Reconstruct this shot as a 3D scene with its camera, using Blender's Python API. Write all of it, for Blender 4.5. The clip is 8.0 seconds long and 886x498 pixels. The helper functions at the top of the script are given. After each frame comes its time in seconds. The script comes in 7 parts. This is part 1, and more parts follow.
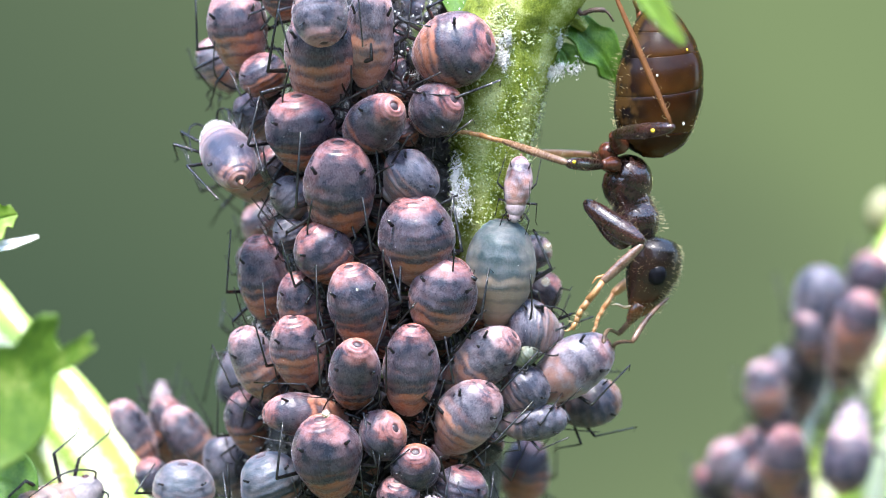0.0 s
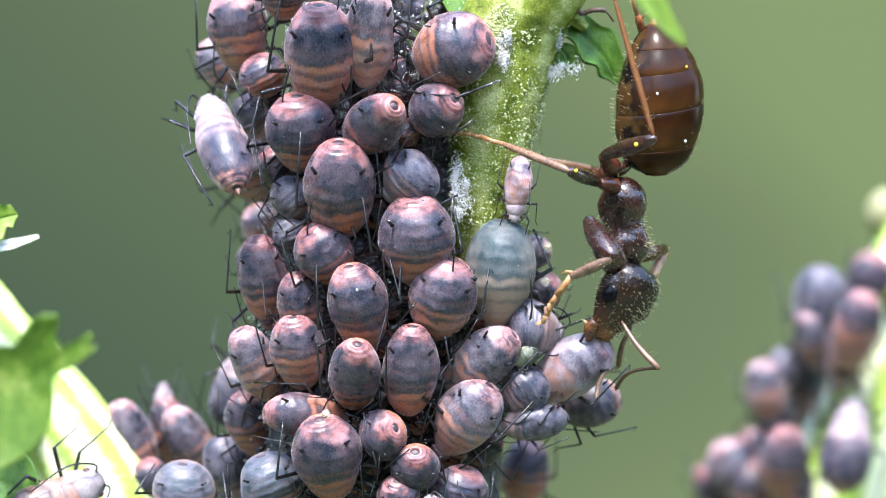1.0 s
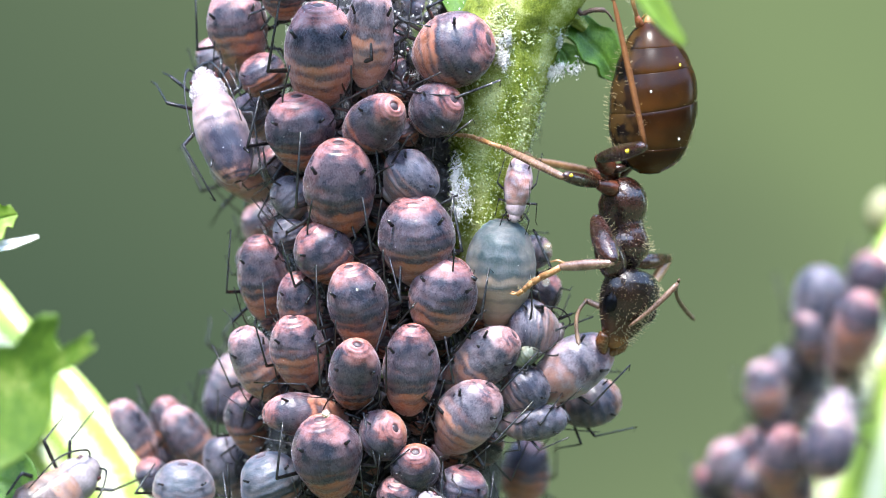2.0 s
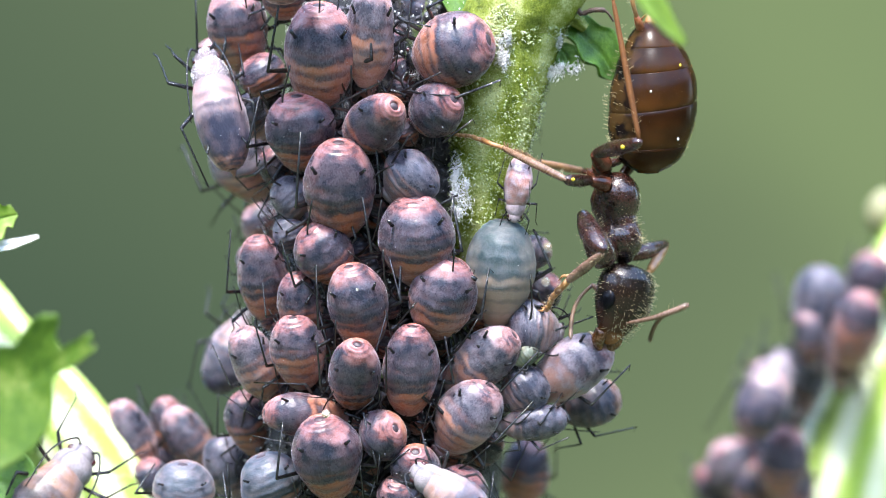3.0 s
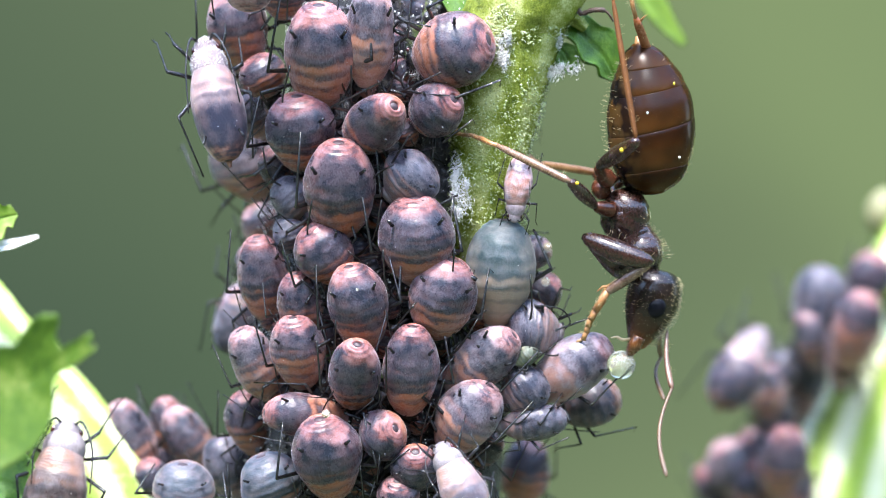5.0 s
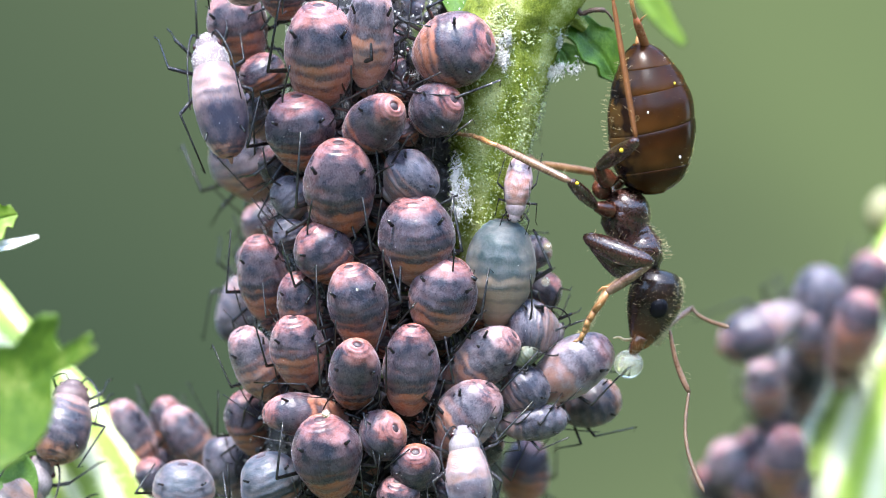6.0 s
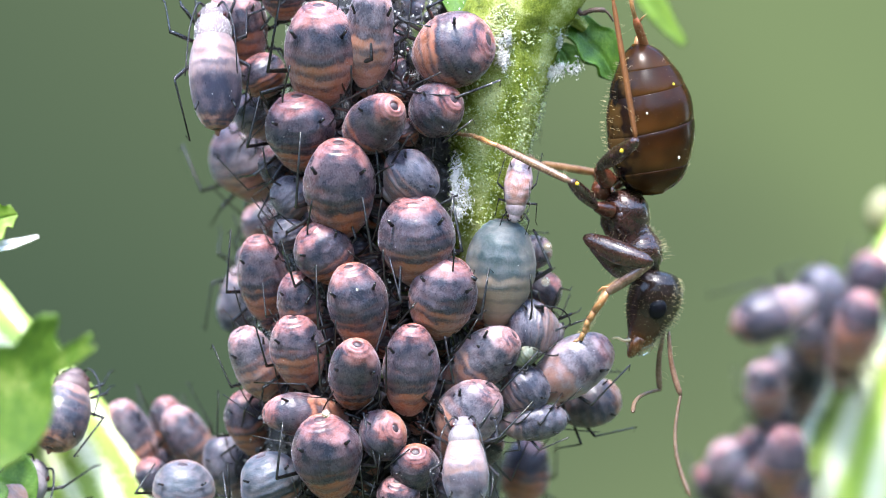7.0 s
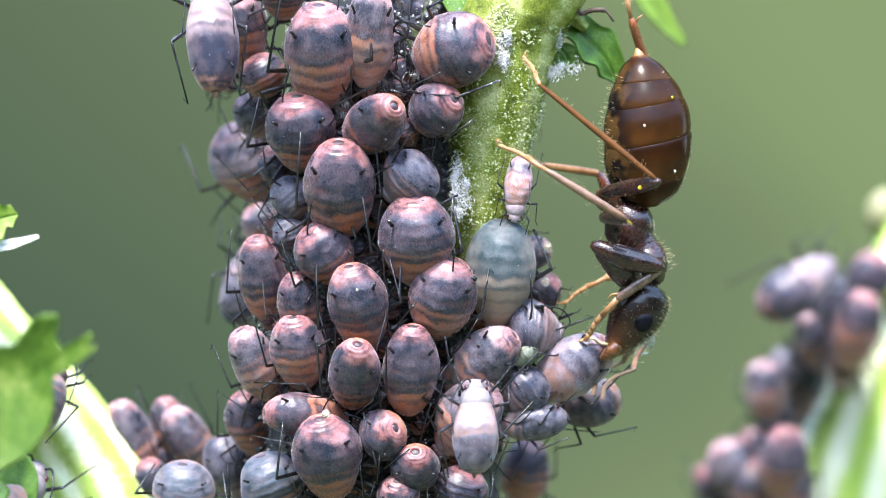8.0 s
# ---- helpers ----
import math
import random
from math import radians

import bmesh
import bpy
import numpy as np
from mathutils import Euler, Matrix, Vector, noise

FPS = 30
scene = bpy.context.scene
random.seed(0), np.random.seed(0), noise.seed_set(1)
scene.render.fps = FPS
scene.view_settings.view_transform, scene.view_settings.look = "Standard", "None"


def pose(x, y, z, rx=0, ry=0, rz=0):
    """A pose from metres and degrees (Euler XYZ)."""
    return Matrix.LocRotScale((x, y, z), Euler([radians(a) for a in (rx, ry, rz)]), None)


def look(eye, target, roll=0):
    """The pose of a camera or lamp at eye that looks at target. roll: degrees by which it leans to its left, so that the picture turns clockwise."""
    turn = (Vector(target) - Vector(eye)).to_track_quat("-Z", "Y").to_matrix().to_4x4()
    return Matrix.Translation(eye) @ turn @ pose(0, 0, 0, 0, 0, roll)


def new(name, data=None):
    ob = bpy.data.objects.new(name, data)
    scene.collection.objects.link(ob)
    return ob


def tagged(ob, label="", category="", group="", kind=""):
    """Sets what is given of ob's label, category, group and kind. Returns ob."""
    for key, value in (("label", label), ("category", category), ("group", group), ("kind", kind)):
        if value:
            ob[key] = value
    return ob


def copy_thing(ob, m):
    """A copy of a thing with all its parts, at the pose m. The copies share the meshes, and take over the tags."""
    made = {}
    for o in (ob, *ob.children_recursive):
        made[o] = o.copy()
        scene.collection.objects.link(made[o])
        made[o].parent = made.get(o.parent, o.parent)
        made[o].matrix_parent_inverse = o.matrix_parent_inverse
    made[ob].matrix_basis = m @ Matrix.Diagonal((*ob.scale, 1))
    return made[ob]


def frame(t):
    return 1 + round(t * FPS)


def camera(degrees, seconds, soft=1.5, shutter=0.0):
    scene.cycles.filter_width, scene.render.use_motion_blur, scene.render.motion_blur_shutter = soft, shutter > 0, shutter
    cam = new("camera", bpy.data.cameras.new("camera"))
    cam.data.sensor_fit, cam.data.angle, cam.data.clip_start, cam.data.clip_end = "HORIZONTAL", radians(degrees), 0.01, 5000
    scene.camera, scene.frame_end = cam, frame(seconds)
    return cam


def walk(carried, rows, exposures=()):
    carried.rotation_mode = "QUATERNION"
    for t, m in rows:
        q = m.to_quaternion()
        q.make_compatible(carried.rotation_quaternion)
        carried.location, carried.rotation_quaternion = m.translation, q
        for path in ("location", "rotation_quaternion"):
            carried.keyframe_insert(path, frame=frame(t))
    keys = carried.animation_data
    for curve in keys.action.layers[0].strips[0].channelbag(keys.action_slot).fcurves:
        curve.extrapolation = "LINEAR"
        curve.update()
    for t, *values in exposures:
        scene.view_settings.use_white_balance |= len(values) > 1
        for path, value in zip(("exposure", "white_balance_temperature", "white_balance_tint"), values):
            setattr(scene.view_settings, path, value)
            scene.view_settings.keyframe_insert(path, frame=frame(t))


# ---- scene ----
# Lengths below are in millimetres; MM brings them to metres.
MM = 0.001

cam = camera(8.9664, 8.0, soft=0.6, shutter=0.4)
cam.data.dof.use_dof = True
cam.data.dof.focus_distance = 99.6 * MM
cam.data.dof.aperture_fstop = 92.0
EYE = look((0, -100 * MM, 0), (0, 0, 0))
walk(cam, [(0.0, EYE), (8.0, EYE)], exposures=[(0.0, 1.37), (1.0, 1.40), (1.7, 1.42), (2.8, 1.32), (6.5, 1.32), (7.0, 1.40), (8.0, 1.42)])

# ---- light ----
scene.view_settings.exposure = 1.32
SUN_FROM = Vector((-0.11, -0.44, 0.89)).normalized()
world = bpy.data.worlds.new("sky")
scene.world = world
world.use_nodes = True
wn = world.node_tree.nodes
sky = wn.new("ShaderNodeTexSky")
sky.sky_type = "NISHITA"
sky.sun_disc = False
sky.sun_elevation = math.asin(SUN_FROM.z)
sky.sun_rotation = math.atan2(SUN_FROM.x, SUN_FROM.y)
wn["Background"].inputs["Strength"].default_value = 0.56
world.node_tree.links.new(sky.outputs["Color"], wn["Background"].inputs["Color"])
sun = new("sun", bpy.data.lights.new("sun", "SUN"))
sun.data.energy = 4.2
sun.data.angle = radians(9.0)
sun.data.color = (1.0, 0.965, 0.965)
sun.matrix_world = look(SUN_FROM, (0, 0, 0))


# ---- mesh tools ----
def part(name, bm, material, parent=None, label="", smooth=True):
    """Links a bmesh, drawn in millimetres, as one mesh object under its thing or part."""
    bm.transform(Matrix.Scale(MM, 4))
    me = bpy.data.meshes.new(name)
    bmesh.ops.recalc_face_normals(bm, faces=bm.faces)
    bm.to_mesh(me)
    bm.free()
    if smooth:
        me.polygons.foreach_set("use_smooth", [True] * len(me.polygons))
    me.materials.append(material)
    ob = new(name, me)
    if parent:
        ob.parent = parent
    if label:
        ob["label"] = label
    return ob


def lathe(profile, seg=20, sx=1.0, sy=1.0, bm=None, warp=None):
    """A body turned round z from rows of (z, radius); the ends close in a point."""
    bm = bm or bmesh.new()
    rings = []
    for z, r in profile:
        if r <= 1e-6:
            rings.append([bm.verts.new((0, 0, z))])
        else:
            rings.append([bm.verts.new((sx * r * math.cos(2 * math.pi * i / seg), sy * r * math.sin(2 * math.pi * i / seg), z)) for i in range(seg)])
    for a, b in zip(rings, rings[1:]):
        for i in range(seg):
            j = (i + 1) % seg
            if len(a) == 1 and len(b) > 1:
                bm.faces.new((a[0], b[j], b[i]))
            elif len(b) == 1 and len(a) > 1:
                bm.faces.new((a[i], a[j], b[0]))
            elif len(a) > 1:
                bm.faces.new((a[i], a[j], b[j], b[i]))
    if warp:
        for ring in rings:
            for v in ring:
                v.co = warp(v.co)
    return bm


def tube(points, radii, seg=8, bm=None):
    """A round tube along points, closed at both ends."""
    bm = bm or bmesh.new()
    pts = [Vector(p) for p in points]
    rings = []
    ref = Vector((0.31, 0.87, 0.39))
    for i, p in enumerate(pts):
        d = (pts[min(i + 1, len(pts) - 1)] - pts[max(i - 1, 0)]).normalized()
        u = d.cross(ref)
        if u.length < 0.1:
            u = d.cross(Vector((1, 0, 0)))
        u.normalize()
        w = d.cross(u)
        r = radii[i] if i < len(radii) else radii[-1]
        rings.append([bm.verts.new(p + r * (math.cos(2 * math.pi * k / seg) * u + math.sin(2 * math.pi * k / seg) * w)) for k in range(seg)])
    for a, b in zip(rings, rings[1:]):
        for k in range(seg):
            bm.faces.new((a[k], a[(k + 1) % seg], b[(k + 1) % seg], b[k]))
    bm.faces.new(rings[0][::-1])
    bm.faces.new(rings[-1])
    return bm


def smooth_line(points, steps=6):
    """Points along a smooth curve through the given ones."""
    p = [Vector(q) for q in points]
    p = [2 * p[0] - p[1]] + p + [2 * p[-1] - p[-2]]
    out = []
    for i in range(1, len(p) - 2):
        for k in range(steps):
            s = k / steps
            a, b, c, d = p[i - 1], p[i], p[i + 1], p[i + 2]
            out.append(0.5 * (2 * b + (c - a) * s + (2 * a - 5 * b + 4 * c - d) * s * s + (3 * b - a - 3 * c + d) * s ** 3))
    out.append(p[-2])
    return out


def taper(n, *stops):
    """n radii spread evenly over the given stops."""
    out = []
    for i in range(n):
        f = i / (n - 1) * (len(stops) - 1)
        k = min(int(f), len(stops) - 2)
        out.append(stops[k] + (stops[k + 1] - stops[k]) * (f - k))
    return out


def ball(x, y, z, r, bm=None, sx=1.0, sy=1.0, sz=1.0, u=12, v=8):
    bm = bm or bmesh.new()
    bmesh.ops.create_uvsphere(bm, u_segments=u, v_segments=v, radius=1.0, matrix=Matrix.Translation((x, y, z)) @ Matrix.Diagonal((r * sx, r * sy, r * sz, 1)))
    return bm


def bone(x, y, z, x2, y2, z2, twist=0.0):
    """A pose at the first point (mm), local z towards the second, local -y towards the lens side, turned by twist about its own z."""
    a, b = Vector((x, y, z)), Vector((x2, y2, z2))
    d = (b - a).normalized()
    back = Vector((0, 1, 0)) - d * d.y
    back.normalize()
    side = back.cross(d)
    m = Matrix((side, back, d)).transposed().to_4x4()
    return Matrix.Translation(a * MM) @ m @ Matrix.Rotation(radians(twist), 4, "Z")


# ---- materials ----
def shader(name):
    m = bpy.data.materials.new(name)
    m.use_nodes = True
    return m, m.node_tree.nodes, m.node_tree.links, m.node_tree.nodes["Principled BSDF"]


def ramp(nodes, links, source, *stops):
    r = nodes.new("ShaderNodeValToRGB")
    while len(r.color_ramp.elements) < len(stops):
        r.color_ramp.elements.new(0.5)
    for e, (p, c) in zip(r.color_ramp.elements, stops):
        e.position = p
        e.color = (*c, 1) if len(c) == 3 else c
    links.new(source, r.inputs["Fac"])
    return r.outputs["Color"]


def grey(v):
    return (v, v, v)


def math_node(nodes, links, op, a, b=None, c=None):
    n = nodes.new("ShaderNodeMath")
    n.operation = op
    for i, v in enumerate((a, b, c)):
        if v is None:
            continue
        if isinstance(v, (int, float)):
            n.inputs[i].default_value = v
        else:
            links.new(v, n.inputs[i])
    return n.outputs[0]


def mix(nodes, links, fac, a, b, mode="MIX"):
    n = nodes.new("ShaderNodeMix")
    n.data_type = "RGBA"
    n.blend_type = mode
    for key, v in ((0, fac), (6, a), (7, b)):
        if isinstance(v, (int, float)):
            n.inputs[key].default_value = v
        elif isinstance(v, tuple):
            n.inputs[key].default_value = (*v, 1)
        else:
            links.new(v, n.inputs[key])
    return n.outputs[2]


def speckle(nodes, links, coords, scale, detail=3.0, rough=0.6, distortion=0.0):
    n = nodes.new("ShaderNodeTexNoise")
    n.inputs["Scale"].default_value = scale
    n.inputs["Detail"].default_value = detail
    n.inputs["Roughness"].default_value = rough
    n.inputs["Distortion"].default_value = distortion
    links.new(coords, n.inputs["Vector"])
    return n.outputs["Fac"]


def relief(nodes, links, bsdf, height, strength, distance):
    b = nodes.new("ShaderNodeBump")
    b.inputs["Strength"].default_value = strength
    b.inputs["Distance"].default_value = distance
    links.new(height, b.inputs["Height"])
    links.new(b.outputs["Normal"], bsdf.inputs["Normal"])


def aphid_skin(name, dark, warm, pale, belly, gloss=0.31, stripe=0.75, bloom=0.35, cover=0.0, low=0.40, tail=1.0, ridge=1.0):
    """Skin of an aphid: soft slate saddle, dusky bands across the back, rosy tail and flanks, orange belly, a bloom of wax."""
    m, n, l, p = shader(name)
    tc = n.new("ShaderNodeTexCoord")
    info = n.new("ShaderNodeObjectInfo")
    shift = n.new("ShaderNodeVectorMath")
    shift.operation = "MULTIPLY_ADD"
    l.new(info.outputs["Random"], shift.inputs[0])
    shift.inputs[1].default_value = (17.0, 31.0, 9.0)
    l.new(tc.outputs["Generated"], shift.inputs[2])
    where = shift.outputs[0]
    calc = lambda op, a, b=None, c=None: math_node(n, l, op, a, b, c)
    curve = lambda v, *stops: ramp(n, l, v, *[(at, grey(h)) for at, h in stops])

    def squashed(k):
        f = n.new("ShaderNodeMapping")
        f.inputs["Scale"].default_value = (1.0, 1.0, k)
        l.new(where, f.inputs[0])
        return f.outputs[0]

    sep = n.new("ShaderNodeSeparateXYZ")
    l.new(tc.outputs["Generated"], sep.inputs[0])
    x, z = sep.outputs["X"], sep.outputs["Z"]
    broad = speckle(n, l, where, 1.9, 2.0)
    mid = speckle(n, l, squashed(1.9), 4.2, 3.0, 0.55)
    blotch = speckle(n, l, where, 9.0, 3.0, 0.55)
    fine = speckle(n, l, where, 38.0, 3.0, 0.65)
    centred = lambda v: calc("SUBTRACT", v, 0.5)
    lot = centred(info.outputs["Random"])
    wob = calc("MULTIPLY_ADD", centred(broad), 0.30, calc("MULTIPLY_ADD", centred(mid), 0.12, calc("MULTIPLY_ADD", lot, 0.26, z)))
    saddle = curve(wob, (low - 0.10, 0.0), (low + 0.13, 0.95), (0.80, 1.0))
    cap = calc("MULTIPLY", curve(calc("MULTIPLY_ADD", centred(mid), 0.10, calc("MULTIPLY_ADD", centred(broad), 0.20, z)), (0.83, 0.0), (0.93, 0.95 * tail)), curve(mid, (0.34, 0.55), (0.52, 1.0)))
    flank = curve(calc("MULTIPLY_ADD", centred(broad), 1.1, calc("ABSOLUTE", centred(x))), (0.25, 0.0), (0.46, 1.0))
    sway = calc("MULTIPLY_ADD", centred(mid), 0.10, calc("MULTIPLY_ADD", centred(broad), 0.16, z))
    beat = calc("SINE", calc("MULTIPLY_ADD", lot, 4.0, calc("MULTIPLY", sway, 2 * math.pi * 7.4)))
    zone = curve(z, (0.06, 0.0), (0.26, 0.75), (0.40, 1.0), (0.60, 0.7), (0.74, 0.15), (0.82, 0.0))
    weave = calc("MULTIPLY", calc("MULTIPLY", zone, stripe), calc("MULTIPLY_ADD", flank, -0.55, 1.0))
    rungs = calc("MULTIPLY", calc("MULTIPLY_ADD", beat, 0.44, calc("MULTIPLY_ADD", centred(mid), 1.4, 0.16)), weave)
    shade = calc("ADD", calc("MULTIPLY", saddle, calc("MULTIPLY_ADD", flank, -0.42, 1.0)), rungs)
    shade = calc("MULTIPLY_ADD", cap, -0.92, shade)
    shade = calc("MULTIPLY_ADD", centred(blotch), 0.24, calc("ADD", shade, cover + 0.05))
    collar = curve(z, (0.925, 0.0), (0.940, 0.26 * tail), (0.956, 0.0), (0.970, 0.20 * tail), (0.985, 0.0))
    fac = curve(calc("ADD", shade, collar), (0.08, 0.0), (0.34, 0.34), (0.66, 0.84), (0.96, 1.0))
    tone = mix(n, l, curve(z, (0.18, 1.0), (0.50, 0.80), (0.78, 0.22), (0.90, 0.05)), warm, belly)
    tone = mix(n, l, curve(calc("MULTIPLY_ADD", centred(mid), 0.5, z), (0.03, 0.75), (0.20, 0.18), (0.86, 0.0), (0.95, 0.12)), tone, pale)
    tone = mix(n, l, curve(mid, (0.50, 0.0), (0.74, 0.45)), tone, pale)
    tone = mix(n, l, calc("MULTIPLY", flank, 0.45), tone, pale)
    dim = mix(n, l, curve(mid, (0.40, 0.0), (0.80, 0.16)), dark, warm)
    body = mix(n, l, fac, tone, dim)
    body = mix(n, l, curve(sep.outputs["Y"], (0.62, 0.0), (0.80, 0.8)), body, belly)
    wax = curve(calc("MULTIPLY_ADD", fine, 0.30, calc("MULTIPLY", mid, 0.70)), (0.42, 0.15 * bloom), (0.66, bloom))
    body = mix(n, l, wax, body, (0.45, 0.43, 0.49))
    l.new(body, p.inputs["Base Color"])
    l.new(curve(calc("MULTIPLY_ADD", fine, 0.5, calc("MULTIPLY", blotch, 0.5)), (0.35, gloss - 0.08), (0.65, gloss + 0.14)), p.inputs["Roughness"])
    p.inputs["Subsurface Weight"].default_value = 0.30
    p.inputs["Subsurface Radius"].default_value = (0.10 * MM, 0.045 * MM, 0.03 * MM)
    p.inputs["Subsurface Scale"].default_value = 1.0
    p.inputs["Specular IOR Level"].default_value = 0.34
    p.inputs["Sheen Weight"].default_value = 0.20
    p.inputs["Sheen Roughness"].default_value = 0.32
    p.inputs["Sheen Tint"].default_value = (0.92, 0.88, 1.0, 1)
    ridges = calc("SINE", calc("MULTIPLY", calc("MULTIPLY_ADD", centred(broad), 0.16, calc("MULTIPLY_ADD", centred(mid), 0.06, z)), 2 * math.pi * 33.0))
    h = calc("MULTIPLY_ADD", beat, 0.30, calc("MULTIPLY_ADD", blotch, 0.9, calc("MULTIPLY", fine, 0.40)))
    h = calc("MULTIPLY_ADD", calc("MULTIPLY", calc("MULTIPLY", ridges, curve(mid, (0.42, 0.1), (0.62, 1.0))), curve(z, (0.08, 0.30), (0.34, 0.17), (0.50, 0.0))), ridge, h)
    relief(n, l, p, h, 0.8, 0.012 * MM)
    return m


def horn(name, low, high, gloss, scale=5.0, coat=0.0, sheen=0.0, relief_mm=0.006, trans=0.0, spec=0.5):
    """Insect horn or any plain grown surface: two tones mottled, fine relief."""
    m, n, l, p = shader(name)
    tc = n.new("ShaderNodeTexCoord")
    v = n.new("ShaderNodeVectorMath")
    v.operation = "SCALE"
    v.inputs["Scale"].default_value = 1000.0
    l.new(tc.outputs["Object"], v.inputs[0])
    a = speckle(n, l, v.outputs[0], scale * 0.5, 3.0)
    b = speckle(n, l, v.outputs[0], scale * 6.0, 3.0)
    l.new(ramp(n, l, math_node(n, l, "MULTIPLY_ADD", b, 0.4, math_node(n, l, "MULTIPLY", a, 0.6)), (0.35, low), (0.65, high)), p.inputs["Base Color"])
    l.new(ramp(n, l, b, (0.3, grey(max(0.05, gloss - 0.08))), (0.7, grey(gloss + 0.1))), p.inputs["Roughness"])
    p.inputs["Coat Weight"].default_value = coat
    p.inputs["Specular IOR Level"].default_value = spec
    p.inputs["Coat Roughness"].default_value = 0.15
    p.inputs["Transmission Weight"].default_value = trans
    p.inputs["Sheen Weight"].default_value = sheen
    p.inputs["Sheen Roughness"].default_value = 0.3
    relief(n, l, p, b, 0.5, relief_mm * MM)
    return m


SLATE = aphid_skin("slate_skin", (0.0130, 0.0165, 0.030), (0.275, 0.088, 0.074), (0.35, 0.220, 0.230), (0.320, 0.118, 0.048), gloss=0.25, bloom=0.12, stripe=0.95, low=0.50, cover=0.0)
DUSK = aphid_skin("dusk_skin", (0.0105, 0.0140, 0.027), (0.255, 0.075, 0.062), (0.31, 0.18, 0.19), (0.300, 0.102, 0.038), gloss=0.25, stripe=0.85, bloom=0.11, cover=0.05, low=0.43)
ROSE = aphid_skin("rose_skin", (0.0165, 0.0195, 0.034), (0.275, 0.112, 0.100), (0.38, 0.280, 0.30), (0.310, 0.132, 0.062), gloss=0.26, bloom=0.24, cover=-0.01, low=0.52, stripe=1.0)
BLUSH = aphid_skin("blush_skin", (0.024, 0.025, 0.044), (0.25, 0.098, 0.100), (0.46, 0.37, 0.42), (0.27, 0.105, 0.048), gloss=0.32, bloom=0.42, cover=-0.12, low=0.56, stripe=0.4, ridge=0.4)
ASH = aphid_skin("ash_skin", (0.016, 0.019, 0.035), (0.155, 0.092, 0.100), (0.33, 0.275, 0.32), (0.20, 0.092, 0.058), gloss=0.30, stripe=1.0, bloom=0.26, tail=0.3, low=0.38)
TEAL = aphid_skin("teal_skin", (0.011, 0.034, 0.040), (0.25, 0.215, 0.170), (0.40, 0.35, 0.31), (0.26, 0.190, 0.130), gloss=0.55, stripe=0.75, bloom=0.12, low=0.56, tail=0.0, ridge=1.5, cover=-0.02)
MOSS = aphid_skin("moss_skin", (0.030, 0.044, 0.060), (0.21, 0.135, 0.135), (0.40, 0.28, 0.28), (0.27, 0.13, 0.085), gloss=0.36, stripe=1.0, bloom=0.16, low=0.44, tail=0.3)
EMBER = aphid_skin("ember_skin", (0.016, 0.020, 0.036), (0.34, 0.125, 0.045), (0.40, 0.25, 0.22), (0.22, 0.10, 0.07), stripe=0.8, bloom=0.2, low=0.25, cover=0.04)
LICHEN = aphid_skin("lichen_skin", (0.060, 0.080, 0.045), (0.20, 0.21, 0.10), (0.36, 0.36, 0.25), (0.22, 0.22, 0.11), gloss=0.35, bloom=0.2, stripe=0.6, tail=0.2)
JET = horn("jet_horn", (0.004, 0.004, 0.005), (0.014, 0.0135, 0.016), 0.17, 8.0, relief_mm=0.05, spec=0.5)
PLUM = horn("plum_plate", (0.012, 0.007, 0.010), (0.050, 0.028, 0.034), 0.42, 9.0, relief_mm=0.02)
GARNET = horn("garnet_eye", (0.03, 0.004, 0.004), (0.07, 0.01, 0.01), 0.2, coat=0.6)
# crumb colour: soot, set dark to carry the shade in the gaps
SOOT_SHADE = horn("soot_shade", (0.014, 0.014, 0.017), (0.085, 0.082, 0.095), 0.35, 14.0)
WHITE = horn("white_wax", (0.55, 0.55, 0.52), (0.85, 0.85, 0.83), 0.7, 12.0)


def leafy(name, low, mid_c, high, scale, vein=0.0, gloss=0.45, trans=0.25, stripes=False, warts=0.025):
    """Green plant skin: mottled, with lengthwise streaks if asked, partly letting light through."""
    m, n, l, p = shader(name)
    tc = n.new("ShaderNodeTexCoord")
    mp = n.new("ShaderNodeMapping")
    mp.inputs["Scale"].default_value = (1000, 1000, 1000)
    l.new(tc.outputs["Object"], mp.inputs[0])
    a = speckle(n, l, mp.outputs[0], scale, 4.0)
    b = speckle(n, l, mp.outputs[0], scale * 9, 3.0)
    v = math_node(n, l, "MULTIPLY_ADD", b, 0.35, math_node(n, l, "MULTIPLY", a, 0.65))
    if stripes:
        st = n.new("ShaderNodeAttribute")
        st.attribute_name = "rib"
        v = math_node(n, l, "MULTIPLY_ADD", math_node(n, l, "SUBTRACT", st.outputs["Fac"], 0.5), vein, v)
    colour = ramp(n, l, v, (0.3, low), (0.5, mid_c), (0.72, high))
    l.new(colour, p.inputs["Base Color"])
    p.inputs["Roughness"].default_value = gloss
    relief(n, l, p, v, 0.6, warts * MM)
    if trans:
        t = n.new("ShaderNodeBsdfTranslucent")
        l.new(colour, t.inputs["Color"])
        mx = n.new("ShaderNodeMixShader")
        mx.inputs[0].default_value = trans
        out = n["Material Output"]
        l.new(p.outputs[0], mx.inputs[1])
        l.new(t.outputs[0], mx.inputs[2])
        l.new(mx.outputs[0], out.inputs["Surface"])
    return m


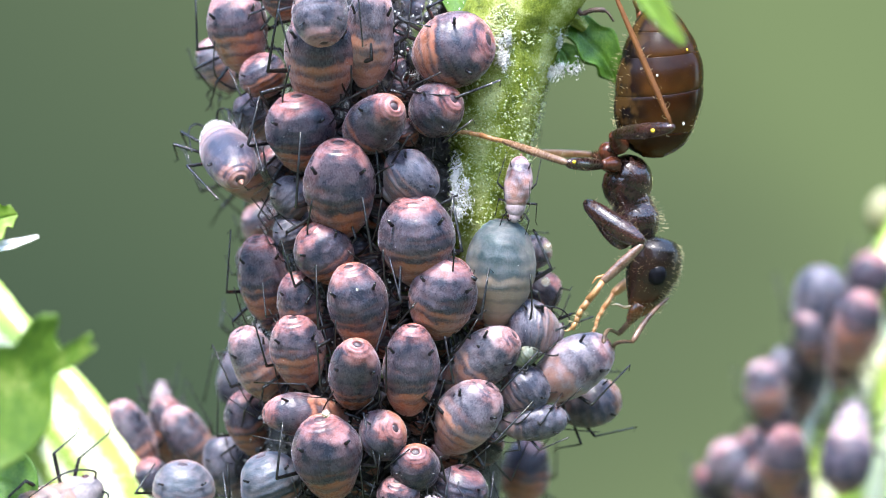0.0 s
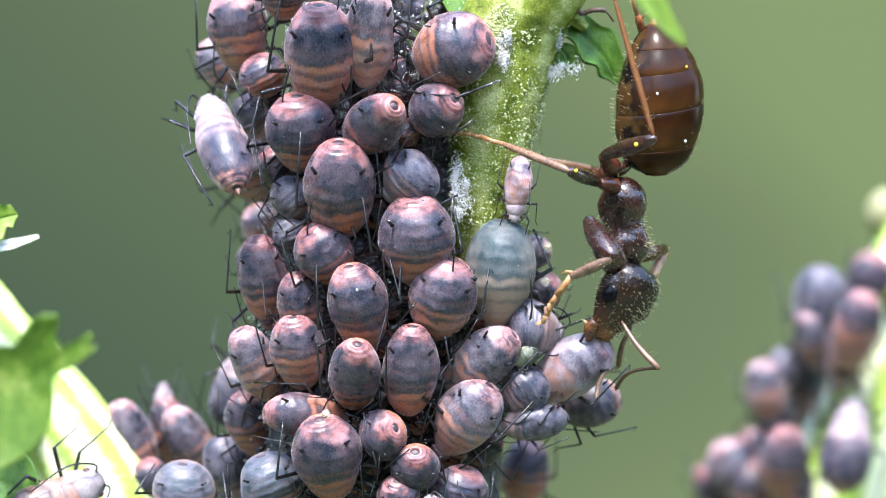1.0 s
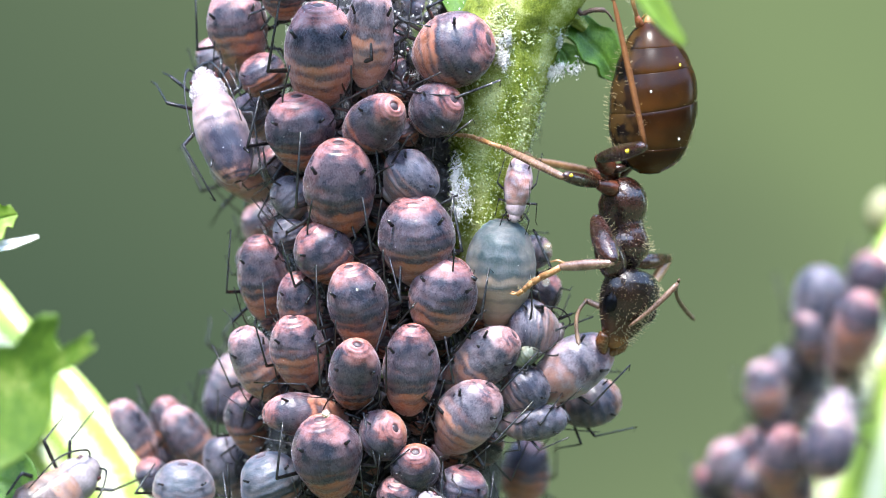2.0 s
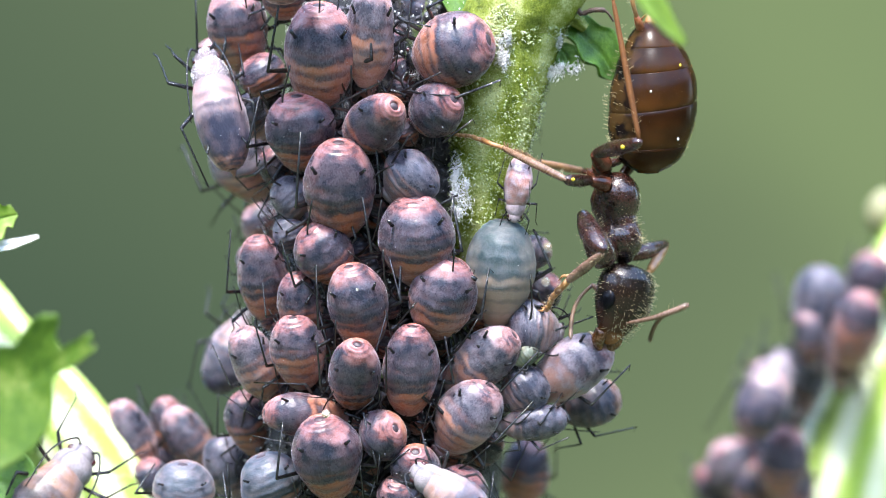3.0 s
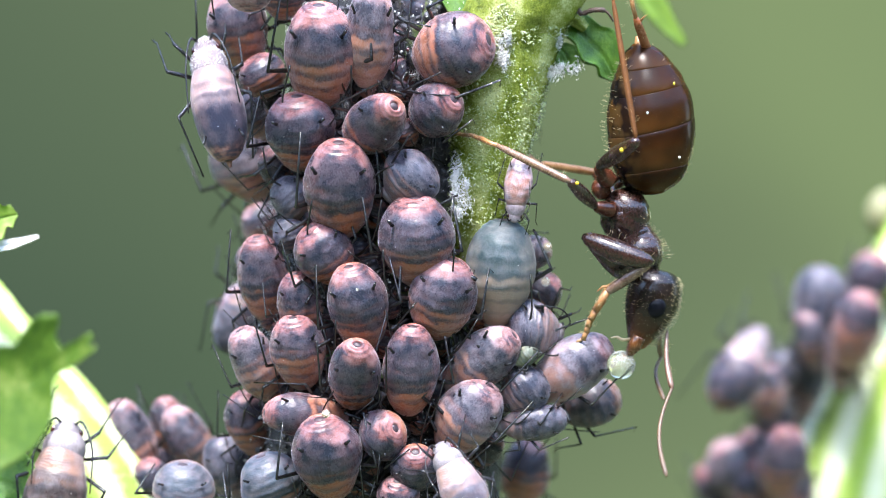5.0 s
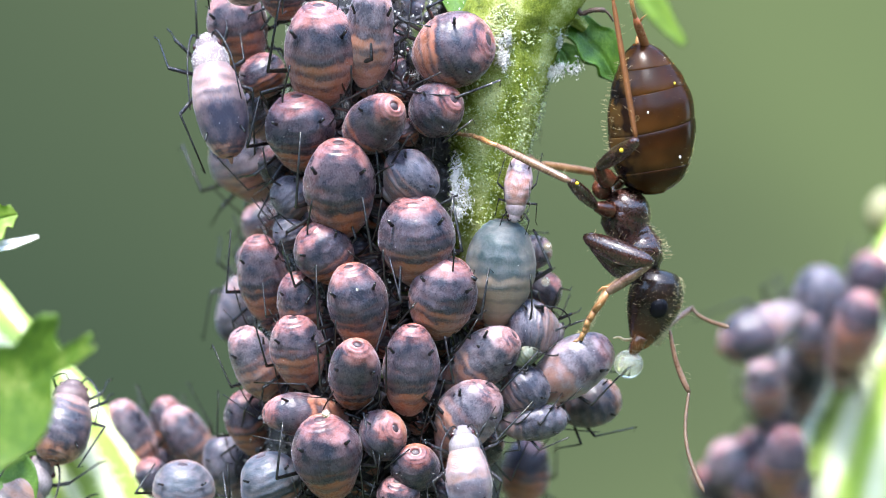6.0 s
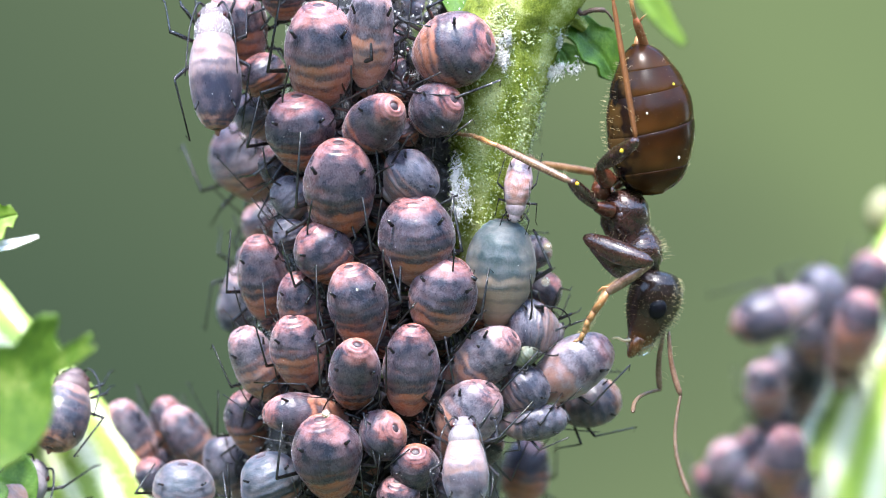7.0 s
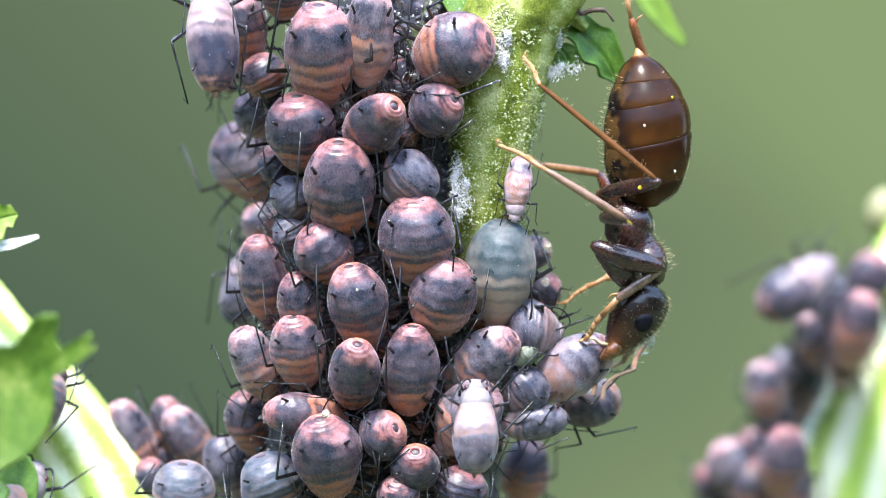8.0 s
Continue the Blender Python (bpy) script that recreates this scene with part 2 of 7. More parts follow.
STEM = leafy("stem_green", (0.065, 0.095, 0.006), (0.215, 0.265, 0.032), (0.60, 0.62, 0.26), 3.2, 0.22, 0.26, 0.12, True, 0.11)
PALE_STEM = leafy("pale_stem", (0.27, 0.40, 0.05), (0.50, 0.58, 0.23), (0.70, 0.72, 0.50), 0.8, 0.6, 0.5, 0.0, True)
SHOOT_SKIN = leafy("shoot_skin", (0.27, 0.38, 0.07), (0.52, 0.60, 0.26), (0.74, 0.77, 0.54), 0.9, 0.5, 0.5, 0.0, True)
LEAF = leafy("leaf_green", (0.10, 0.19, 0.015), (0.21, 0.34, 0.04), (0.46, 0.55, 0.18), 0.45, 0.0, 0.5, 0.45)
# deep leaf green; on node_leaf and low_leaf it stands in for shade
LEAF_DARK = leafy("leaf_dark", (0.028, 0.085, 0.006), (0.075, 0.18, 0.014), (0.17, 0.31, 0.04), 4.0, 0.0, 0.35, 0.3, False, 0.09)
LEAF_MID = leafy("leaf_mid", (0.030, 0.088, 0.006), (0.105, 0.21, 0.016), (0.40, 0.46, 0.13), 1.1, 0.0, 0.5, 0.4)
HAIR = horn("hair_pale", (0.46, 0.55, 0.24), (0.78, 0.82, 0.56), 0.35)
WART = horn("glassy_wart", (0.24, 0.31, 0.06), (0.60, 0.66, 0.36), 0.12, 9.0, coat=0.6)
MEADOW = leafy("meadow_green", (0.034, 0.048, 0.020), (0.060, 0.080, 0.034), (0.095, 0.115, 0.052), 0.01, 0.0, 0.8, 0.0)


# the stem under the colony: green, sooted with dried honeydew, crevice shade painted in
m, n, l, p = shader("sooty_shaded_stem")
tc = n.new("ShaderNodeTexCoord")
mp = n.new("ShaderNodeMapping")
mp.inputs["Scale"].default_value = (1000, 1000, 1000)
l.new(tc.outputs["Object"], mp.inputs[0])
patch = speckle(n, l, mp.outputs[0], 0.9, 4.0, 0.65)
grain = speckle(n, l, mp.outputs[0], 9.0, 4.0, 0.7)
green = ramp(n, l, grain, (0.3, (0.06, 0.10, 0.012)), (0.7, (0.20, 0.28, 0.05)))
soot_shade = ramp(n, l, grain, (0.35, (0.013, 0.013, 0.015)), (0.60, (0.040, 0.039, 0.045)), (0.72, (0.34, 0.34, 0.36)))
l.new(mix(n, l, ramp(n, l, patch, (0.56, grey(0)), (0.62, grey(1))), soot_shade, green), p.inputs["Base Color"])
p.inputs["Roughness"].default_value = 0.42
relief(n, l, p, grain, 1.0, 0.10 * MM)
SOOTY_SHADED = m


# ---- aphids ----
def aphid_profile(shift=1.10, full=0.54, steps=40):
    """Half outline of the body, blunt at the tail, where low folds ring the vent."""
    rows = [(-0.5, 0.0), (-0.498, 0.05)]
    for i in range(1, steps):
        u = 0.01 + i / steps * 0.965
        r = 0.337 * max(0.0, 1 - abs(2 * u ** shift - 1) ** 2.35) ** full
        r *= 0.70 + 0.30 * min(1.0, u / 0.50) ** 0.9
        r *= 1.0 + 0.006 * math.cos(2 * math.pi * 9 * u)
        rows.append((u - 0.5, r))
    rows = [(z, r) for z, r in rows if z < 0.415]
    z0, rim = rows[-1]
    for k in range(1, 12):
        s = k / 12
        rows.append((z0 + (0.480 - z0) * math.sin(s * math.pi / 2) ** 0.9 + 0.0035 * math.sin(s * 5.0 * math.pi), rim + (0.070 - rim) * s))
    rows += [(0.479, 0.060), (0.470, 0.053), (0.456, 0.048), (0.452, 0.0)]
    return rows


def grains(count, place, small, large, seed):
    """Tiny eight-sided grains strewn by place(random)."""
    rnd = random.Random(seed)
    bm = bmesh.new()
    for k in range(count):
        c = place(rnd)
        r = small + (large - small) * rnd.random() ** 3
        v = [bm.verts.new(c + Vector(d) * r * rnd.uniform(0.7, 1.3)) for d in ((1, 0, 0), (0, 1, 0), (-1, 0, 0), (0, -1, 0), (0, 0, 1), (0, 0, -1))]
        for i in range(4):
            bm.faces.new((v[i], v[(i + 1) % 4], v[4]))
            bm.faces.new((v[(i + 1) % 4], v[i], v[5]))
    return bm


APHID_BODY = {}
SHAPES = {"a": (1.02, 0.52), "b": (0.94, 0.49), "c": (1.10, 0.54), "d": (0.88, 0.52), "e": (1.1, 0.48), "walker": (1.05, 0.54), "stray": (1.0, 0.50)}


def aphid(kind, pose_m, length, width, skin, label=""):
    """An aphid, head at local -z, tail at +z, back towards local -y. All aphids of one kind share their meshes."""
    key = (kind, skin.name)
    size = Matrix.Diagonal((width / 0.67, width / 0.67, length / 0.96, 1))
    if key in APHID_BODY:
        back = Matrix.Diagonal([1 / k for k in APHID_BODY[key].scale] + [1])
        return tagged(copy_thing(APHID_BODY[key], pose_m @ size @ back), label)
    rnd = random.Random(len(APHID_BODY) + 5)
    root = new("aphid")
    spread = 1.75 if kind == "e" else 1.0
    k1 = rnd.uniform(0, 50)

    def settle(c):
        """Uneven plumpness, a bent back and slightly scalloped flanks."""
        f = 1 + 0.11 * noise.noise(Vector((c.x * 2.6 + k1, c.y * 2.6, c.z * 2.6))) + 0.07 * noise.noise(Vector((c.x * 1.2, k1, c.z * 1.4 + k1)))
        f += 0.010 * math.cos(2 * math.pi * 9 * c.z) * min(1.0, abs(c.x) * 3)
        return Vector((c.x * f, c.y * f - 0.05 * math.sin((c.z + 0.5) * 3.1), c.z))

    part("abdomen", lathe(aphid_profile(*SHAPES.get(kind, (1.10, 0.50))), 30, 1.0, 0.86, warp=settle), skin, root)
    rows = aphid_profile(*SHAPES.get(kind, (1.10, 0.50)))

    def dust_at(r):
        z, rr = rows[r.randrange(8, len(rows) - 4)]
        a = radians(r.uniform(170, 370))
        return settle(Vector((rr * math.cos(a), 0.86 * rr * math.sin(a), z + r.uniform(-0.01, 0.01))))

    part("wax_dust", grains(11, dust_at, 0.0022, 0.0058, len(APHID_BODY) + 70), WHITE, root, "tiny white grains of wax")["kind"] = "stuff"
    big = 1.35 if kind in ("walker", "rover", "wanderer", "roamer", "stray", "peeker") else 1.0
    part("head", ball(0, 0.0, -0.475 - 0.03 * (big - 1), 0.115 * big, sx=1.05, sy=0.8, sz=0.8), HEAD_OF[skin.name], root)
    if kind == "walker":
        def bloom_at(r):
            d = Vector((r.gauss(0, 1), -abs(r.gauss(0, 1)), r.gauss(0, 1))).normalized()
            on_head = r.random() < 0.3
            k = 0.145 if on_head else 0.232
            return Vector((k * d.x, k * 0.86 * d.y, k * 0.82 * d.z)) + Vector((0, -0.01, -0.49 if on_head else -0.345))

        part("wax_bloom", grains(800, bloom_at, 0.003, 0.0095, 91), WHITE, root, "white waxy bloom on head and thorax")["kind"] = "stuff"
    if big > 1:
        part("thorax", ball(0, -0.01, -0.345, 0.235, sx=1.0, sy=0.85, sz=0.80, u=18, v=12), HEAD_OF[skin.name], root)
    for s in (-1, 1):
        part("eye", ball(s * 0.105 * big, -0.03, -0.50, 0.028 * big, u=8, v=6), GARNET, root, "dark red bead eye")
        x, z = s * 0.21, 0.275
        foot = Vector((x, -0.235, z))
        tip = foot + Vector((s * 0.035, -0.055, 0.055 + rnd.random() * 0.03))
        if skin.name != "teal_skin":
            part("cornicle", tube([foot, (foot + tip) / 2, tip], [0.021, 0.014, 0.015], 8), JET, root, "short black tube on the back")
        for base, knee, foot_at in (((0.12, 0.10, -0.36), (0.30, -0.14, -0.54), (0.38, 0.18, -0.80)),
                                    ((0.15, 0.12, -0.27), (0.46, -0.24, -0.30), (0.50, 0.10, -0.56)),
                                    ((0.16, 0.12, -0.17), (0.45, -0.26, 0.04), (0.40, -0.06, 0.52))):
            j = lambda q, k: (s * (q[0] + k * rnd.uniform(-1, 1)) * spread, q[1] - 0.35 * (spread - 1) + k * rnd.uniform(-1, 1), q[2] * spread + k * rnd.uniform(-1, 1))
            a, b, c = Vector((s * base[0], base[1], base[2])), Vector(j(knee, 0.07)), Vector(j(foot_at, 0.11))
            end = c + Vector((s * 0.05, 0.03, -0.05))
            part("leg", tube([a, a.lerp(b, 0.5), b, b.lerp(c, 0.06), b.lerp(c, 0.5), c, end], [0.016, 0.021, 0.019, 0.014, 0.0115, 0.010, 0.007], 7), JET, root, "thin black leg")
        a0 = Vector((s * 0.06, -0.04, -0.56))
        line = smooth_line([a0, a0 + Vector((s * 0.10, -0.13, -0.02)), a0 + Vector((s * (0.19 + 0.1 * rnd.random()), -0.26, 0.22)), a0 + Vector((s * (0.16 + 0.2 * rnd.random()), -0.30, 0.62))], 4)
        part("antenna", tube(line, taper(len(line), 0.014, 0.012, 0.008), 5), JET, root, "thread-thin black antenna")
    part("anal_plate", ball(0, -0.018, 0.470, 0.052, sx=1.1, sy=0.95, sz=0.36), PLUM, root, "dark sunken anal plate")
    if big > 1:
        part("cauda", tube([(0, 0.02, 0.45), (0, 0.02, 0.50), (0, 0.02, 0.54)], [0.05, 0.036, 0.014], 8), CAUDA, root)
    tagged(root, label or "plump slate and pink aphid on the stem", "aphid", "aphids on the plant")
    root.matrix_basis = pose_m @ size
    APHID_BODY[key] = root
    return root


CAUDA = horn("cauda_tan", (0.16, 0.07, 0.05), (0.32, 0.17, 0.12), 0.5)
HEAD_OF = {"slate_skin": JET, "dusk_skin": JET, "rose_skin": horn("rose_head", (0.10, 0.06, 0.06), (0.3, 0.2, 0.2), 0.5),
           "ash_skin": horn("ash_head", (0.12, 0.10, 0.105), (0.34, 0.30, 0.31), 0.6, 8.0, relief_mm=0.02), "moss_skin": JET, "ember_skin": horn("ember_head", (0.035, 0.022, 0.020), (0.15, 0.10, 0.10), 0.45, 8.0, relief_mm=0.02), "lichen_skin": JET, "blush_skin": horn("blush_head", (0.2, 0.15, 0.16), (0.45, 0.38, 0.40), 0.55), "teal_skin": horn("teal_head", (0.08, 0.1, 0.08), (0.25, 0.25, 0.2), 0.5)}


def tail_pose(x, y, z, turn, lean, roll=0.0):
    """Middle of the body (mm); the tail points turn degrees clockwise from up and leans lean degrees towards -y."""
    a, e = radians(turn), radians(lean)
    d = Vector((math.sin(a) * math.cos(e), -math.sin(e), math.cos(a) * math.cos(e)))
    p = Vector((x, y, z))
    q = p + d
    return bone(*p, *q, roll)


# ---- the setting ----
bm = bmesh.new()
bmesh.ops.create_grid(bm, x_segments=8, y_segments=8, size=60000, matrix=Matrix.Translation((0, 20000, -400)))
tagged(part("ground", bm, MEADOW), "sunlit green meadow far below", "ground", kind="structure")

# backdrop gives off its own light; brightness is painted into its tone
m, n, l, p = shader("glowing_greenery")
n.remove(p)
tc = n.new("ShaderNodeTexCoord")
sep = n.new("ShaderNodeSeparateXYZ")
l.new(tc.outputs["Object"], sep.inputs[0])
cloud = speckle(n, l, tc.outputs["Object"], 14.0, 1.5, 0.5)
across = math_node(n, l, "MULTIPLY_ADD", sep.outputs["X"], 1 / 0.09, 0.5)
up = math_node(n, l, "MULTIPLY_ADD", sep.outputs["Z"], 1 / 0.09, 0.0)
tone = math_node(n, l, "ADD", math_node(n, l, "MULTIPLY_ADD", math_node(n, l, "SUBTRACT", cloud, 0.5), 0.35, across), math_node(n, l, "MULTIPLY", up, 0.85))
# lighter patch painted into the glow, low on the right
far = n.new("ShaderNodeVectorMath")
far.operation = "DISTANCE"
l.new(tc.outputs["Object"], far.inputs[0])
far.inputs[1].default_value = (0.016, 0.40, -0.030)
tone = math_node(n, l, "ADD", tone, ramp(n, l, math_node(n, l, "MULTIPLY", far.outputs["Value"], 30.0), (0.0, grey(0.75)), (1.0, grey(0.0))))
# darker patch painted into the glow beside it
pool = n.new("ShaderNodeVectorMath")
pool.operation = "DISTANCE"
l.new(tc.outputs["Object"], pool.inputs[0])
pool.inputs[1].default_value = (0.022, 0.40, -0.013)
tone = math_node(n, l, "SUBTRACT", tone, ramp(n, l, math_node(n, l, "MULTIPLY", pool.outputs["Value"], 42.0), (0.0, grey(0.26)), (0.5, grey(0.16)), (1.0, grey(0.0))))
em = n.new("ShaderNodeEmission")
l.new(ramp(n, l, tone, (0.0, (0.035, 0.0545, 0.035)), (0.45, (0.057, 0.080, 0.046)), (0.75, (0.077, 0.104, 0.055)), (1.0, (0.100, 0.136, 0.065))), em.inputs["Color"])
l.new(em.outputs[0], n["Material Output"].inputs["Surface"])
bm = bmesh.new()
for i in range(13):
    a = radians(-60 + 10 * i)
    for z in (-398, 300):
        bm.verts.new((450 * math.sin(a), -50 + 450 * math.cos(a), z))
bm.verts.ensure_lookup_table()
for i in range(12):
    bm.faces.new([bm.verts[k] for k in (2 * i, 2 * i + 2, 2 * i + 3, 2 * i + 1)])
tagged(part("backdrop", bm, m), "glowing backdrop painted as soft blurred green growth", "backdrop", kind="structure")


# unseen green ring added on the other sides to block low sky light
rnd = random.Random(4)
bm = bmesh.new()
rim = []
for i in range(73):
    a = radians(75 + 210 * i / 72)
    out = Vector((math.sin(a), math.cos(a), 0))
    tops = 950 + 260 * noise.noise(Vector((i * 0.31, 2.0, 0))) + 90 * rnd.random()
    rim.append([bm.verts.new(out * (2300 + 120 * noise.noise(Vector((i * 0.5, k * 0.9, 5)))) + Vector((0, 0, -400 + (tops + 400) * k / 8))) for k in range(9)])
for a, b in zip(rim, rim[1:]):
    for k in range(8):
        bm.faces.new((a[k], b[k], b[k + 1], a[k + 1]))
tagged(part("hedge", bm, MEADOW), "unseen green ring added to block low sky light", "hedge", kind="structure")


# ---- plants ----
def stalk(name, points, radii, material, parent=None, ribs=9, depth=0.05, seg=54, label=""):
    """A ribbed stem along points, with its ribs marked for the material."""
    pts = smooth_line(points, 8)
    rr = taper(len(pts), *radii)
    bm = bmesh.new()
    tag = bm.verts.layers.float.new("rib")
    rings = []
    for i, p in enumerate(pts):
        d = (pts[min(i + 1, len(pts) - 1)] - pts[max(i - 1, 0)]).normalized()
        u = d.cross(Vector((0, 1, 0))).normalized()
        w = d.cross(u)
        ring = []
        for k in range(seg):
            a = 2 * math.pi * k / seg
            c = 0.5 + 0.5 * math.cos(ribs * a + 0.5 * math.sin(3 * a))
            bump = noise.noise(Vector((math.cos(a) * 2, math.sin(a) * 2, i * 0.35))) * 0.05
            v = bm.verts.new(p + rr[i] * (1 - depth * c + bump) * (math.cos(a) * u + math.sin(a) * w))
            v[tag] = c
            ring.append(v)
        rings.append(ring)
    for a, b in zip(rings, rings[1:]):
        for k in range(seg):
            bm.faces.new((a[k], a[(k + 1) % seg], b[(k + 1) % seg], b[k]))
    bm.faces.new(rings[0][::-1])
    bm.faces.new(rings[-1])
    return part(name, bm, material, parent, label)


def leaf_blade(points, widths, normal, lobes=0, lobe_depth=0.3, cup=0.25, thick=0.09, cross=10, seed=1, vein=0.05):
    """A leaf with thickness along points: half widths, lobed edge, cupped across, sunk midrib."""
    pts = smooth_line(points, 14)
    ww = taper(len(pts), *widths)
    bm = bmesh.new()
    nrm = Vector(normal).normalized()
    top, low = [], []
    for i, p in enumerate(pts):
        d = (pts[min(i + 1, len(pts) - 1)] - pts[max(i - 1, 0)]).normalized()
        side = d.cross(nrm).normalized()
        up = side.cross(d)
        f = i / (len(pts) - 1)
        a, b = [], []
        for k in range(-cross, cross + 1):
            s = k / cross
            w = ww[i] * (1 - lobe_depth * (0.5 + 0.5 * math.cos(2 * math.pi * lobes * f + (0.9 if s > 0 else 0))) * abs(s) if lobes else 1)
            h = cup * ww[i] * s * s - vein * math.exp(-(s / 0.08) ** 2) + 0.06 * ww[i] * noise.noise(Vector((s * 2.2 + seed, f * 5, seed)))
            q = p + side * s * w + up * h
            if lobes:
                q += d * abs(s) * ww[i] * 0.25
            a.append(bm.verts.new(q))
            b.append(bm.verts.new(q - up * thick))
        top.append(a)
        low.append(b)
    for rows, flip in ((top, 1), (low, -1)):
        for a, b in zip(rows, rows[1:]):
            for k in range(2 * cross):
                bm.faces.new((a[k], a[k + 1], b[k + 1], b[k])[::flip])
    for i in range(len(pts) - 1):
        for k in (0, -1):
            bm.faces.new((top[i][k], top[i + 1][k], low[i + 1][k], low[i][k]))
    for i in (0, -1):
        for k in range(2 * cross):
            bm.faces.new((top[i][k], top[i][k + 1], low[i][k + 1], low[i][k]))
    return bm


def lobed_blade(centre, radius, lobes, thick, rings=16, seg=180):
    """A palmate leaf facing -y: lobes are (angle, reach, spread in degrees) round the centre; cupped and thick."""
    bm = bmesh.new()
    c = Vector(centre)
    layers = []
    for side in (0, 1):
        grid = [[bm.verts.new(c + Vector((0, side * thick, 0)))]]
        for i in range(1, rings + 1):
            f = i / rings
            row = []
            for k in range(seg):
                a = 360 * k / seg
                r = radius
                for at, reach, spread in lobes:
                    d = (a - at + 180) % 360 - 180
                    r += reach * math.exp(-abs(d / spread) ** (3.2 if spread < 20 else 2))
                vein = sum(math.exp(-(((a - at + 180) % 360 - 180) / 2.5) ** 2) for at, _, spread in lobes if spread < 20)
                lift = -0.22 * (f * r / radius) ** 2 * 0.4 + 0.04 * vein * f + 0.10 * noise.noise(Vector((f * r * math.cos(radians(a)) * 0.9, f * r * math.sin(radians(a)) * 0.9, 3.3)))
                row.append(bm.verts.new(c + Vector((f * r * math.cos(radians(a)), lift + side * thick * (1 - 0.7 * f ** 4), f * r * math.sin(radians(a))))))
            grid.append(row)
        layers.append(grid)
        for a, b in zip(grid, grid[1:]):
            for k in range(seg):
                j = (k + 1) % seg
                bm.faces.new((a[0], b[k], b[j]) if len(a) == 1 else (a[k], b[k], b[j], a[j]))
    for k in range(seg):
        j = (k + 1) % seg
        bm.faces.new((layers[0][-1][k], layers[1][-1][k], layers[1][-1][j], layers[0][-1][j]))
    return bm


def hairs(count, place, length, radius, seed, droop=0.4):
    """Many short curved hairs in one mesh; place(random) gives a foot and an outward direction."""
    rnd = random.Random(seed)
    bm = bmesh.new()
    for _ in range(count):
        foot, out = place(rnd)
        out = out.normalized()
        bent = Vector((rnd.gauss(0, 1), rnd.gauss(0, 1), rnd.gauss(0, 1))) * droop
        k = length * rnd.uniform(0.55, 1.25)
        mid_p = foot + out * k * 0.55
        tip = foot + (out + bent).normalized() * k
        tube([foot - out * 0.03, mid_p, tip], [radius, radius * 0.8, radius * 0.3], 3, bm)
    return bm


# the main stem with the side shoot
plant = tagged(new("flowering_plant"), "hairy green ribbed stem crowded with aphids", "plant stem")
stalk("stem", [(-0.247, 2.9, 6.184), (-0.504, 2.9, 3.303), (-0.864, 2.8, -0.093), (-1.326, 2.8, -5.747)], [2.1, 2.15, 2.25, 2.35], SOOTY_SHADED, plant, 11, 0.06)
stalk("shoot", [(0.467, 1.6, -2.022), (0.749, 1.2, 0.213), (0.848, 1, 1.929), (1.221, 0.9, 3.642), (1.826, 0.9, 5.862)], [0.35, 0.66, 0.72, 0.85, 0.95], STEM, plant, 5, 0.03, 48)


def on_shoot(rnd):
    f = rnd.random()
    pts = [Vector(q) for q in ((0.749, 1.2, 0.213), (0.848, 1, 1.929), (1.221, 0.9, 3.642), (1.675, 0.9, 5.055))]
    k = min(int(f * 3), 2)
    p = pts[k].lerp(pts[k + 1], f * 3 - k)
    a = rnd.uniform(0, 2 * math.pi)
    o = Vector((math.cos(a), -abs(math.sin(a)), 0.0))
    return p + o * (0.70 + 0.085 * k), o + Vector((0, 0, -0.3))


part("hairs", hairs(1100, on_shoot, 0.07, 0.0050, 3, 0.8), HAIR, plant, "short pale hairs")["kind"] = "stuff"


def on_patch(cx, cy, cz, wide, tall):
    dice = random.Random(round(100 * (cx + cz)))
    clumps = [(dice.gauss(0, 0.42), dice.gauss(0, 0.48), dice.uniform(0.06, 0.34)) for _ in range(8)]

    def place(rnd):
        u, v, k = clumps[rnd.randrange(8)]
        u, v = u + k * rnd.gauss(0, 1), v + k * rnd.gauss(0, 1)
        return Vector((cx + wide * u, cy + 0.12 * abs(u) + 0.1 * rnd.random(), cz + tall * v)), Vector((rnd.gauss(0, 0.6), -1, rnd.gauss(0, 0.6)))
    return place


for name, spot, wide, tall, count in (("wool", (0.28, -0.05, 1.059), 0.20, 0.55, 900), ("wool", (1.099, -0.12, 3.656), 0.17, 0.36, 900), ("wool", (2.02, 0.5, 3.246), 0.34, 0.22, 420), ("wool", (2.088, 0.4, 3.725), 0.14, 0.30, 160),
                                      ("wool", (-1.795, 0.3, 2.467), 0.12, 0.22, 260), ("wool", (-0.461, 0.2, 3.367), 0.18, 0.30, 420), ("wool", (-0.843, 0.3, -0.993), 0.10, 0.25, 60)):
    fluff = part(name, hairs(count, on_patch(*spot, wide, tall), 0.07, 0.005, int(count), 1.3), WHITE, plant, "white waxy wool")
    fluff["kind"] = "stuff"

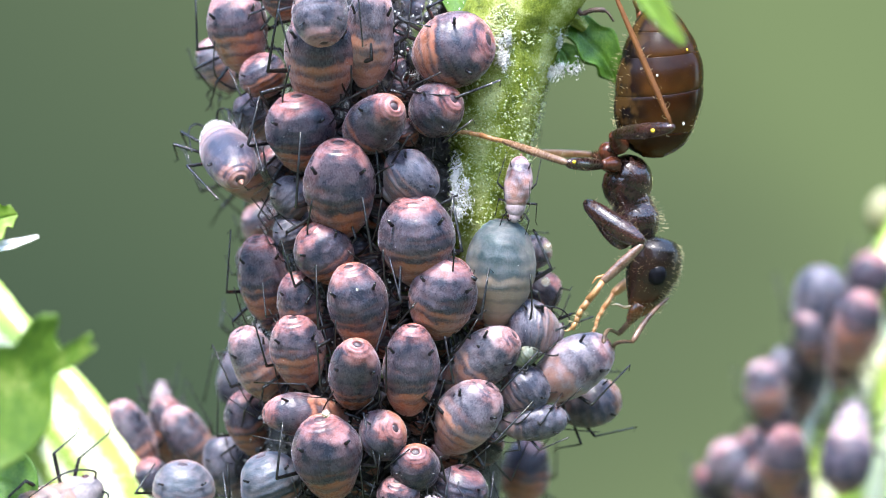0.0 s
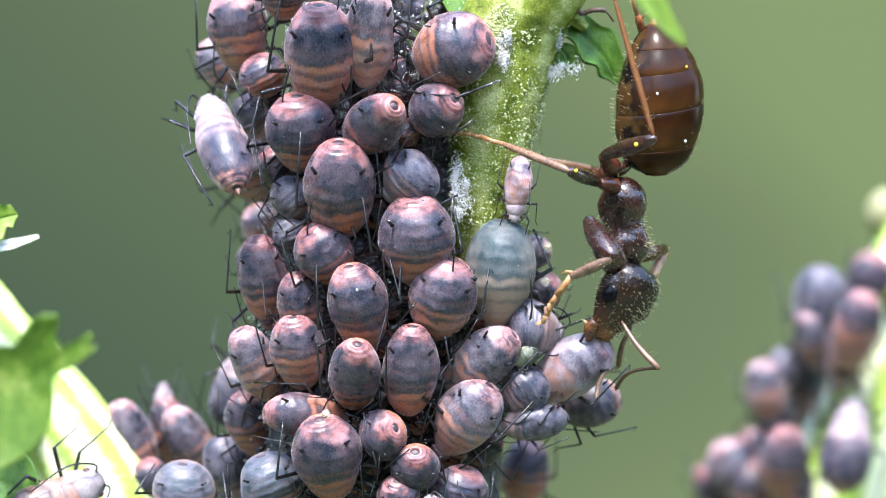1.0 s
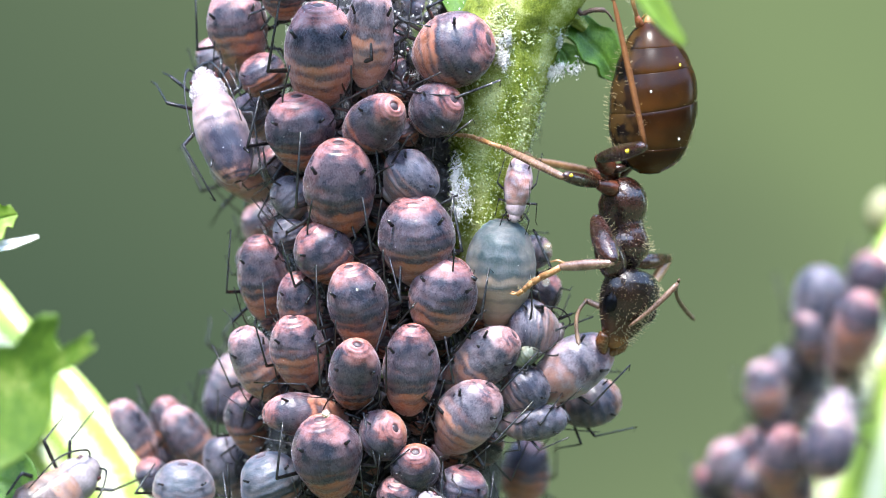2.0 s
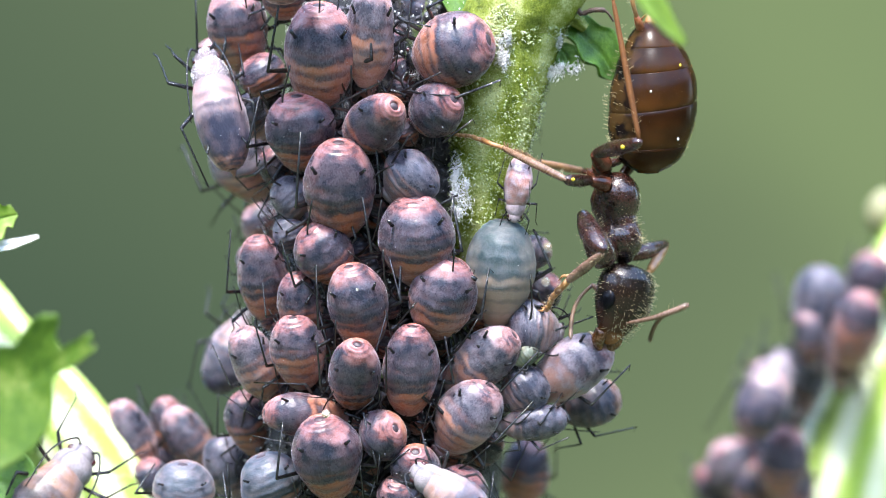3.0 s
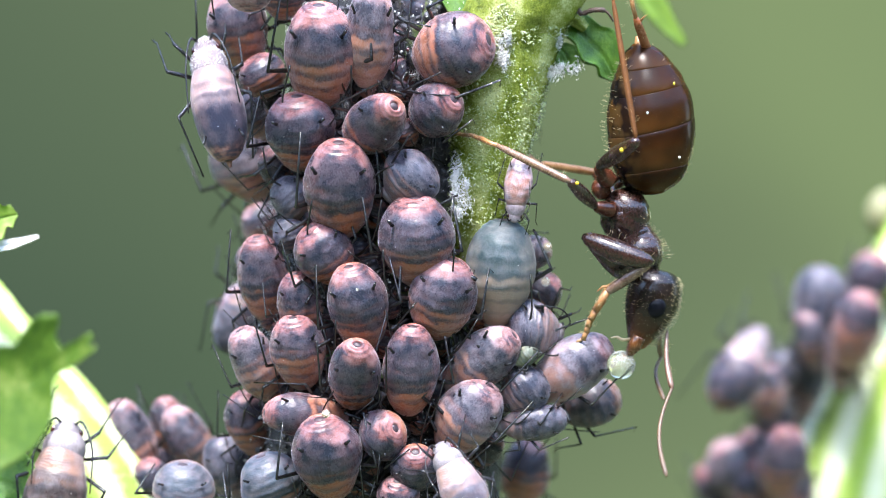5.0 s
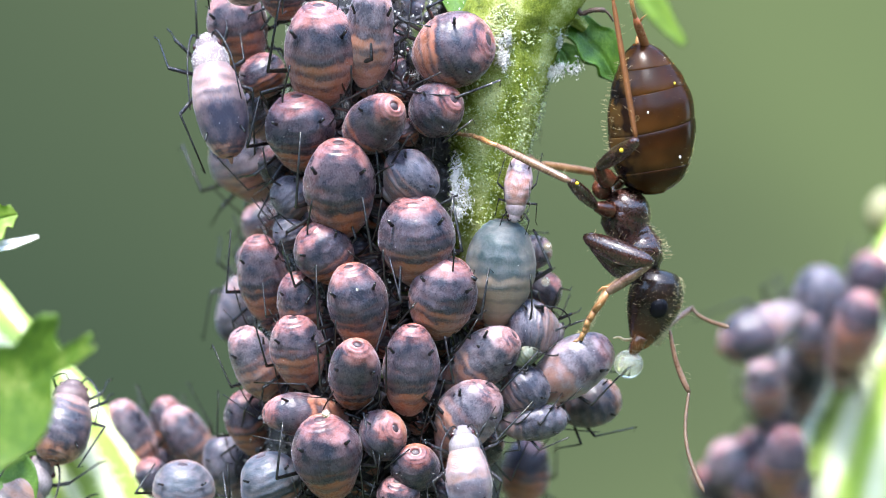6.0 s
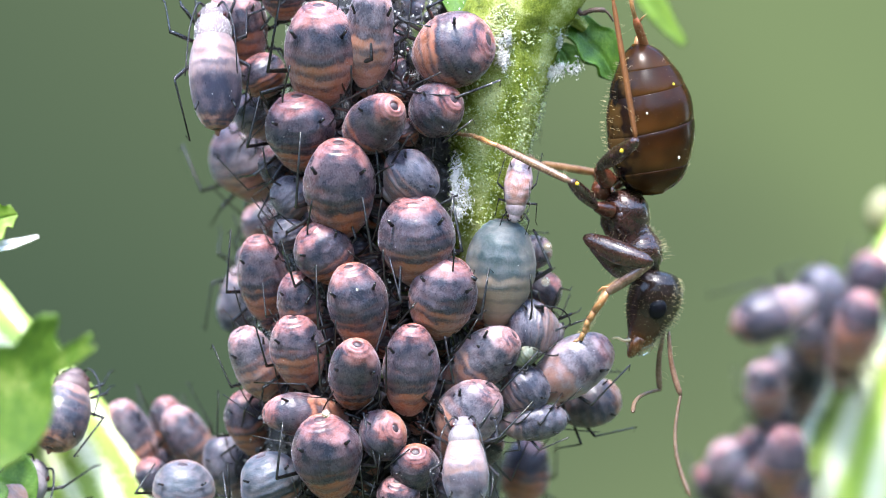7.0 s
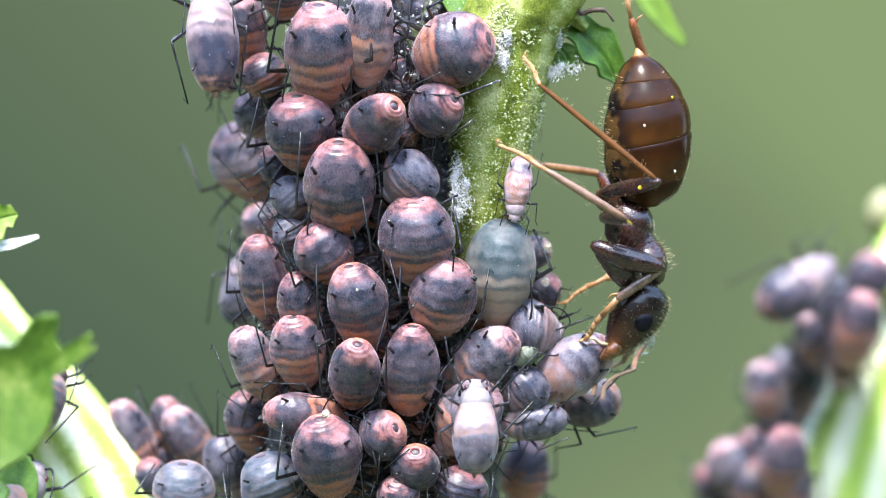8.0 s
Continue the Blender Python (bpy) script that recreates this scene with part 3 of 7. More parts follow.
# crumbs of dried honeydew, soot and shed skin among the aphids, darkened for gap shade
# white flecks are wax and also stand in for glints in the gaps
for name, count, tint, seed, size in (("crumbs", 1700, SOOT_SHADE, 11, 0.06), ("flecks", 3400, WHITE, 12, 0.019)):
    rnd = random.Random(seed)
    bm = bmesh.new()
    for _ in range(count):
        f = rnd.random()
        axis = Vector((-0.247, 2.9, 6.184)).lerp(Vector((-1.326, 2.8, -5.747)), f)
        a = rnd.uniform(-2.6, 0.75)
        out = Vector((math.sin(a), -math.cos(a), 0))
        r = size * rnd.uniform(0.4, 1.3)
        spot = axis + out * (2.08 + 0.22 * f + rnd.random() * (0.12 if tint == SOOT_SHADE else 0.40))
        turn = Euler([rnd.uniform(0, 6) for _ in range(3)]).to_matrix().to_4x4()
        bmesh.ops.create_icosphere(bm, subdivisions=1, radius=r, matrix=Matrix.Translation(spot) @ turn @ Matrix.Diagonal((1, rnd.uniform(0.4, 0.9), rnd.uniform(0.5, 1.6), 1)))
    litter = tagged(part(name, bm, tint), "black and white crumbs of dried honeydew, dark for gap shade too" if tint == SOOT_SHADE else "white wax flecks among the aphids, also standing in for glints", "debris", kind="stuff")

stalk("node_swelling", [(0.666, 0.95, 2.938), (1.069, 0.85, 3.842), (1.522, 0.8, 4.647), (2.028, 0.9, 5.761)], [0.4, 0.86, 1.0, 1.05], STEM, plant, 5, 0.05, 40)
stalk("side_petiole", [(1.47, 0.7, 3.736), (1.923, 0.7, 4.038), (2.279, 0.85, 4.145), (2.534, 0.95, 3.947)], [0.3, 0.24, 0.17, 0.10], STEM, plant, 5, 0.05, 24)


def on_node(rnd):
    f = rnd.random()
    p = Vector((0.868, 0.9, 3.34)).lerp(Vector((1.825, 0.85, 5.153)), f)
    a = rnd.uniform(0, 2 * math.pi)
    o = Vector((math.cos(a), -abs(math.sin(a)), 0.35 * math.cos(a)))
    return p + o * (0.82 + 0.20 * f), o


def wart_at(rnd):
    foot, out = (on_node if rnd.random() < 0.55 else on_shoot)(rnd)
    return foot + out.normalized() * 0.05


part("papillae", grains(10000, wart_at, 0.006, 0.032, 33), WART, plant, "pale glassy warts")["kind"] = "stuff"
part("node_hairs", hairs(900, on_node, 0.10, 0.006, 9, 1.2), HAIR, plant, "tangled pale hairs at the node")["kind"] = "stuff"
# dark curled debris at the node, shaped like a shed insect leg
withered = tagged(new("withered_tip"), "dark brown withered debris curled at the node", "leaf")
part("blade", tube(smooth_line([(2.414, 0.6, 4.738), (2.384, 0.6, 4.386), (2.455, 0.6, 4.195), (2.675, 0.55, 4.253), (2.896, 0.55, 4.233), (3.038, 0.6, 4.054)], 5), [(0.030 + 0.025 * abs(math.sin(1.7 * k))) * (1 if k < 20 else 0.5) for k in range(26)], 7), horn("debris_brown", (0.010, 0.006, 0.005), (0.10, 0.055, 0.035), 0.45, 9.0, relief_mm=0.05), withered)

small_leaf = tagged(new("small_leaf"), "small dark green toothed leaf on the stem node", "leaf")
part("blade", leaf_blade([(2.03, 1, 4.252), (2.485, 1, 3.848), (2.891, 1.1, 3.448), (3.15, 1.3, 2.948)], [0.15, 0.45, 0.42, 0.04], (0.3, -1, 0.4), 3, 0.3), LEAF_DARK, small_leaf)
part("stalk", tube([(1.675, 0.9, 4.046), (2.03, 1, 4.202), (2.283, 1, 4)], [0.12, 0.1, 0.08]), LEAF, small_leaf)
bud_leaf = tagged(new("bud_leaf"), "tiny curled brownish-green leaflet", "leaf")
part("blade", leaf_blade([(2.028, 0.9, 3.642), (2.179, 0.9, 3.491), (2.26, 0.9, 3.289), (2.303, 1, 3.121)], [0.08, 0.22, 0.2, 0.03], (0.1, -1, 0.2)), LEAF_DARK, bud_leaf)
part("stalk", tube([(1.574, 0.9, 3.441), (1.826, 0.9, 3.592), (2.079, 0.9, 3.622)], [0.08, 0.06, 0.05]), LEAF, bud_leaf)

# the darker green paints this leaf's shade
node_leaf = tagged(new("node_leaf"), "leaf at the stem node, its shade put into dark green", "leaf")
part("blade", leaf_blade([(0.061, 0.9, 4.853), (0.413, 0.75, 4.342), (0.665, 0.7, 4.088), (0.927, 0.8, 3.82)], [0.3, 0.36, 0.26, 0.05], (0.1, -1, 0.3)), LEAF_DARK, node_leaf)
tip_leaf = tagged(new("leaf_tip"), "bright green pointed leaf tip, softly out of focus", "leaf")
part("blade", leaf_blade([(2.799, -7, 5.496), (3.106, -7, 4.659), (3.543, -7, 3.915), (3.98, -7, 3.376)], [0.22, 0.27, 0.20, 0.05], (0.3, -1, 0.3)), LEAF, tip_leaf)

# the shoot at the lower left with its lobed leaf
shoot = tagged(new("pale_shoot"), "pale sunlit ribbed shoot", "plant stem")
stalk("stem", [(-9.658, 3.4, 0.217), (-8.468, 3.4, -1.592), (-7.155, 3.4, -3.174), (-6.225, 3.4, -4.581), (-5.47, 3.4, -6.297)], [0.85, 0.92, 1.02, 1.06, 1.1], SHOOT_SKIN, shoot, 10, 0.05)
part("side_stalk", tube([(-7.457, 3, -3.286), (-7.786, 0.6, -2.907), (-8.28, -1.9, -2.678), (-8.742, -3.3, -2.621)], [0.3, 0.22, 0.18, 0.13]), LEAF, shoot)
lobed = tagged(new("lobed_leaf"), "bright green lobed leaf, softly out of focus", "leaf")
part("blade", lobed_blade((-7.4, -3.9, -2.508), 0.78, ((52, 0.52, 21), (66, 0.42, 7), (57, 0.30, 3.5), (33, 0.62, 6.5), (27.5, 0.40, 3), (37, 0.22, 3), (75, 0.20, 4), (-75, 0.16, 45), (193, 1.6, 58)), 0.09), LEAF_MID, lobed)
part("stalk", tube([(-10.095, -3.3, -2.698), (-8.733, -3.4, -2.618), (-7.566, -3.5, -2.499), (-6.742, -3.55, -2.267)], [0.16, 0.13, 0.09, 0.03]), LEAF, lobed)
near = Matrix.Translation((0, -0.1, 0)) @ Matrix.Scale(0.972, 4) @ Matrix.Translation((0, 0.1, 0))
lobed.matrix_basis = near
# shade at the lower left comes from the darker leaf colour
low_leaf = tagged(new("low_leaf"), "leaf edge with shade put into its dark green", "leaf")
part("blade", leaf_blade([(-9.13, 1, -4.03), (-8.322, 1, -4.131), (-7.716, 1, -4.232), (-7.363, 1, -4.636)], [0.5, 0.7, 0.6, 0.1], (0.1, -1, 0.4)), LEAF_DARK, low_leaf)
edge_leaf = tagged(new("edge_leaf"), "bright green toothed leaf tip", "leaf")
part("blade", leaf_blade([(-8.77, 1.5, 0.416), (-8.262, 1.5, 0.467), (-7.907, 1.5, 0.568), (-7.653, 1.5, 0.619)], [0.5, 0.45, 0.3, 0.05], (0.1, -1, 0.2), 3, 0.4), LEAF, edge_leaf)
part("bristle_tip", leaf_blade([(-8.262, 1.5, 0.01), (-7.755, 1.5, 0.091), (-7.267, 1.5, 0.233)], [0.08, 0.09, 0.03], (0, -1, 0.2)), WHITE, edge_leaf, "white withered tip")

# the farther stem at the right
far_stem = tagged(new("far_stem"), "pale ribbed stem, out of focus, with aphids", "plant stem")
stalk("stem", [(11.029, 13, 2.158), (9.842, 13, -0.441), (8.712, 13, -2.927), (7.978, 13, -5.187), (7.413, 13, -7.221)], [1.2, 1.35, 1.5, 1.6, 1.65], PALE_STEM, far_stem, 10, 0.05)
part("side_stalk", tube([(9.334, 13, -1.345), (9.108, 13, -0.328), (8.769, 13, 0.237)], [0.2, 0.13, 0.1]), LEAF, far_stem)

bud = tagged(new("flower_bud"), "pale yellowish bud, far out of focus", "flower bud")
part("petals", lathe([(-0.35, 0.0), (-0.3, 0.18), (-0.05, 0.34), (0.2, 0.32), (0.42, 0.2), (0.5, 0.0)], 18, warp=lambda c: Vector((8.837, 13, 0.633)) + c * 1.15), horn("bud_cream", (0.15, 0.16, 0.07), (0.24, 0.22, 0.11), 0.6, 2.0), bud)
part("stalk", tube([(8.656, 13, 0.35), (8.882, 13, -0.102), (9.447, 13, -0.893)], [0.10, 0.10, 0.12]), LEAF, bud)


# the colony
aphid("a", tail_pose(-2.196, 0.26, 3.408, 0, 25.2), 2.027, 1.323, SLATE, label="plump slate-grey aphid with pink bands and tail")
aphid("b", tail_pose(-1.295, 0.098, 3.736, 4, 18), 1.875, 0.941, ROSE, label="dusty pink aphid with a grey saddle")
aphid("c", tail_pose(0.163, -0.048, 3.516, 75, 30.2), 1.583, 1.379, SLATE, label="plump slate-grey aphid with pink bands and tail")
aphid("b", tail_pose(-0.119, -0.017, 2.473, 60, 52), 1.219, 0.98, DUSK, label="dark blue-grey aphid with a reddish tail")
aphid("d", tail_pose(-1.199, -0.156, 2.211, 50, 62), 2.007, 0.998, SLATE, label="plump slate-grey aphid with pink bands and tail")
aphid("a", tail_pose(-2.548, 0.443, 2.074, -4, 30.2), 1.515, 1.245, DUSK, label="dark blue-grey aphid with a reddish tail")
aphid("b", tail_pose(-1.841, 0.052, 1.054, 0, 27.4), 1.901, 1.281, DUSK, label="dark blue-grey aphid with a reddish tail")
aphid("c", tail_pose(-0.594, 0.052, 1.241, 50, 12), 0.974, 1.081, ASH, label="pale grey young aphid dusted with wax")
aphid("b", tail_pose(-0.468, -0.05, 0.138, -2, 20.2), 1.667, 1.319, SLATE, label="plump slate-grey aphid with pink bands and tail")
aphid("c", tail_pose(-0.023, 0.044, -0.888, 15, 24.5), 1.604, 1.241, SLATE, label="plump slate-grey aphid with pink bands and tail")
aphid("c", tail_pose(-2.074, 0.226, -0.103, -32, 24.5), 1.261, 1.022, DUSK, label="dark blue-grey aphid with a reddish tail")
aphid("d", tail_pose(-3.214, 0.98, -0.524, -8, 21.6), 1.632, 0.929, SLATE, label="plump slate-grey aphid with pink bands and tail")
aphid("a", tail_pose(-1.51, 0.01, -1.04, -12, 24.5), 1.671, 1.1, SLATE, label="plump slate-grey aphid with pink bands and tail")
aphid("d", tail_pose(-2.546, 0.481, -0.981, -10, 21.6), 1.201, 0.824, DUSK, label="dark blue-grey aphid with a reddish tail")
aphid("a", tail_pose(-2.734, 0.791, 0.231, -20, 20), 0.724, 0.585, ASH, label="pale grey young aphid dusted with wax")
aphid("b", tail_pose(-2.694, 0.773, 0.897, -40, 10), 0.837, 0.746, ASH, label="pale grey young aphid dusted with wax")
aphid("a", tail_pose(1.011, 0.572, -0.433, 4, 8), 1.931, 1.227, TEAL, label="teal-green aphid with a pale belly")
aphid("stray", tail_pose(1.33, 0.30, 1.12, 6, -8), 1.05, 0.50, BLUSH, label="pale grey young aphid dusted with wax")
aphid("d", tail_pose(1.636, 1.6, -0.051, 80, 10), 0.632, 0.61, ROSE, label="dusty pink aphid with a grey saddle")
aphid("d", tail_pose(1.739, 1.7, -0.803, 40, 15), 0.864, 0.753, SLATE, label="plump slate-grey aphid with pink bands and tail")
aphid("c", tail_pose(1.62, 0.6, -1.418, -80, 10), 0.942, 1.046, ASH, label="pale grey young aphid dusted with wax")
aphid("b", tail_pose(2.28, 0.7, -2.13, 56, 10), 1.68, 1.02, BLUSH, label="pale pinkish-grey aphid with a rosy tail")
aphid("c", tail_pose(2.606, 1.8, -2.789, 75, 0), 1.222, 0.875, EMBER, label="dark amber-brown aphid in the shade")
aphid("d", tail_pose(1.47, 0.25, -1.90, 62, 10), 0.52, 0.34, LICHEN, label="tiny pale green aphid between the others")
aphid("a", tail_pose(1.447, 0.5, -2.523, 55, 15), 0.934, 0.844, ASH, label="pale grey young aphid dusted with wax")
aphid("b", tail_pose(1.618, 0.5, -3.085, 82, 6), 1.191, 0.663, ASH, label="pale grey young aphid dusted with wax")
aphid("a", tail_pose(0.66, 0.36, -2.0, 52, 20.2), 1.66, 0.98, ROSE, label="dusty pink aphid with a grey saddle")
aphid("c", tail_pose(0.412, 0.301, -3.009, 36, 23), 1.615, 1.103, ROSE, label="dusty pink aphid with a grey saddle")
aphid("d", tail_pose(-0.573, 0.004, -2.142, 3, 24.5), 1.729, 1.02, SLATE, label="plump slate-grey aphid with pink bands and tail")
aphid("c", tail_pose(-1.563, -0.078, -2.231, 6, 50), 1.783, 0.959, SLATE, label="plump slate-grey aphid with pink bands and tail")
aphid("b", tail_pose(-2.574, 0.383, -1.839, -8, 25.9), 1.431, 0.964, SLATE, label="plump slate-grey aphid with pink bands and tail")
aphid("b", tail_pose(-3.3, 0.962, -2.071, -28, 21.6), 1.539, 0.888, ROSE, label="dusty pink aphid with a grey saddle")
aphid("a", tail_pose(-2.43, 0.34, -2.963, -86, 18), 1.569, 0.803, SLATE, label="plump slate-grey aphid with pink bands and tail")
aphid("a", tail_pose(-2.052, 0.025, -3.701, -10, 28.8), 1.687, 1.24, DUSK, label="dark blue-grey aphid with a reddish tail")
aphid("b", tail_pose(-1.065, -0.014, -3.283, 62, 56), 0.998, 0.9, SLATE, label="plump slate-grey aphid with pink bands and tail")
aphid("d", tail_pose(-0.49, 0.046, -3.84, 0, 56), 0.998, 0.9, DUSK, label="dark blue-grey aphid with a reddish tail")
aphid("a", tail_pose(-0.811, 0.088, -4.336, 0, 45), 0.703, 0.781, SLATE, label="plump slate-grey aphid with pink bands and tail")
aphid("b", tail_pose(0.304, 0.389, -4.295, 15, 21.6), 0.911, 0.984, DUSK, label="dark blue-grey aphid with a reddish tail")
aphid("b", tail_pose(-3.065, 0.572, -4.167, -20, 20), 1.117, 1.126, MOSS, label="grey-green aphid with a mottled back")
aphid("c", tail_pose(-3.509, 2, -3.152, -10, 18), 1.246, 0.796, DUSK, label="dark blue-grey aphid with a reddish tail")
aphid("a", tail_pose(-4.645, 1.2, -4.301, 0, 25.2), 1.027, 1.133, MOSS, label="grey-green aphid with a mottled back on the shoot beside")
aphid("a", tail_pose(-3.691, 1.4, 3.914, -12, 21.6), 1.594, 1.115, SLATE, label="plump slate-grey aphid with pink bands and tail")
aphid("b", tail_pose(-3.222, 1, 3.091, -30, 15), 0.786, 0.869, DUSK, label="dark blue-grey aphid with a reddish tail")
aphid("d", tail_pose(-4.11, 3, 3.358, -30, 10), 0.998, 0.68, ROSE, label="dusty pink aphid with a grey saddle")
aphid("b", tail_pose(-3.393, 2.2, 2.412, -30, 15), 0.889, 0.777, ROSE, label="dusty pink aphid with a grey saddle")
aphid("c", tail_pose(-3.63, 4, 1.57, -25, 20), 1.609, 1.206, ROSE, label="dusty pink aphid with a grey saddle")
aphid("d", tail_pose(-3.305, 3.6, 0.425, -30, 10), 0.853, 0.767, ROSE, label="dusty pink aphid with a grey saddle")
aphid("b", tail_pose(-2.863, 0.8, 4.546, 0, 21.6), 0.95, 0.806, SLATE, label="plump slate-grey aphid with pink bands and tail")
aphid("c", tail_pose(-0.395, 1.2, 4.362, 10, 15), 1.028, 0.81, ASH, label="pale grey young aphid dusted with wax")
aphid("a", tail_pose(-3.427, 2.6, -0.298, -20, 10), 0.827, 0.616, ROSE, label="dusty pink aphid with a grey saddle")
aphid("d", tail_pose(1.54, 5.5, -4.157, 8, 10), 1.276, 0.949, DUSK, label="dark blurred aphid on the far side of the stem")
aphid("a", tail_pose(-5.66, 3.4, -3.60, -20, 15), 1.80, 0.90, ROSE, label="dusty pink aphid with a grey saddle on the shoot beside")
aphid("b", tail_pose(-5.064, 4.2, -3.345, -5, 15), 1.283, 0.688, SLATE, label="plump slate-grey aphid with pink bands and tail on the shoot beside")
aphid("c", tail_pose(-4.60, 3.8, -3.55, -35, 15), 1.55, 0.80, ROSE, label="dusty pink aphid with a grey saddle on the shoot beside")
aphid("a", tail_pose(-3.896, 2.8, -3.999, -20, 18), 1.297, 0.864, ASH, label="pale grey young aphid dusted with wax")
aphid("d", tail_pose(-3.55, 3.2, -3.705, -40, 20), 0.89, 0.722, ROSE, label="dusty pink aphid with a grey saddle")
aphid("c", tail_pose(-5.294, 3, -4.213, -20, 20), 0.842, 0.721, DUSK, label="dark blue-grey aphid with a reddish tail on the shoot beside")
aphid("b", tail_pose(1.558, 3.2, 2.436, 20, 0), 0.557, 0.413, DUSK, label="dark blue-grey aphid with a reddish tail")
aphid("e", tail_pose(-1.453, 0.9, 2.755, 20, 20), 0.723, 0.605, ASH, label="pale grey young aphid dusted with wax")
aphid("e", tail_pose(-2.311, 0.9, 0.565, -20, 15), 0.718, 0.565, DUSK, label="dark blue-grey aphid with a reddish tail")
aphid("e", tail_pose(-1.251, 0.9, -0.343, -15, 10), 0.814, 0.605, ASH, label="pale grey young aphid dusted with wax")
aphid("e", tail_pose(-0.848, 0.9, -1.201, 10, 15), 0.822, 0.605, DUSK, label="dark blue-grey aphid with a reddish tail")
aphid("e", tail_pose(-2.058, 0.9, -1.554, -10, 15), 0.779, 0.605, DUSK, label="dark blue-grey aphid with a reddish tail")
aphid("e", tail_pose(-2.109, 0.9, -2.512, -60, 15), 0.608, 0.605, ASH, label="pale grey young aphid dusted with wax")
aphid("e", tail_pose(-1.201, 0.9, -2.765, 20, 15), 0.608, 0.605, DUSK, label="dark blue-grey aphid with a reddish tail")
aphid("e", tail_pose(-0.848, 0.9, 1.725, 20, 15), 0.715, 0.605, DUSK, label="dark blue-grey aphid with a reddish tail")
aphid("e", tail_pose(-2.975, 1.2, 1.427, -30, 15), 0.782, 0.607, DUSK, label="dark blue-grey aphid with a reddish tail")
aphid("e", tail_pose(-1.452, 0.8, -4.123, -5, 20), 0.828, 0.665, DUSK, label="dark blue-grey aphid with a reddish tail")
aphid("e", tail_pose(-0.091, 0.8, -2.51, 10, 20), 0.833, 0.605, DUSK, label="dark blue-grey aphid with a reddish tail")
aphid("e", tail_pose(0.771, 1.4, -3.59, 40, 20), 0.727, 0.608, DUSK, label="dark blue-grey aphid with a reddish tail")
aphid("e", tail_pose(-2.925, 1.2, -2.52, -40, 20), 0.725, 0.607, DUSK, label="dark blue-grey aphid with a reddish tail")
aphid("e", tail_pose(-0.948, 0.9, 3.592, 10, 15), 0.824, 0.565, DUSK, label="dark blue-grey aphid with a reddish tail")
aphid("e", tail_pose(-1.853, 0.7, 1.923, 10, 15), 0.57, 0.504, DUSK, label="dark blue-grey aphid with a reddish tail")
aphid("e", tail_pose(-0.343, 0.8, -1.502, -10, 15), 0.613, 0.504, DUSK, label="dark blue-grey aphid with a reddish tail")
aphid("e", tail_pose(-0.948, 0.8, -2.51, 0, 15), 0.613, 0.504, DUSK, label="dark blue-grey aphid with a reddish tail")
aphid("e", tail_pose(-1.754, 0.8, -3.014, -10, 15), 0.613, 0.504, ASH, label="pale grey young aphid dusted with wax")
aphid("e", tail_pose(0.666, 0.9, -1.201, 20, 15), 0.614, 0.505, DUSK, label="dark blue-grey aphid with a reddish tail")
aphid("e", tail_pose(0.161, 0.8, -3.619, 20, 15), 0.674, 0.564, DUSK, label="dark blue-grey aphid with a reddish tail")
aphid("e", tail_pose(-3.08, 1.3, -1.205, -30, 15), 0.616, 0.506, DUSK, label="dark blue-grey aphid with a reddish tail")
aphid("e", tail_pose(-2.007, 0.87, 2.28, -45, 12), 0.529, 0.444, ASH, label="pale grey young aphid dusted with wax")
aphid("e", tail_pose(-1.449, 0.65, 1.922, 22, 12), 0.528, 0.443, DUSK, label="dark blue-grey aphid with a reddish tail")
aphid("e", tail_pose(-0.794, 0.51, 2.774, -1, 12), 0.527, 0.442, DUSK, label="dark blue-grey aphid with a reddish tail")
aphid("e", tail_pose(-0.644, 0.57, 2.072, -24, 12), 0.527, 0.443, DUSK, label="dark blue-grey aphid with a reddish tail")
aphid("e", tail_pose(-2.415, 1.03, 1.323, 43, 12), 0.53, 0.445, ASH, label="pale grey young aphid dusted with wax")
aphid("e", tail_pose(-1.197, 0.55, 0.613, 20, 12), 0.527, 0.442, DUSK, label="dark blue-grey aphid with a reddish tail")
aphid("e", tail_pose(-1.5, 0.67, 0.01, -3, 12), 0.528, 0.443, DUSK, label="dark blue-grey aphid with a reddish tail")
aphid("e", tail_pose(-0.944, 0.45, -0.191, -26, 12), 0.527, 0.442, DUSK, label="dark blue-grey aphid with a reddish tail")
aphid("e", tail_pose(-2.415, 1.03, -0.293, 41, 12), 0.53, 0.445, ASH, label="pale grey young aphid dusted with wax")
aphid("e", tail_pose(-1.956, 0.85, -0.595, 18, 12), 0.529, 0.444, DUSK, label="dark blue-grey aphid with a reddish tail")
aphid("e", tail_pose(-0.944, 0.45, -0.994, -5, 12), 0.527, 0.442, DUSK, label="dark blue-grey aphid with a reddish tail")
aphid("e", tail_pose(-0.393, 0.67, -0.644, -28, 12), 0.528, 0.443, DUSK, label="dark blue-grey aphid with a reddish tail")
aphid("e", tail_pose(-1.855, 0.81, -1.502, 39, 12), 0.529, 0.444, ASH, label="pale grey young aphid dusted with wax")
aphid("e", tail_pose(-1.045, 0.49, -1.698, 16, 12), 0.527, 0.442, DUSK, label="dark blue-grey aphid with a reddish tail")
aphid("e", tail_pose(-0.04, 0.81, -1.704, -7, 12), 0.529, 0.444, DUSK, label="dark blue-grey aphid with a reddish tail")
aphid("e", tail_pose(-2.109, 0.91, -2.21, -30, 12), 0.529, 0.444, DUSK, label="dark blue-grey aphid with a reddish tail")
aphid("e", tail_pose(-1.096, 0.51, -2.603, 37, 12), 0.527, 0.442, ASH, label="pale grey young aphid dusted with wax")
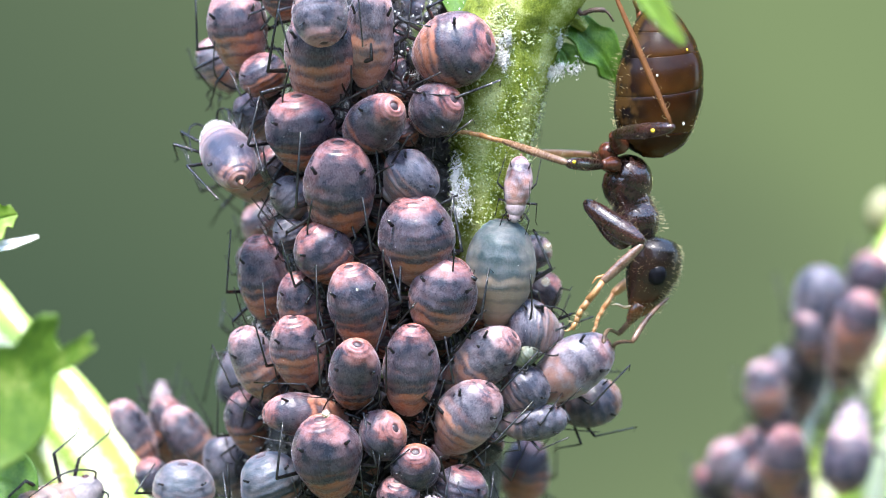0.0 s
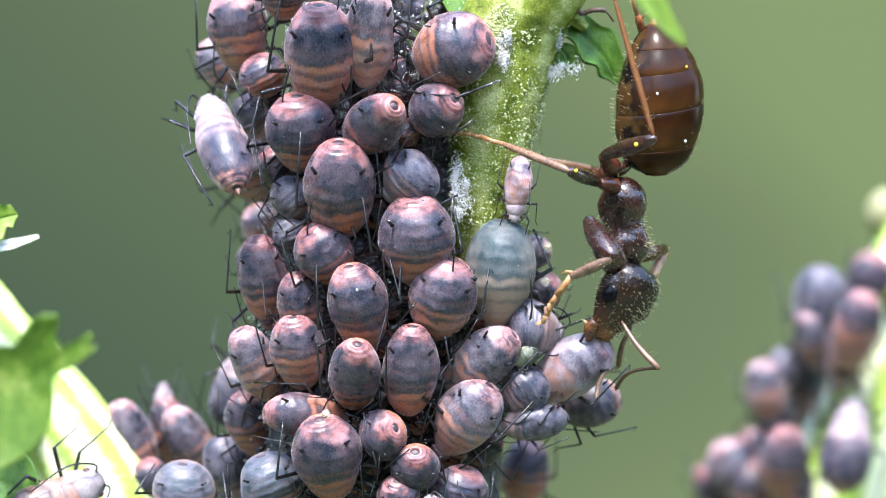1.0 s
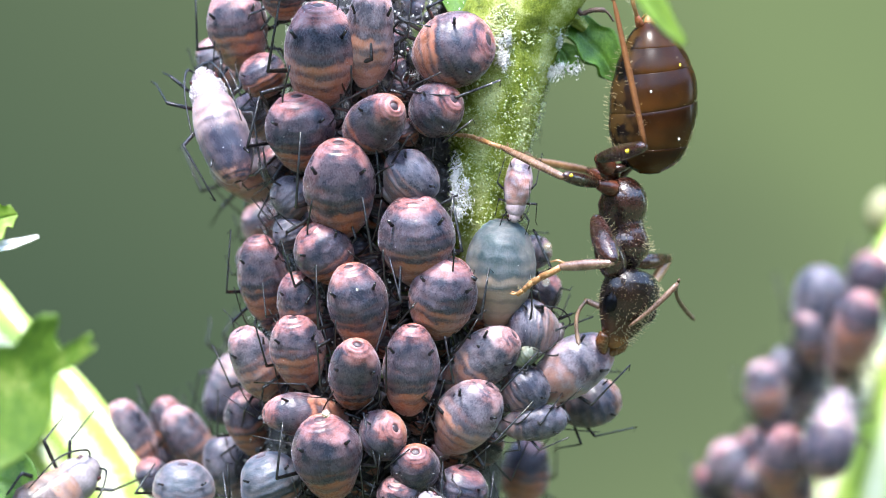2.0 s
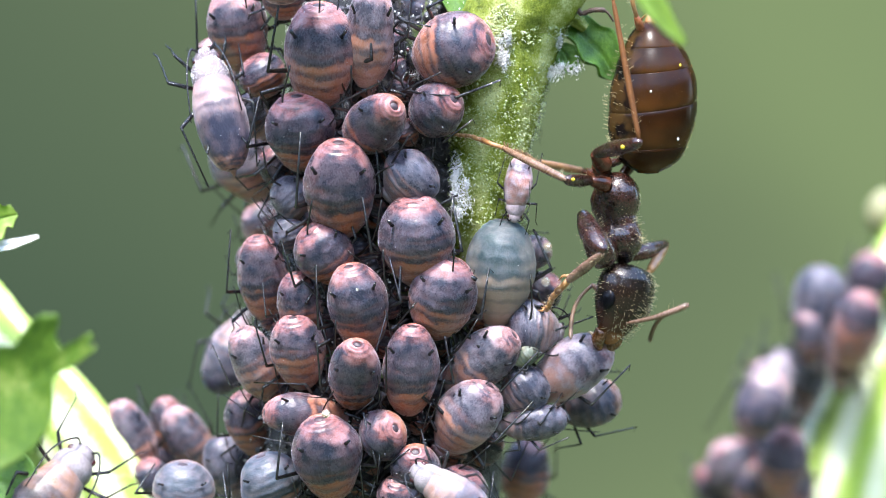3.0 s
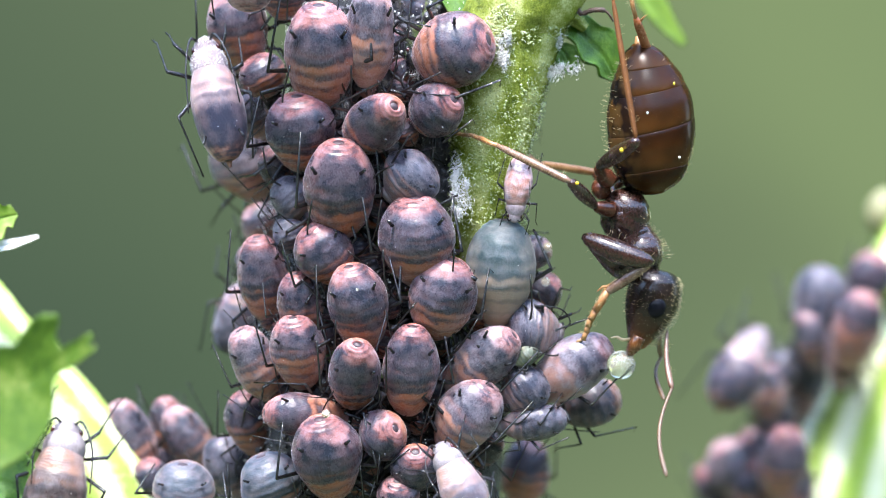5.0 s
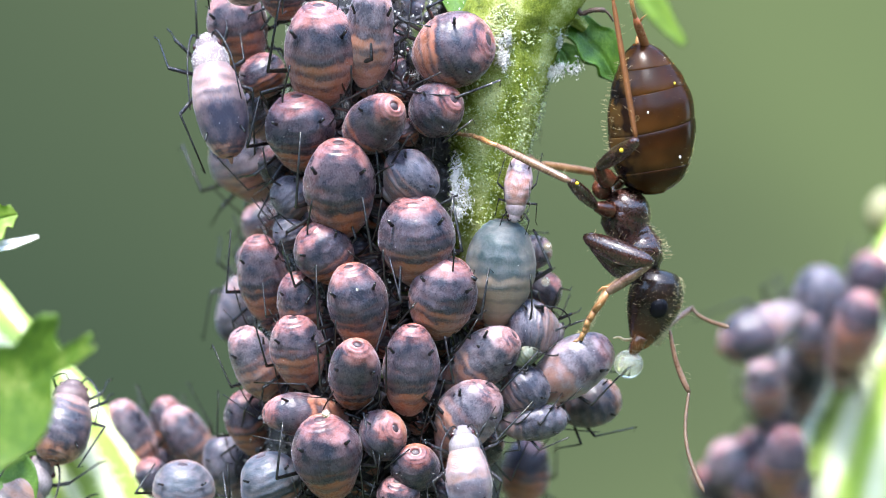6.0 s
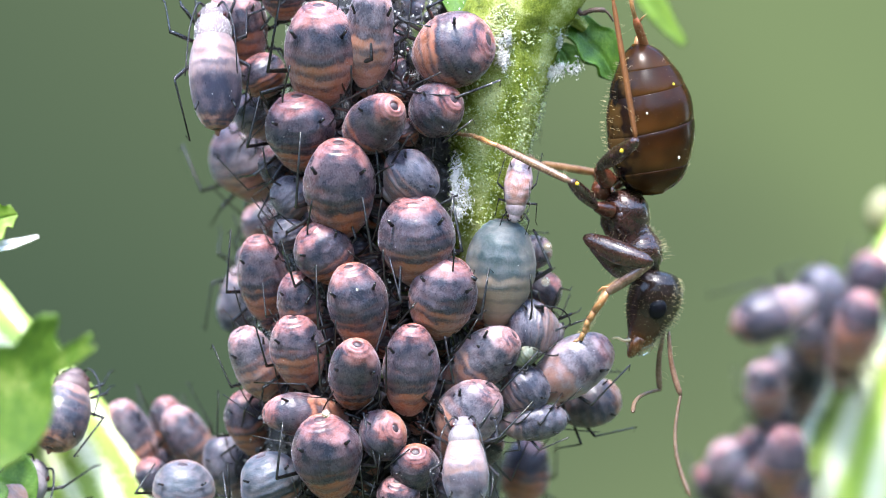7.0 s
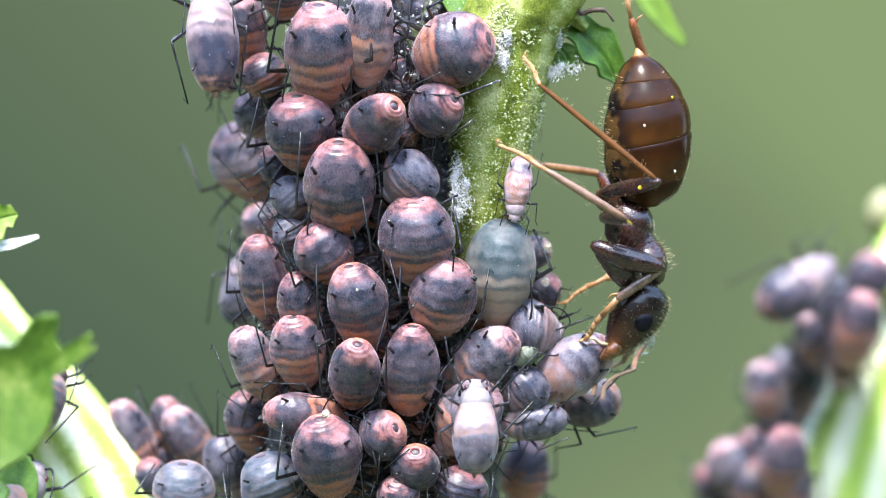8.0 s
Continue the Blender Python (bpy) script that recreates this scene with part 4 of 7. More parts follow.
aphid("e", tail_pose(-1.449, 0.65, -3.06, 14, 12), 0.528, 0.443, DUSK, label="dark blue-grey aphid with a reddish tail")
aphid("e", tail_pose(-1.703, 0.75, -4.121, -9, 12), 0.528, 0.443, DUSK, label="dark blue-grey aphid with a reddish tail")
aphid("e", tail_pose(-1.298, 0.59, -3.812, -32, 12), 0.528, 0.443, DUSK, label="dark blue-grey aphid with a reddish tail")
aphid("e", tail_pose(0.061, 0.85, -3.318, 35, 12), 0.529, 0.444, ASH, label="pale grey young aphid dusted with wax")
aphid("e", tail_pose(-0.443, 0.65, -3.06, 12, 12), 0.528, 0.443, DUSK, label="dark blue-grey aphid with a reddish tail")
aphid("e", tail_pose(-2.874, 1.21, -1.508, -11, 12), 0.531, 0.445, DUSK, label="dark blue-grey aphid with a reddish tail")
aphid("e", tail_pose(-2.977, 1.25, -2.217, -34, 12), 0.531, 0.446, DUSK, label="dark blue-grey aphid with a reddish tail")
aphid("e", tail_pose(0.667, 1.09, -2.618, 33, 12), 0.53, 0.445, ASH, label="pale grey young aphid dusted with wax")
aphid("e", tail_pose(1.175, 1.29, -2.117, 10, 12), 0.531, 0.446, DUSK, label="dark blue-grey aphid with a reddish tail")
aphid("e", tail_pose(0.465, 1.01, -0.293, -13, 12), 0.53, 0.444, DUSK, label="dark blue-grey aphid with a reddish tail")
aphid("e", tail_pose(-0.694, 0.55, 3.127, -36, 12), 0.527, 0.442, DUSK, label="dark blue-grey aphid with a reddish tail")
aphid("e", tail_pose(-1.601, 0.71, 3.434, 31, 12), 0.528, 0.443, ASH, label="pale grey young aphid dusted with wax")
aphid("e", tail_pose(-2.977, 1.25, 2.541, 8, 12), 0.531, 0.446, DUSK, label="dark blue-grey aphid with a reddish tail")
aphid("a", tail_pose(7.46, 11.2, -1.22, -6, 21.6), 1.85, 1.18, ASH, label="plump dull grey aphid on the farther stem")
aphid("b", tail_pose(7.28, 11.0, -1.75, -12, 20), 1.3, 0.80, ROSE, label="dusty pink aphid with a grey saddle on the farther stem")
aphid("c", tail_pose(8.02, 10.0, -1.60, 14, 21.6), 1.72, 0.95, SLATE, label="plump slate-grey aphid with pink bands and tail on the farther stem")
aphid("d", tail_pose(7.933, 10.8, -1.928, 10, 10), 1.568, 0.886, ROSE, label="dusty pink aphid with a grey saddle on the farther stem")
aphid("b", tail_pose(8.415, 11.6, -0.603, 10, 20), 1.149, 0.893, DUSK, label="dark blue-grey aphid with a reddish tail on the farther stem")
aphid("b", tail_pose(6.349, 11, -2.786, -10, 15), 1.246, 0.844, ROSE, label="dusty pink aphid with a grey saddle on the farther stem")
aphid("d", tail_pose(6.729, 11.4, -2.44, 0, 15), 1.023, 0.713, ASH, label="pale grey young aphid dusted with wax on the farther stem")
aphid("c", tail_pose(6.55, 11.4, -3.387, 0, 10), 1.238, 0.735, MOSS, label="grey-green aphid with a mottled back on the farther stem")
aphid("c", tail_pose(7.166, 11.8, -2.784, 10, 5), 1.346, 0.671, MOSS, label="grey-green aphid with a mottled back on the farther stem")
aphid("d", tail_pose(6.635, 10.4, -4.184, 8, 25.2), 1.556, 1.016, SLATE, label="plump slate-grey aphid with pink bands and tail on the farther stem")
aphid("c", tail_pose(5.738, 11.2, -4.348, -25, 18), 1.348, 1.023, ROSE, label="dusty pink aphid with a grey saddle on the farther stem")
aphid("d", tail_pose(6.16, 11.2, -3.992, -20, 20), 1.036, 0.734, DUSK, label="dark blue-grey aphid with a reddish tail on the farther stem")
aphid("b", tail_pose(5.411, 11.8, -4.707, -40, 20), 1.107, 0.827, DUSK, label="dark blue-grey aphid with a reddish tail on the farther stem")
aphid("a", tail_pose(6.083, 11, -4.806, -10, 10), 1.345, 0.888, SLATE, label="plump slate-grey aphid with pink bands and tail on the farther stem")
aphid("a", tail_pose(6.825, 10.8, -4.842, 5, 10), 1.455, 0.931, ROSE, label="dusty pink aphid with a grey saddle on the farther stem")

# ---- walking aphids ----
PALE = aphid_skin("pale_skin", (0.017, 0.020, 0.040), (0.30, 0.110, 0.062), (0.42, 0.335, 0.350), (0.27, 0.165, 0.150), gloss=0.34, bloom=0.12, low=0.46, stripe=0.7, ridge=0.4, cover=0.10)
HEAD_OF["pale_skin"] = horn("pale_head", (0.11, 0.08, 0.09), (0.33, 0.28, 0.30), 0.7, 9.0, relief_mm=0.03)
FAWN = aphid_skin("fawn_skin", (0.045, 0.045, 0.065), (0.24, 0.155, 0.16), (0.25, 0.18, 0.19), (0.32, 0.19, 0.14), stripe=0.6, bloom=0.25, cover=-0.2, tail=0.4)
HEAD_OF["fawn_skin"] = HEAD_OF["ash_skin"]
FOX = aphid_skin("fox_skin", (0.022, 0.016, 0.014), (0.30, 0.135, 0.065), (0.27, 0.21, 0.215), (0.24, 0.120, 0.066), stripe=0.5, bloom=0.15, cover=0.06, low=0.44)
HEAD_OF["fox_skin"] = HEAD_OF["ash_skin"]
WALKER = aphid("walker", pose(0, 0, 0), 2.02, 0.98, PALE, label="pale dusty aphid with a white head, walking up")
CLIMBER = aphid("climber", pose(0, 0, 0), 1.35, 0.98, ROSE, label="pinkish aphid climbing over the others")
WANDERER = aphid("wanderer", pose(0, 0, 0), 1.9, 1.14, FOX, label="grey and orange aphid walking on the pale shoot")
ROAMER = aphid("roamer", pose(0, 0, 0), 1.45, 1.02, EMBER, label="dark aphid with orange flanks beside the lobed leaf")
STRAY = aphid("stray", pose(0, 0, 0), 1.46, 0.80, FAWN, label="pale greyish young aphid walking up the stem")
ROVER = aphid("rover", pose(0, 0, 0), 1.60, 1.05, PALE, label="pale aphid walking on the farther stem")
PEEKER = aphid("peeker", pose(0, 0, 0), 1.15, 0.56, PALE, label="pale aphid peering over the others on the shoot beside")
LURKER = aphid("lurker", pose(0, 0, 0), 1.5, 0.9, ASH, label="pale aphid walking behind the stem")

m, n, l, p = shader("honeydew")
p.inputs["Base Color"].default_value = (0.95, 0.93, 0.76, 1)
p.inputs["Transmission Weight"].default_value = 0.78
p.inputs["Roughness"].default_value = 0.02
p.inputs["IOR"].default_value = 1.36
DROPLET = tagged(part("honeydew_drop", ball(0, 0, 0, 0.26, u=24, v=16), m), "clear round drop of honeydew", "droplet")

# honeydew at two tails; first and last beads stand in for white glints
for x, y, z, r in ((-2.054, -0.75, -2.898, 0.075), (1.874, 1.3, 0.03, 0.085), (1.842, 1.2, -0.587, 0.08), (-1.507, -0.85, -0.714, 0.028)):
    bead = tagged(part("honeydew_glint", ball(0, 0, 0, r, u=16, v=10), m), "tiny bead on an aphid, honeydew and stand-in for a glint", "droplet")
    bead.matrix_basis = Matrix.Translation((x * MM, y * MM, z * MM))

# ---- the ant ----
UMBER = horn("umber_horn", (0.007, 0.0032, 0.0026), (0.042, 0.013, 0.008), 0.28, 4.0, coat=0.85, spec=0.20, relief_mm=0.035)
RUSSET = horn("russet_horn", (0.028, 0.009, 0.005), (0.10, 0.030, 0.014), 0.22, 3.0, coat=0.1, spec=0.35)
AMBER = horn("amber_horn", (0.20, 0.078, 0.024), (0.45, 0.24, 0.095), 0.32, 7.0, coat=0.2)
BROWN = horn("brown_horn", (0.060, 0.030, 0.018), (0.22, 0.135, 0.095), 0.20, 5.0, coat=0.5)
SEPIA = horn("sepia_horn", (0.055, 0.021, 0.006), (0.115, 0.047, 0.013), 0.60, 4.0, spec=0.1)
CHESTNUT = horn("chestnut_horn", (0.12, 0.035, 0.012), (0.26, 0.085, 0.03), 0.3, 4.0)
JAW = horn("jaw_horn", (0.05, 0.017, 0.006), (0.17, 0.060, 0.014), 0.25, 4.0, coat=0.3)
STRAW = horn("straw_horn", (0.40, 0.30, 0.16), (0.60, 0.48, 0.30), 0.5, 6.0)
TAN = horn("tan_horn", (0.095, 0.047, 0.022), (0.26, 0.155, 0.095), 0.24, 6.0, coat=0.5, trans=0.1)
SCAPE_HORN = horn("scape_horn", (0.070, 0.034, 0.018), (0.21, 0.125, 0.082), 0.28, 5.0)
FEELER = horn("feeler_horn", (0.055, 0.030, 0.015), (0.15, 0.090, 0.050), 0.45, 6.0)
BRISTLE = horn("bristle_gold", (0.36, 0.29, 0.15), (0.62, 0.53, 0.32), 0.4)
POLLEN = horn("pollen_yellow", (0.7, 0.5, 0.02), (0.9, 0.7, 0.05), 0.5, 20.0)
BLACK_EYE = horn("black_eye", (0.003, 0.003, 0.004), (0.006, 0.006, 0.008), 0.20, 20.0, relief_mm=0.0, spec=0.10)

m, n, l, p = shader("gaster_horn")
tc = n.new("ShaderNodeTexCoord")
sep = n.new("ShaderNodeSeparateXYZ")
l.new(tc.outputs["Generated"], sep.inputs[0])
v = n.new("ShaderNodeVectorMath")
v.operation = "SCALE"
v.inputs["Scale"].default_value = 1000.0
l.new(tc.outputs["Object"], v.inputs[0])
a = speckle(n, l, v.outputs[0], 1.3, 2.0)
b = speckle(n, l, v.outputs[0], 30.0, 2.0)
amber = ramp(n, l, math_node(n, l, "MULTIPLY_ADD", math_node(n, l, "SUBTRACT", a, 0.5), 0.4, sep.outputs["Z"]), (0.15, grey(1.0)), (0.62, grey(0.12)))
hue = mix(n, l, amber, ramp(n, l, a, (0.3, (0.006, 0.0022, 0.0010)), (0.7, (0.021, 0.0065, 0.0020))), ramp(n, l, a, (0.3, (0.022, 0.009, 0.0025)), (0.7, (0.066, 0.026, 0.006))))
edge = ramp(n, l, sep.outputs["Z"], (0.90, grey(0)), (0.97, grey(0.6)))
hue = mix(n, l, edge, hue, (0.11, 0.042, 0.012))
under = ramp(n, l, math_node(n, l, "MULTIPLY_ADD", math_node(n, l, "SUBTRACT", a, 0.5), 0.25, sep.outputs["X"]), (0.16, grey(1)), (0.34, grey(0)))
blots = ramp(n, l, speckle(n, l, v.outputs[0], 2.6, 2.0), (0.44, (0.006, 0.004, 0.004)), (0.56, (0.050, 0.027, 0.009)))
l.new(mix(n, l, under, hue, blots), p.inputs["Base Color"])
p.inputs["Specular IOR Level"].default_value = 0.11
l.new(ramp(n, l, b, (0.3, grey(0.20)), (0.7, grey(0.28))), p.inputs["Roughness"])
p.inputs["Coat Weight"].default_value = 0.03
p.inputs["Coat Roughness"].default_value = 0.2
p.inputs["Subsurface Weight"].default_value = 0.18
p.inputs["Subsurface Radius"].default_value = (0.35 * MM, 0.14 * MM, 0.04 * MM)
p.inputs["Subsurface Scale"].default_value = 1.0
relief(n, l, p, b, 0.25, 0.006 * MM)
GASTER = m

HOME = pose(3.071 * MM, 0.35 * MM, 0.913 * MM)
ant = tagged(new("ant"), "dark brown glossy ant tending the aphids", "ant")
ant.matrix_basis = HOME
ANT = {}


def gaster_radius(z):
    rows = [(0.0, 0.05), (0.05, 0.24), (0.15, 0.42), (0.30, 0.57), (0.5, 0.685), (0.9, 0.775), (1.25, 0.79), (1.65, 0.745), (2.0, 0.645), (2.3, 0.50), (2.5, 0.375), (2.66, 0.23), (2.74, 0.03)]
    for (a, ra), (b, rb) in zip(rows, rows[1:]):
        if z <= b:
            s = (z - a) / (b - a)
            return ra + (rb - ra) * (s * (1.6 - 0.6 * s) if a < 0.3 else s)
    return 0.03


def smooth_radius(z):
    return sum(gaster_radius(min(2.74, max(0.0, z + d))) for d in (-0.08, -0.04, 0, 0.04, 0.08)) / 5


def bristles(count, axis_len, radius_at, length, seed, sides, sx=1.0, sy=1.0, both=False):
    """Golden bristles standing off a turned body, on the given span of angles."""
    def place(rnd):
        z = rnd.uniform(0.06, 0.94) * axis_len
        a = radians(rnd.uniform(*sides) + 180 * (both and rnd.random() < 0.5))
        r = radius_at(z)
        return Vector((sx * r * math.cos(a), sy * r * math.sin(a), z)), Vector((math.cos(a), math.sin(a), rnd.uniform(0.0, 0.5)))
    return hairs(count, place, length, 0.0024, seed, 0.22)


def smooth_row(rows, z):
    """Radius at z along rows of (z, radius), evened out a little."""
    at = lambda q: next((ra + (rb - ra) * (q - a) / (b - a) for (a, ra), (b, rb) in zip(rows, rows[1:]) if q <= b), 0.0)
    if z <= rows[0][0] or z >= rows[-1][0]:
        return 0.0
    return (at(max(0.0, z - 0.03)) + 2 * at(z) + at(min(rows[-1][0], z + 0.03))) / 4


def slant(c):
    """Plates that run aslant round the body, lower in front."""
    k = math.sin(math.pi * max(0.0, min(1.0, c.z / 2.74)))
    return Vector((c.x + 0.07 * k, c.y, c.z + k * (0.14 * c.x + 0.16 * c.y)))


gaster = part("gaster", lathe([(0.0, 0.0)] + [(0.02 + 0.05 * i, smooth_radius(0.02 + 0.05 * i) * 0.975) for i in range(54)] + [(2.74, 0.0)], 32, 1.0, 0.92, warp=slant), GASTER, ant)
for z0, z1 in ((0.03, 0.46), (0.46, 1.20), (1.20, 1.86), (1.86, 2.26), (2.26, 2.70)):
    rows = [(z0 - 0.01, smooth_radius(z0) * 0.975)]
    for i in range(11):
        z = z0 + (z1 - z0) * i / 10
        rows.append((z, smooth_radius(z) * (0.986 + 0.013 * i / 10 + 0.026 * math.sin(math.pi * i / 10))))
    rows.append((z1 + 0.008, smooth_radius(z1) * 0.992))
    rows.append((z1 - 0.01, smooth_radius(z1) * 0.95))
    part("tergite", lathe(rows, 40, 1.0, 0.92, warp=slant), GASTER, gaster, "glossy brown plate with a paler rim")
part("bristles", bristles(300, 2.6, smooth_radius, 0.065, 4, (-50, 50), 1.0, 0.92, True), BRISTLE, gaster, "fine golden bristles")["kind"] = "stuff"
part("sting_end", tube([(0, 0, 2.64), (-0.02, 0, 2.76), (-0.05, 0, 2.84)], [0.13, 0.08, 0.02]), AMBER, gaster)
for x, y, z in ((0.52, -0.50, 1.93), (0.0, -0.70, 1.45), (0.50, -0.56, 0.62)):
    part("pollen_grain", ball(x, y, z, 0.020, sz=1.3, u=8, v=6), POLLEN if z > 1.8 else WHITE, gaster)
ANT["gaster"] = gaster

thorax = part("mesosoma", lathe([(-0.02, 0.0), (0.02, 0.14), (0.12, 0.30), (0.3, 0.41), (0.5, 0.42), (0.66, 0.375), (0.78, 0.35), (0.9, 0.37), (1.08, 0.41), (1.28, 0.34), (1.42, 0.20), (1.52, 0.13), (1.56, 0.0)], 26, 1.0, 0.95), UMBER, ant)
part("propodeum", ball(-0.10, 0, 0.36, 0.42, sx=1.0, sy=0.96, sz=1.10, u=20, v=14), UMBER, thorax)
part("mesonotum", ball(-0.05, 0, 0.78, 0.33, sx=0.95, sy=1.0, sz=0.90, u=20, v=14), UMBER, thorax)
part("pronotum", ball(-0.02, 0, 1.10, 0.40, sx=0.92, sy=1.05, sz=0.98, u=20, v=14), UMBER, thorax)
part("petiole", ball(0.10, 0, -0.22, 0.20, sx=0.9, sy=1.0, sz=1.0, u=16, v=10), RUSSET, thorax)
part("petiole_scale", ball(-0.05, 0, -0.26, 0.22, sx=1.2, sy=1.1, sz=0.40, u=16, v=10), UMBER, thorax)
part("bristles", bristles(150, 1.5, lambda z: 0.42 if z > 0.85 or z < 0.6 else 0.36, 0.085, 6, (135, 235), 1.0, 0.9), BRISTLE, thorax, "fine golden bristles")["kind"] = "stuff"
ANT["mesosoma"] = thorax

m, n, l, p = shader("head_horn")
tc = n.new("ShaderNodeTexCoord")
sep = n.new("ShaderNodeSeparateXYZ")
l.new(tc.outputs["Generated"], sep.inputs[0])
a = speckle(n, l, tc.outputs["Generated"], 5.0, 3.0)
b = speckle(n, l, tc.outputs["Generated"], 60.0, 3.0)
hue = ramp(n, l, math_node(n, l, "MULTIPLY_ADD", math_node(n, l, "SUBTRACT", a, 0.5), 0.3, sep.outputs["Z"]), (0.0, (0.007, 0.0042, 0.0035)), (0.55, (0.017, 0.0078, 0.0050)), (0.80, (0.045, 0.016, 0.006)), (1.0, (0.20, 0.075, 0.018)))
l.new(hue, p.inputs["Base Color"])
l.new(ramp(n, l, b, (0.3, grey(0.16)), (0.7, grey(0.30))), p.inputs["Roughness"])
p.inputs["Coat Weight"].default_value = 0.45
p.inputs["Coat Roughness"].default_value = 0.16
p.inputs["Specular IOR Level"].default_value = 0.18
relief(n, l, p, b, 0.5, 0.014 * MM)
HEAD_HORN = m

HEAD_ROWS = [(0.0, 0.0), (0.005, 0.17), (0.03, 0.31), (0.10, 0.44), (0.24, 0.53), (0.44, 0.565), (0.62, 0.56), (0.80, 0.52), (0.95, 0.455), (1.10, 0.38), (1.24, 0.30), (1.38, 0.21), (1.47, 0.13), (1.5, 0.0)]


def jowl(c):
    """The face leans forward to the mouth; the brow bulges a little."""
    k = max(0.0, c.z / 1.5)
    return Vector((c.x + 0.13 * k * k - 0.03 * math.sin(math.pi * k), c.y * (1 - 0.12 * k * k), c.z))


head = part("head", lathe([(z, smooth_row(HEAD_ROWS, z)) for z in [i * 0.03 for i in range(51)]], 40, 0.86, 1.0, warp=jowl), HEAD_HORN, ant)
for s in (-1, 1):
    part("eye", ball(-0.08, s * 0.475, 0.70, 0.18, sx=0.95, sy=0.60, sz=1.12, u=20, v=14), BLACK_EYE, head, "glossy black compound eye")
    jaw = smooth_line([(0.12, s * 0.22, 1.26), (0.17, s * 0.21, 1.42), (0.22, s * 0.09, 1.56), (0.24, s * 0.02, 1.61)], 4)
    part("mandible", tube(jaw, taper(len(jaw), 0.12, 0.13, 0.08, 0.03), 10), JAW, head, "reddish-brown jaw")
    palp = smooth_line([(0.22, s * 0.10, 1.30), (0.38, s * 0.12, 1.36), (0.50, s * 0.10, 1.33), (0.60, s * 0.08, 1.36)], 3)
    part("palp", tube(palp, taper(len(palp), 0.028, 0.026, 0.014), 7), STRAW, head, "thin amber mouth feeler")
part("clypeus", ball(0.10, 0, 1.27, 0.20, sx=0.8, sy=1.1, sz=1.0, u=16, v=10), RUSSET, head)
part("bristles", bristles(240, 1.45, lambda z: smooth_row(HEAD_ROWS, z), 0.085, 8, (125, 235), 0.86, 1.0), BRISTLE, head, "fine golden bristles")["kind"] = "stuff"
part("down", bristles(300, 1.40, lambda z: smooth_row(HEAD_ROWS, z), 0.05, 18, (-180, 180), 0.86, 1.0), BRISTLE, head, "short golden down")["kind"] = "stuff"
ANT["head"] = head


def limb(name, length, radii, material, hair=0, curve=0.0, seg=10, steps=14, parent=ant, label=""):
    """One leg or feeler piece along local z, swelling and bending a little, with its hairs."""
    pts = [Vector((curve * length * math.sin(math.pi * i / steps), 0, length * i / steps)) for i in range(steps + 1)]
    girth = taper(steps + 1, *radii)
    girth[0], girth[-1] = girth[0] * 0.55, girth[-1] * 0.6
    ob = part(name, tube(pts, girth, seg), material, parent, label)
    if hair:
        rr = taper(21, *radii)
        fringe = bristles(hair, length, lambda z: rr[int(max(0, min(20, 20 * z / length)))], 0.10, len(name), (-180, 180))
        part("bristles", fringe, BRISTLE, ob)["kind"] = "stuff"
    return ob


def tarsus(name, length, material, r=0.045):
    """A foot of five joints, each flared, with two claws."""
    bm = bmesh.new()
    z = 0.0
    for k, share in enumerate((0.42, 0.18, 0.14, 0.10, 0.16)):
        d = length * share
        x = 0.03 * math.sin(k)
        tube([(x, 0, z - 0.01), (x * 0.7, 0, z + d * 0.5), (0.03 * math.sin(k + 1), 0, z + d)], [r * (0.92 - 0.06 * k), r * (0.92 - 0.06 * k), r * (1.04 - 0.07 * k)], 8, bm)
        z += d
    for s in (-1, 1):
        tube([(0, 0, length), (0.02, s * 0.04, length + 0.05), (0.07, s * 0.05, length + 0.09)], [r * 0.45, r * 0.35, r * 0.12], 5, bm)
    foot = part(name, bm, material, ant)
    part("bristles", bristles(90, length, lambda z: r * 0.8, 0.07, len(name), (-180, 180)), BRISTLE, foot)["kind"] = "stuff"
    return foot


ANT["front_coxa"] = limb("front_coxa", 1.0, (0.22, 0.28, 0.25, 0.18, 0.11), UMBER, 44)
ANT["front_femur"] = limb("front_femur", 1.36, (0.10, 0.18, 0.215, 0.19, 0.09), UMBER, 26, 0.03)
ANT["front_tibia"] = limb("front_tibia", 1.02, (0.055, 0.085, 0.100, 0.092, 0.070), BROWN, 16)
spur = tube([(0.05, 0, 0.90), (0.12, 0, 1.02), (0.10, 0, 1.16)], [0.03, 0.025, 0.008], 6)
part("spur", spur, AMBER, ANT["front_tibia"])
ANT["front_tarsus"] = tarsus("front_tarsus", 1.0, AMBER, 0.066)
ANT["far_front_femur"] = limb("far_front_femur", 1.22, (0.08, 0.14, 0.15, 0.12, 0.08), RUSSET, 8)
ANT["far_front_tibia"] = limb("far_front_tibia", 0.97, (0.06, 0.08, 0.095, 0.09, 0.07), AMBER)
ANT["far_front_tarsus"] = tarsus("far_front_tarsus", 0.9, AMBER, 0.045)
ANT["mid_coxa"] = limb("mid_coxa", 0.38, (0.17, 0.16, 0.12, 0.08), RUSSET)
ANT["mid_femur"] = limb("mid_femur", 1.17, (0.075, 0.11, 0.13, 0.12, 0.085), UMBER, 8)
part("pollen_grain", ball(0.02, -0.10, 1.10, 0.035, u=8, v=6), POLLEN, ANT["mid_femur"])
ANT["mid_tibia"] = limb("mid_tibia", 1.64, (0.065, 0.075, 0.08, 0.07, 0.055), TAN, 20)
ANT["mid_tarsus"] = tarsus("mid_tarsus", 1.02, AMBER, 0.05)
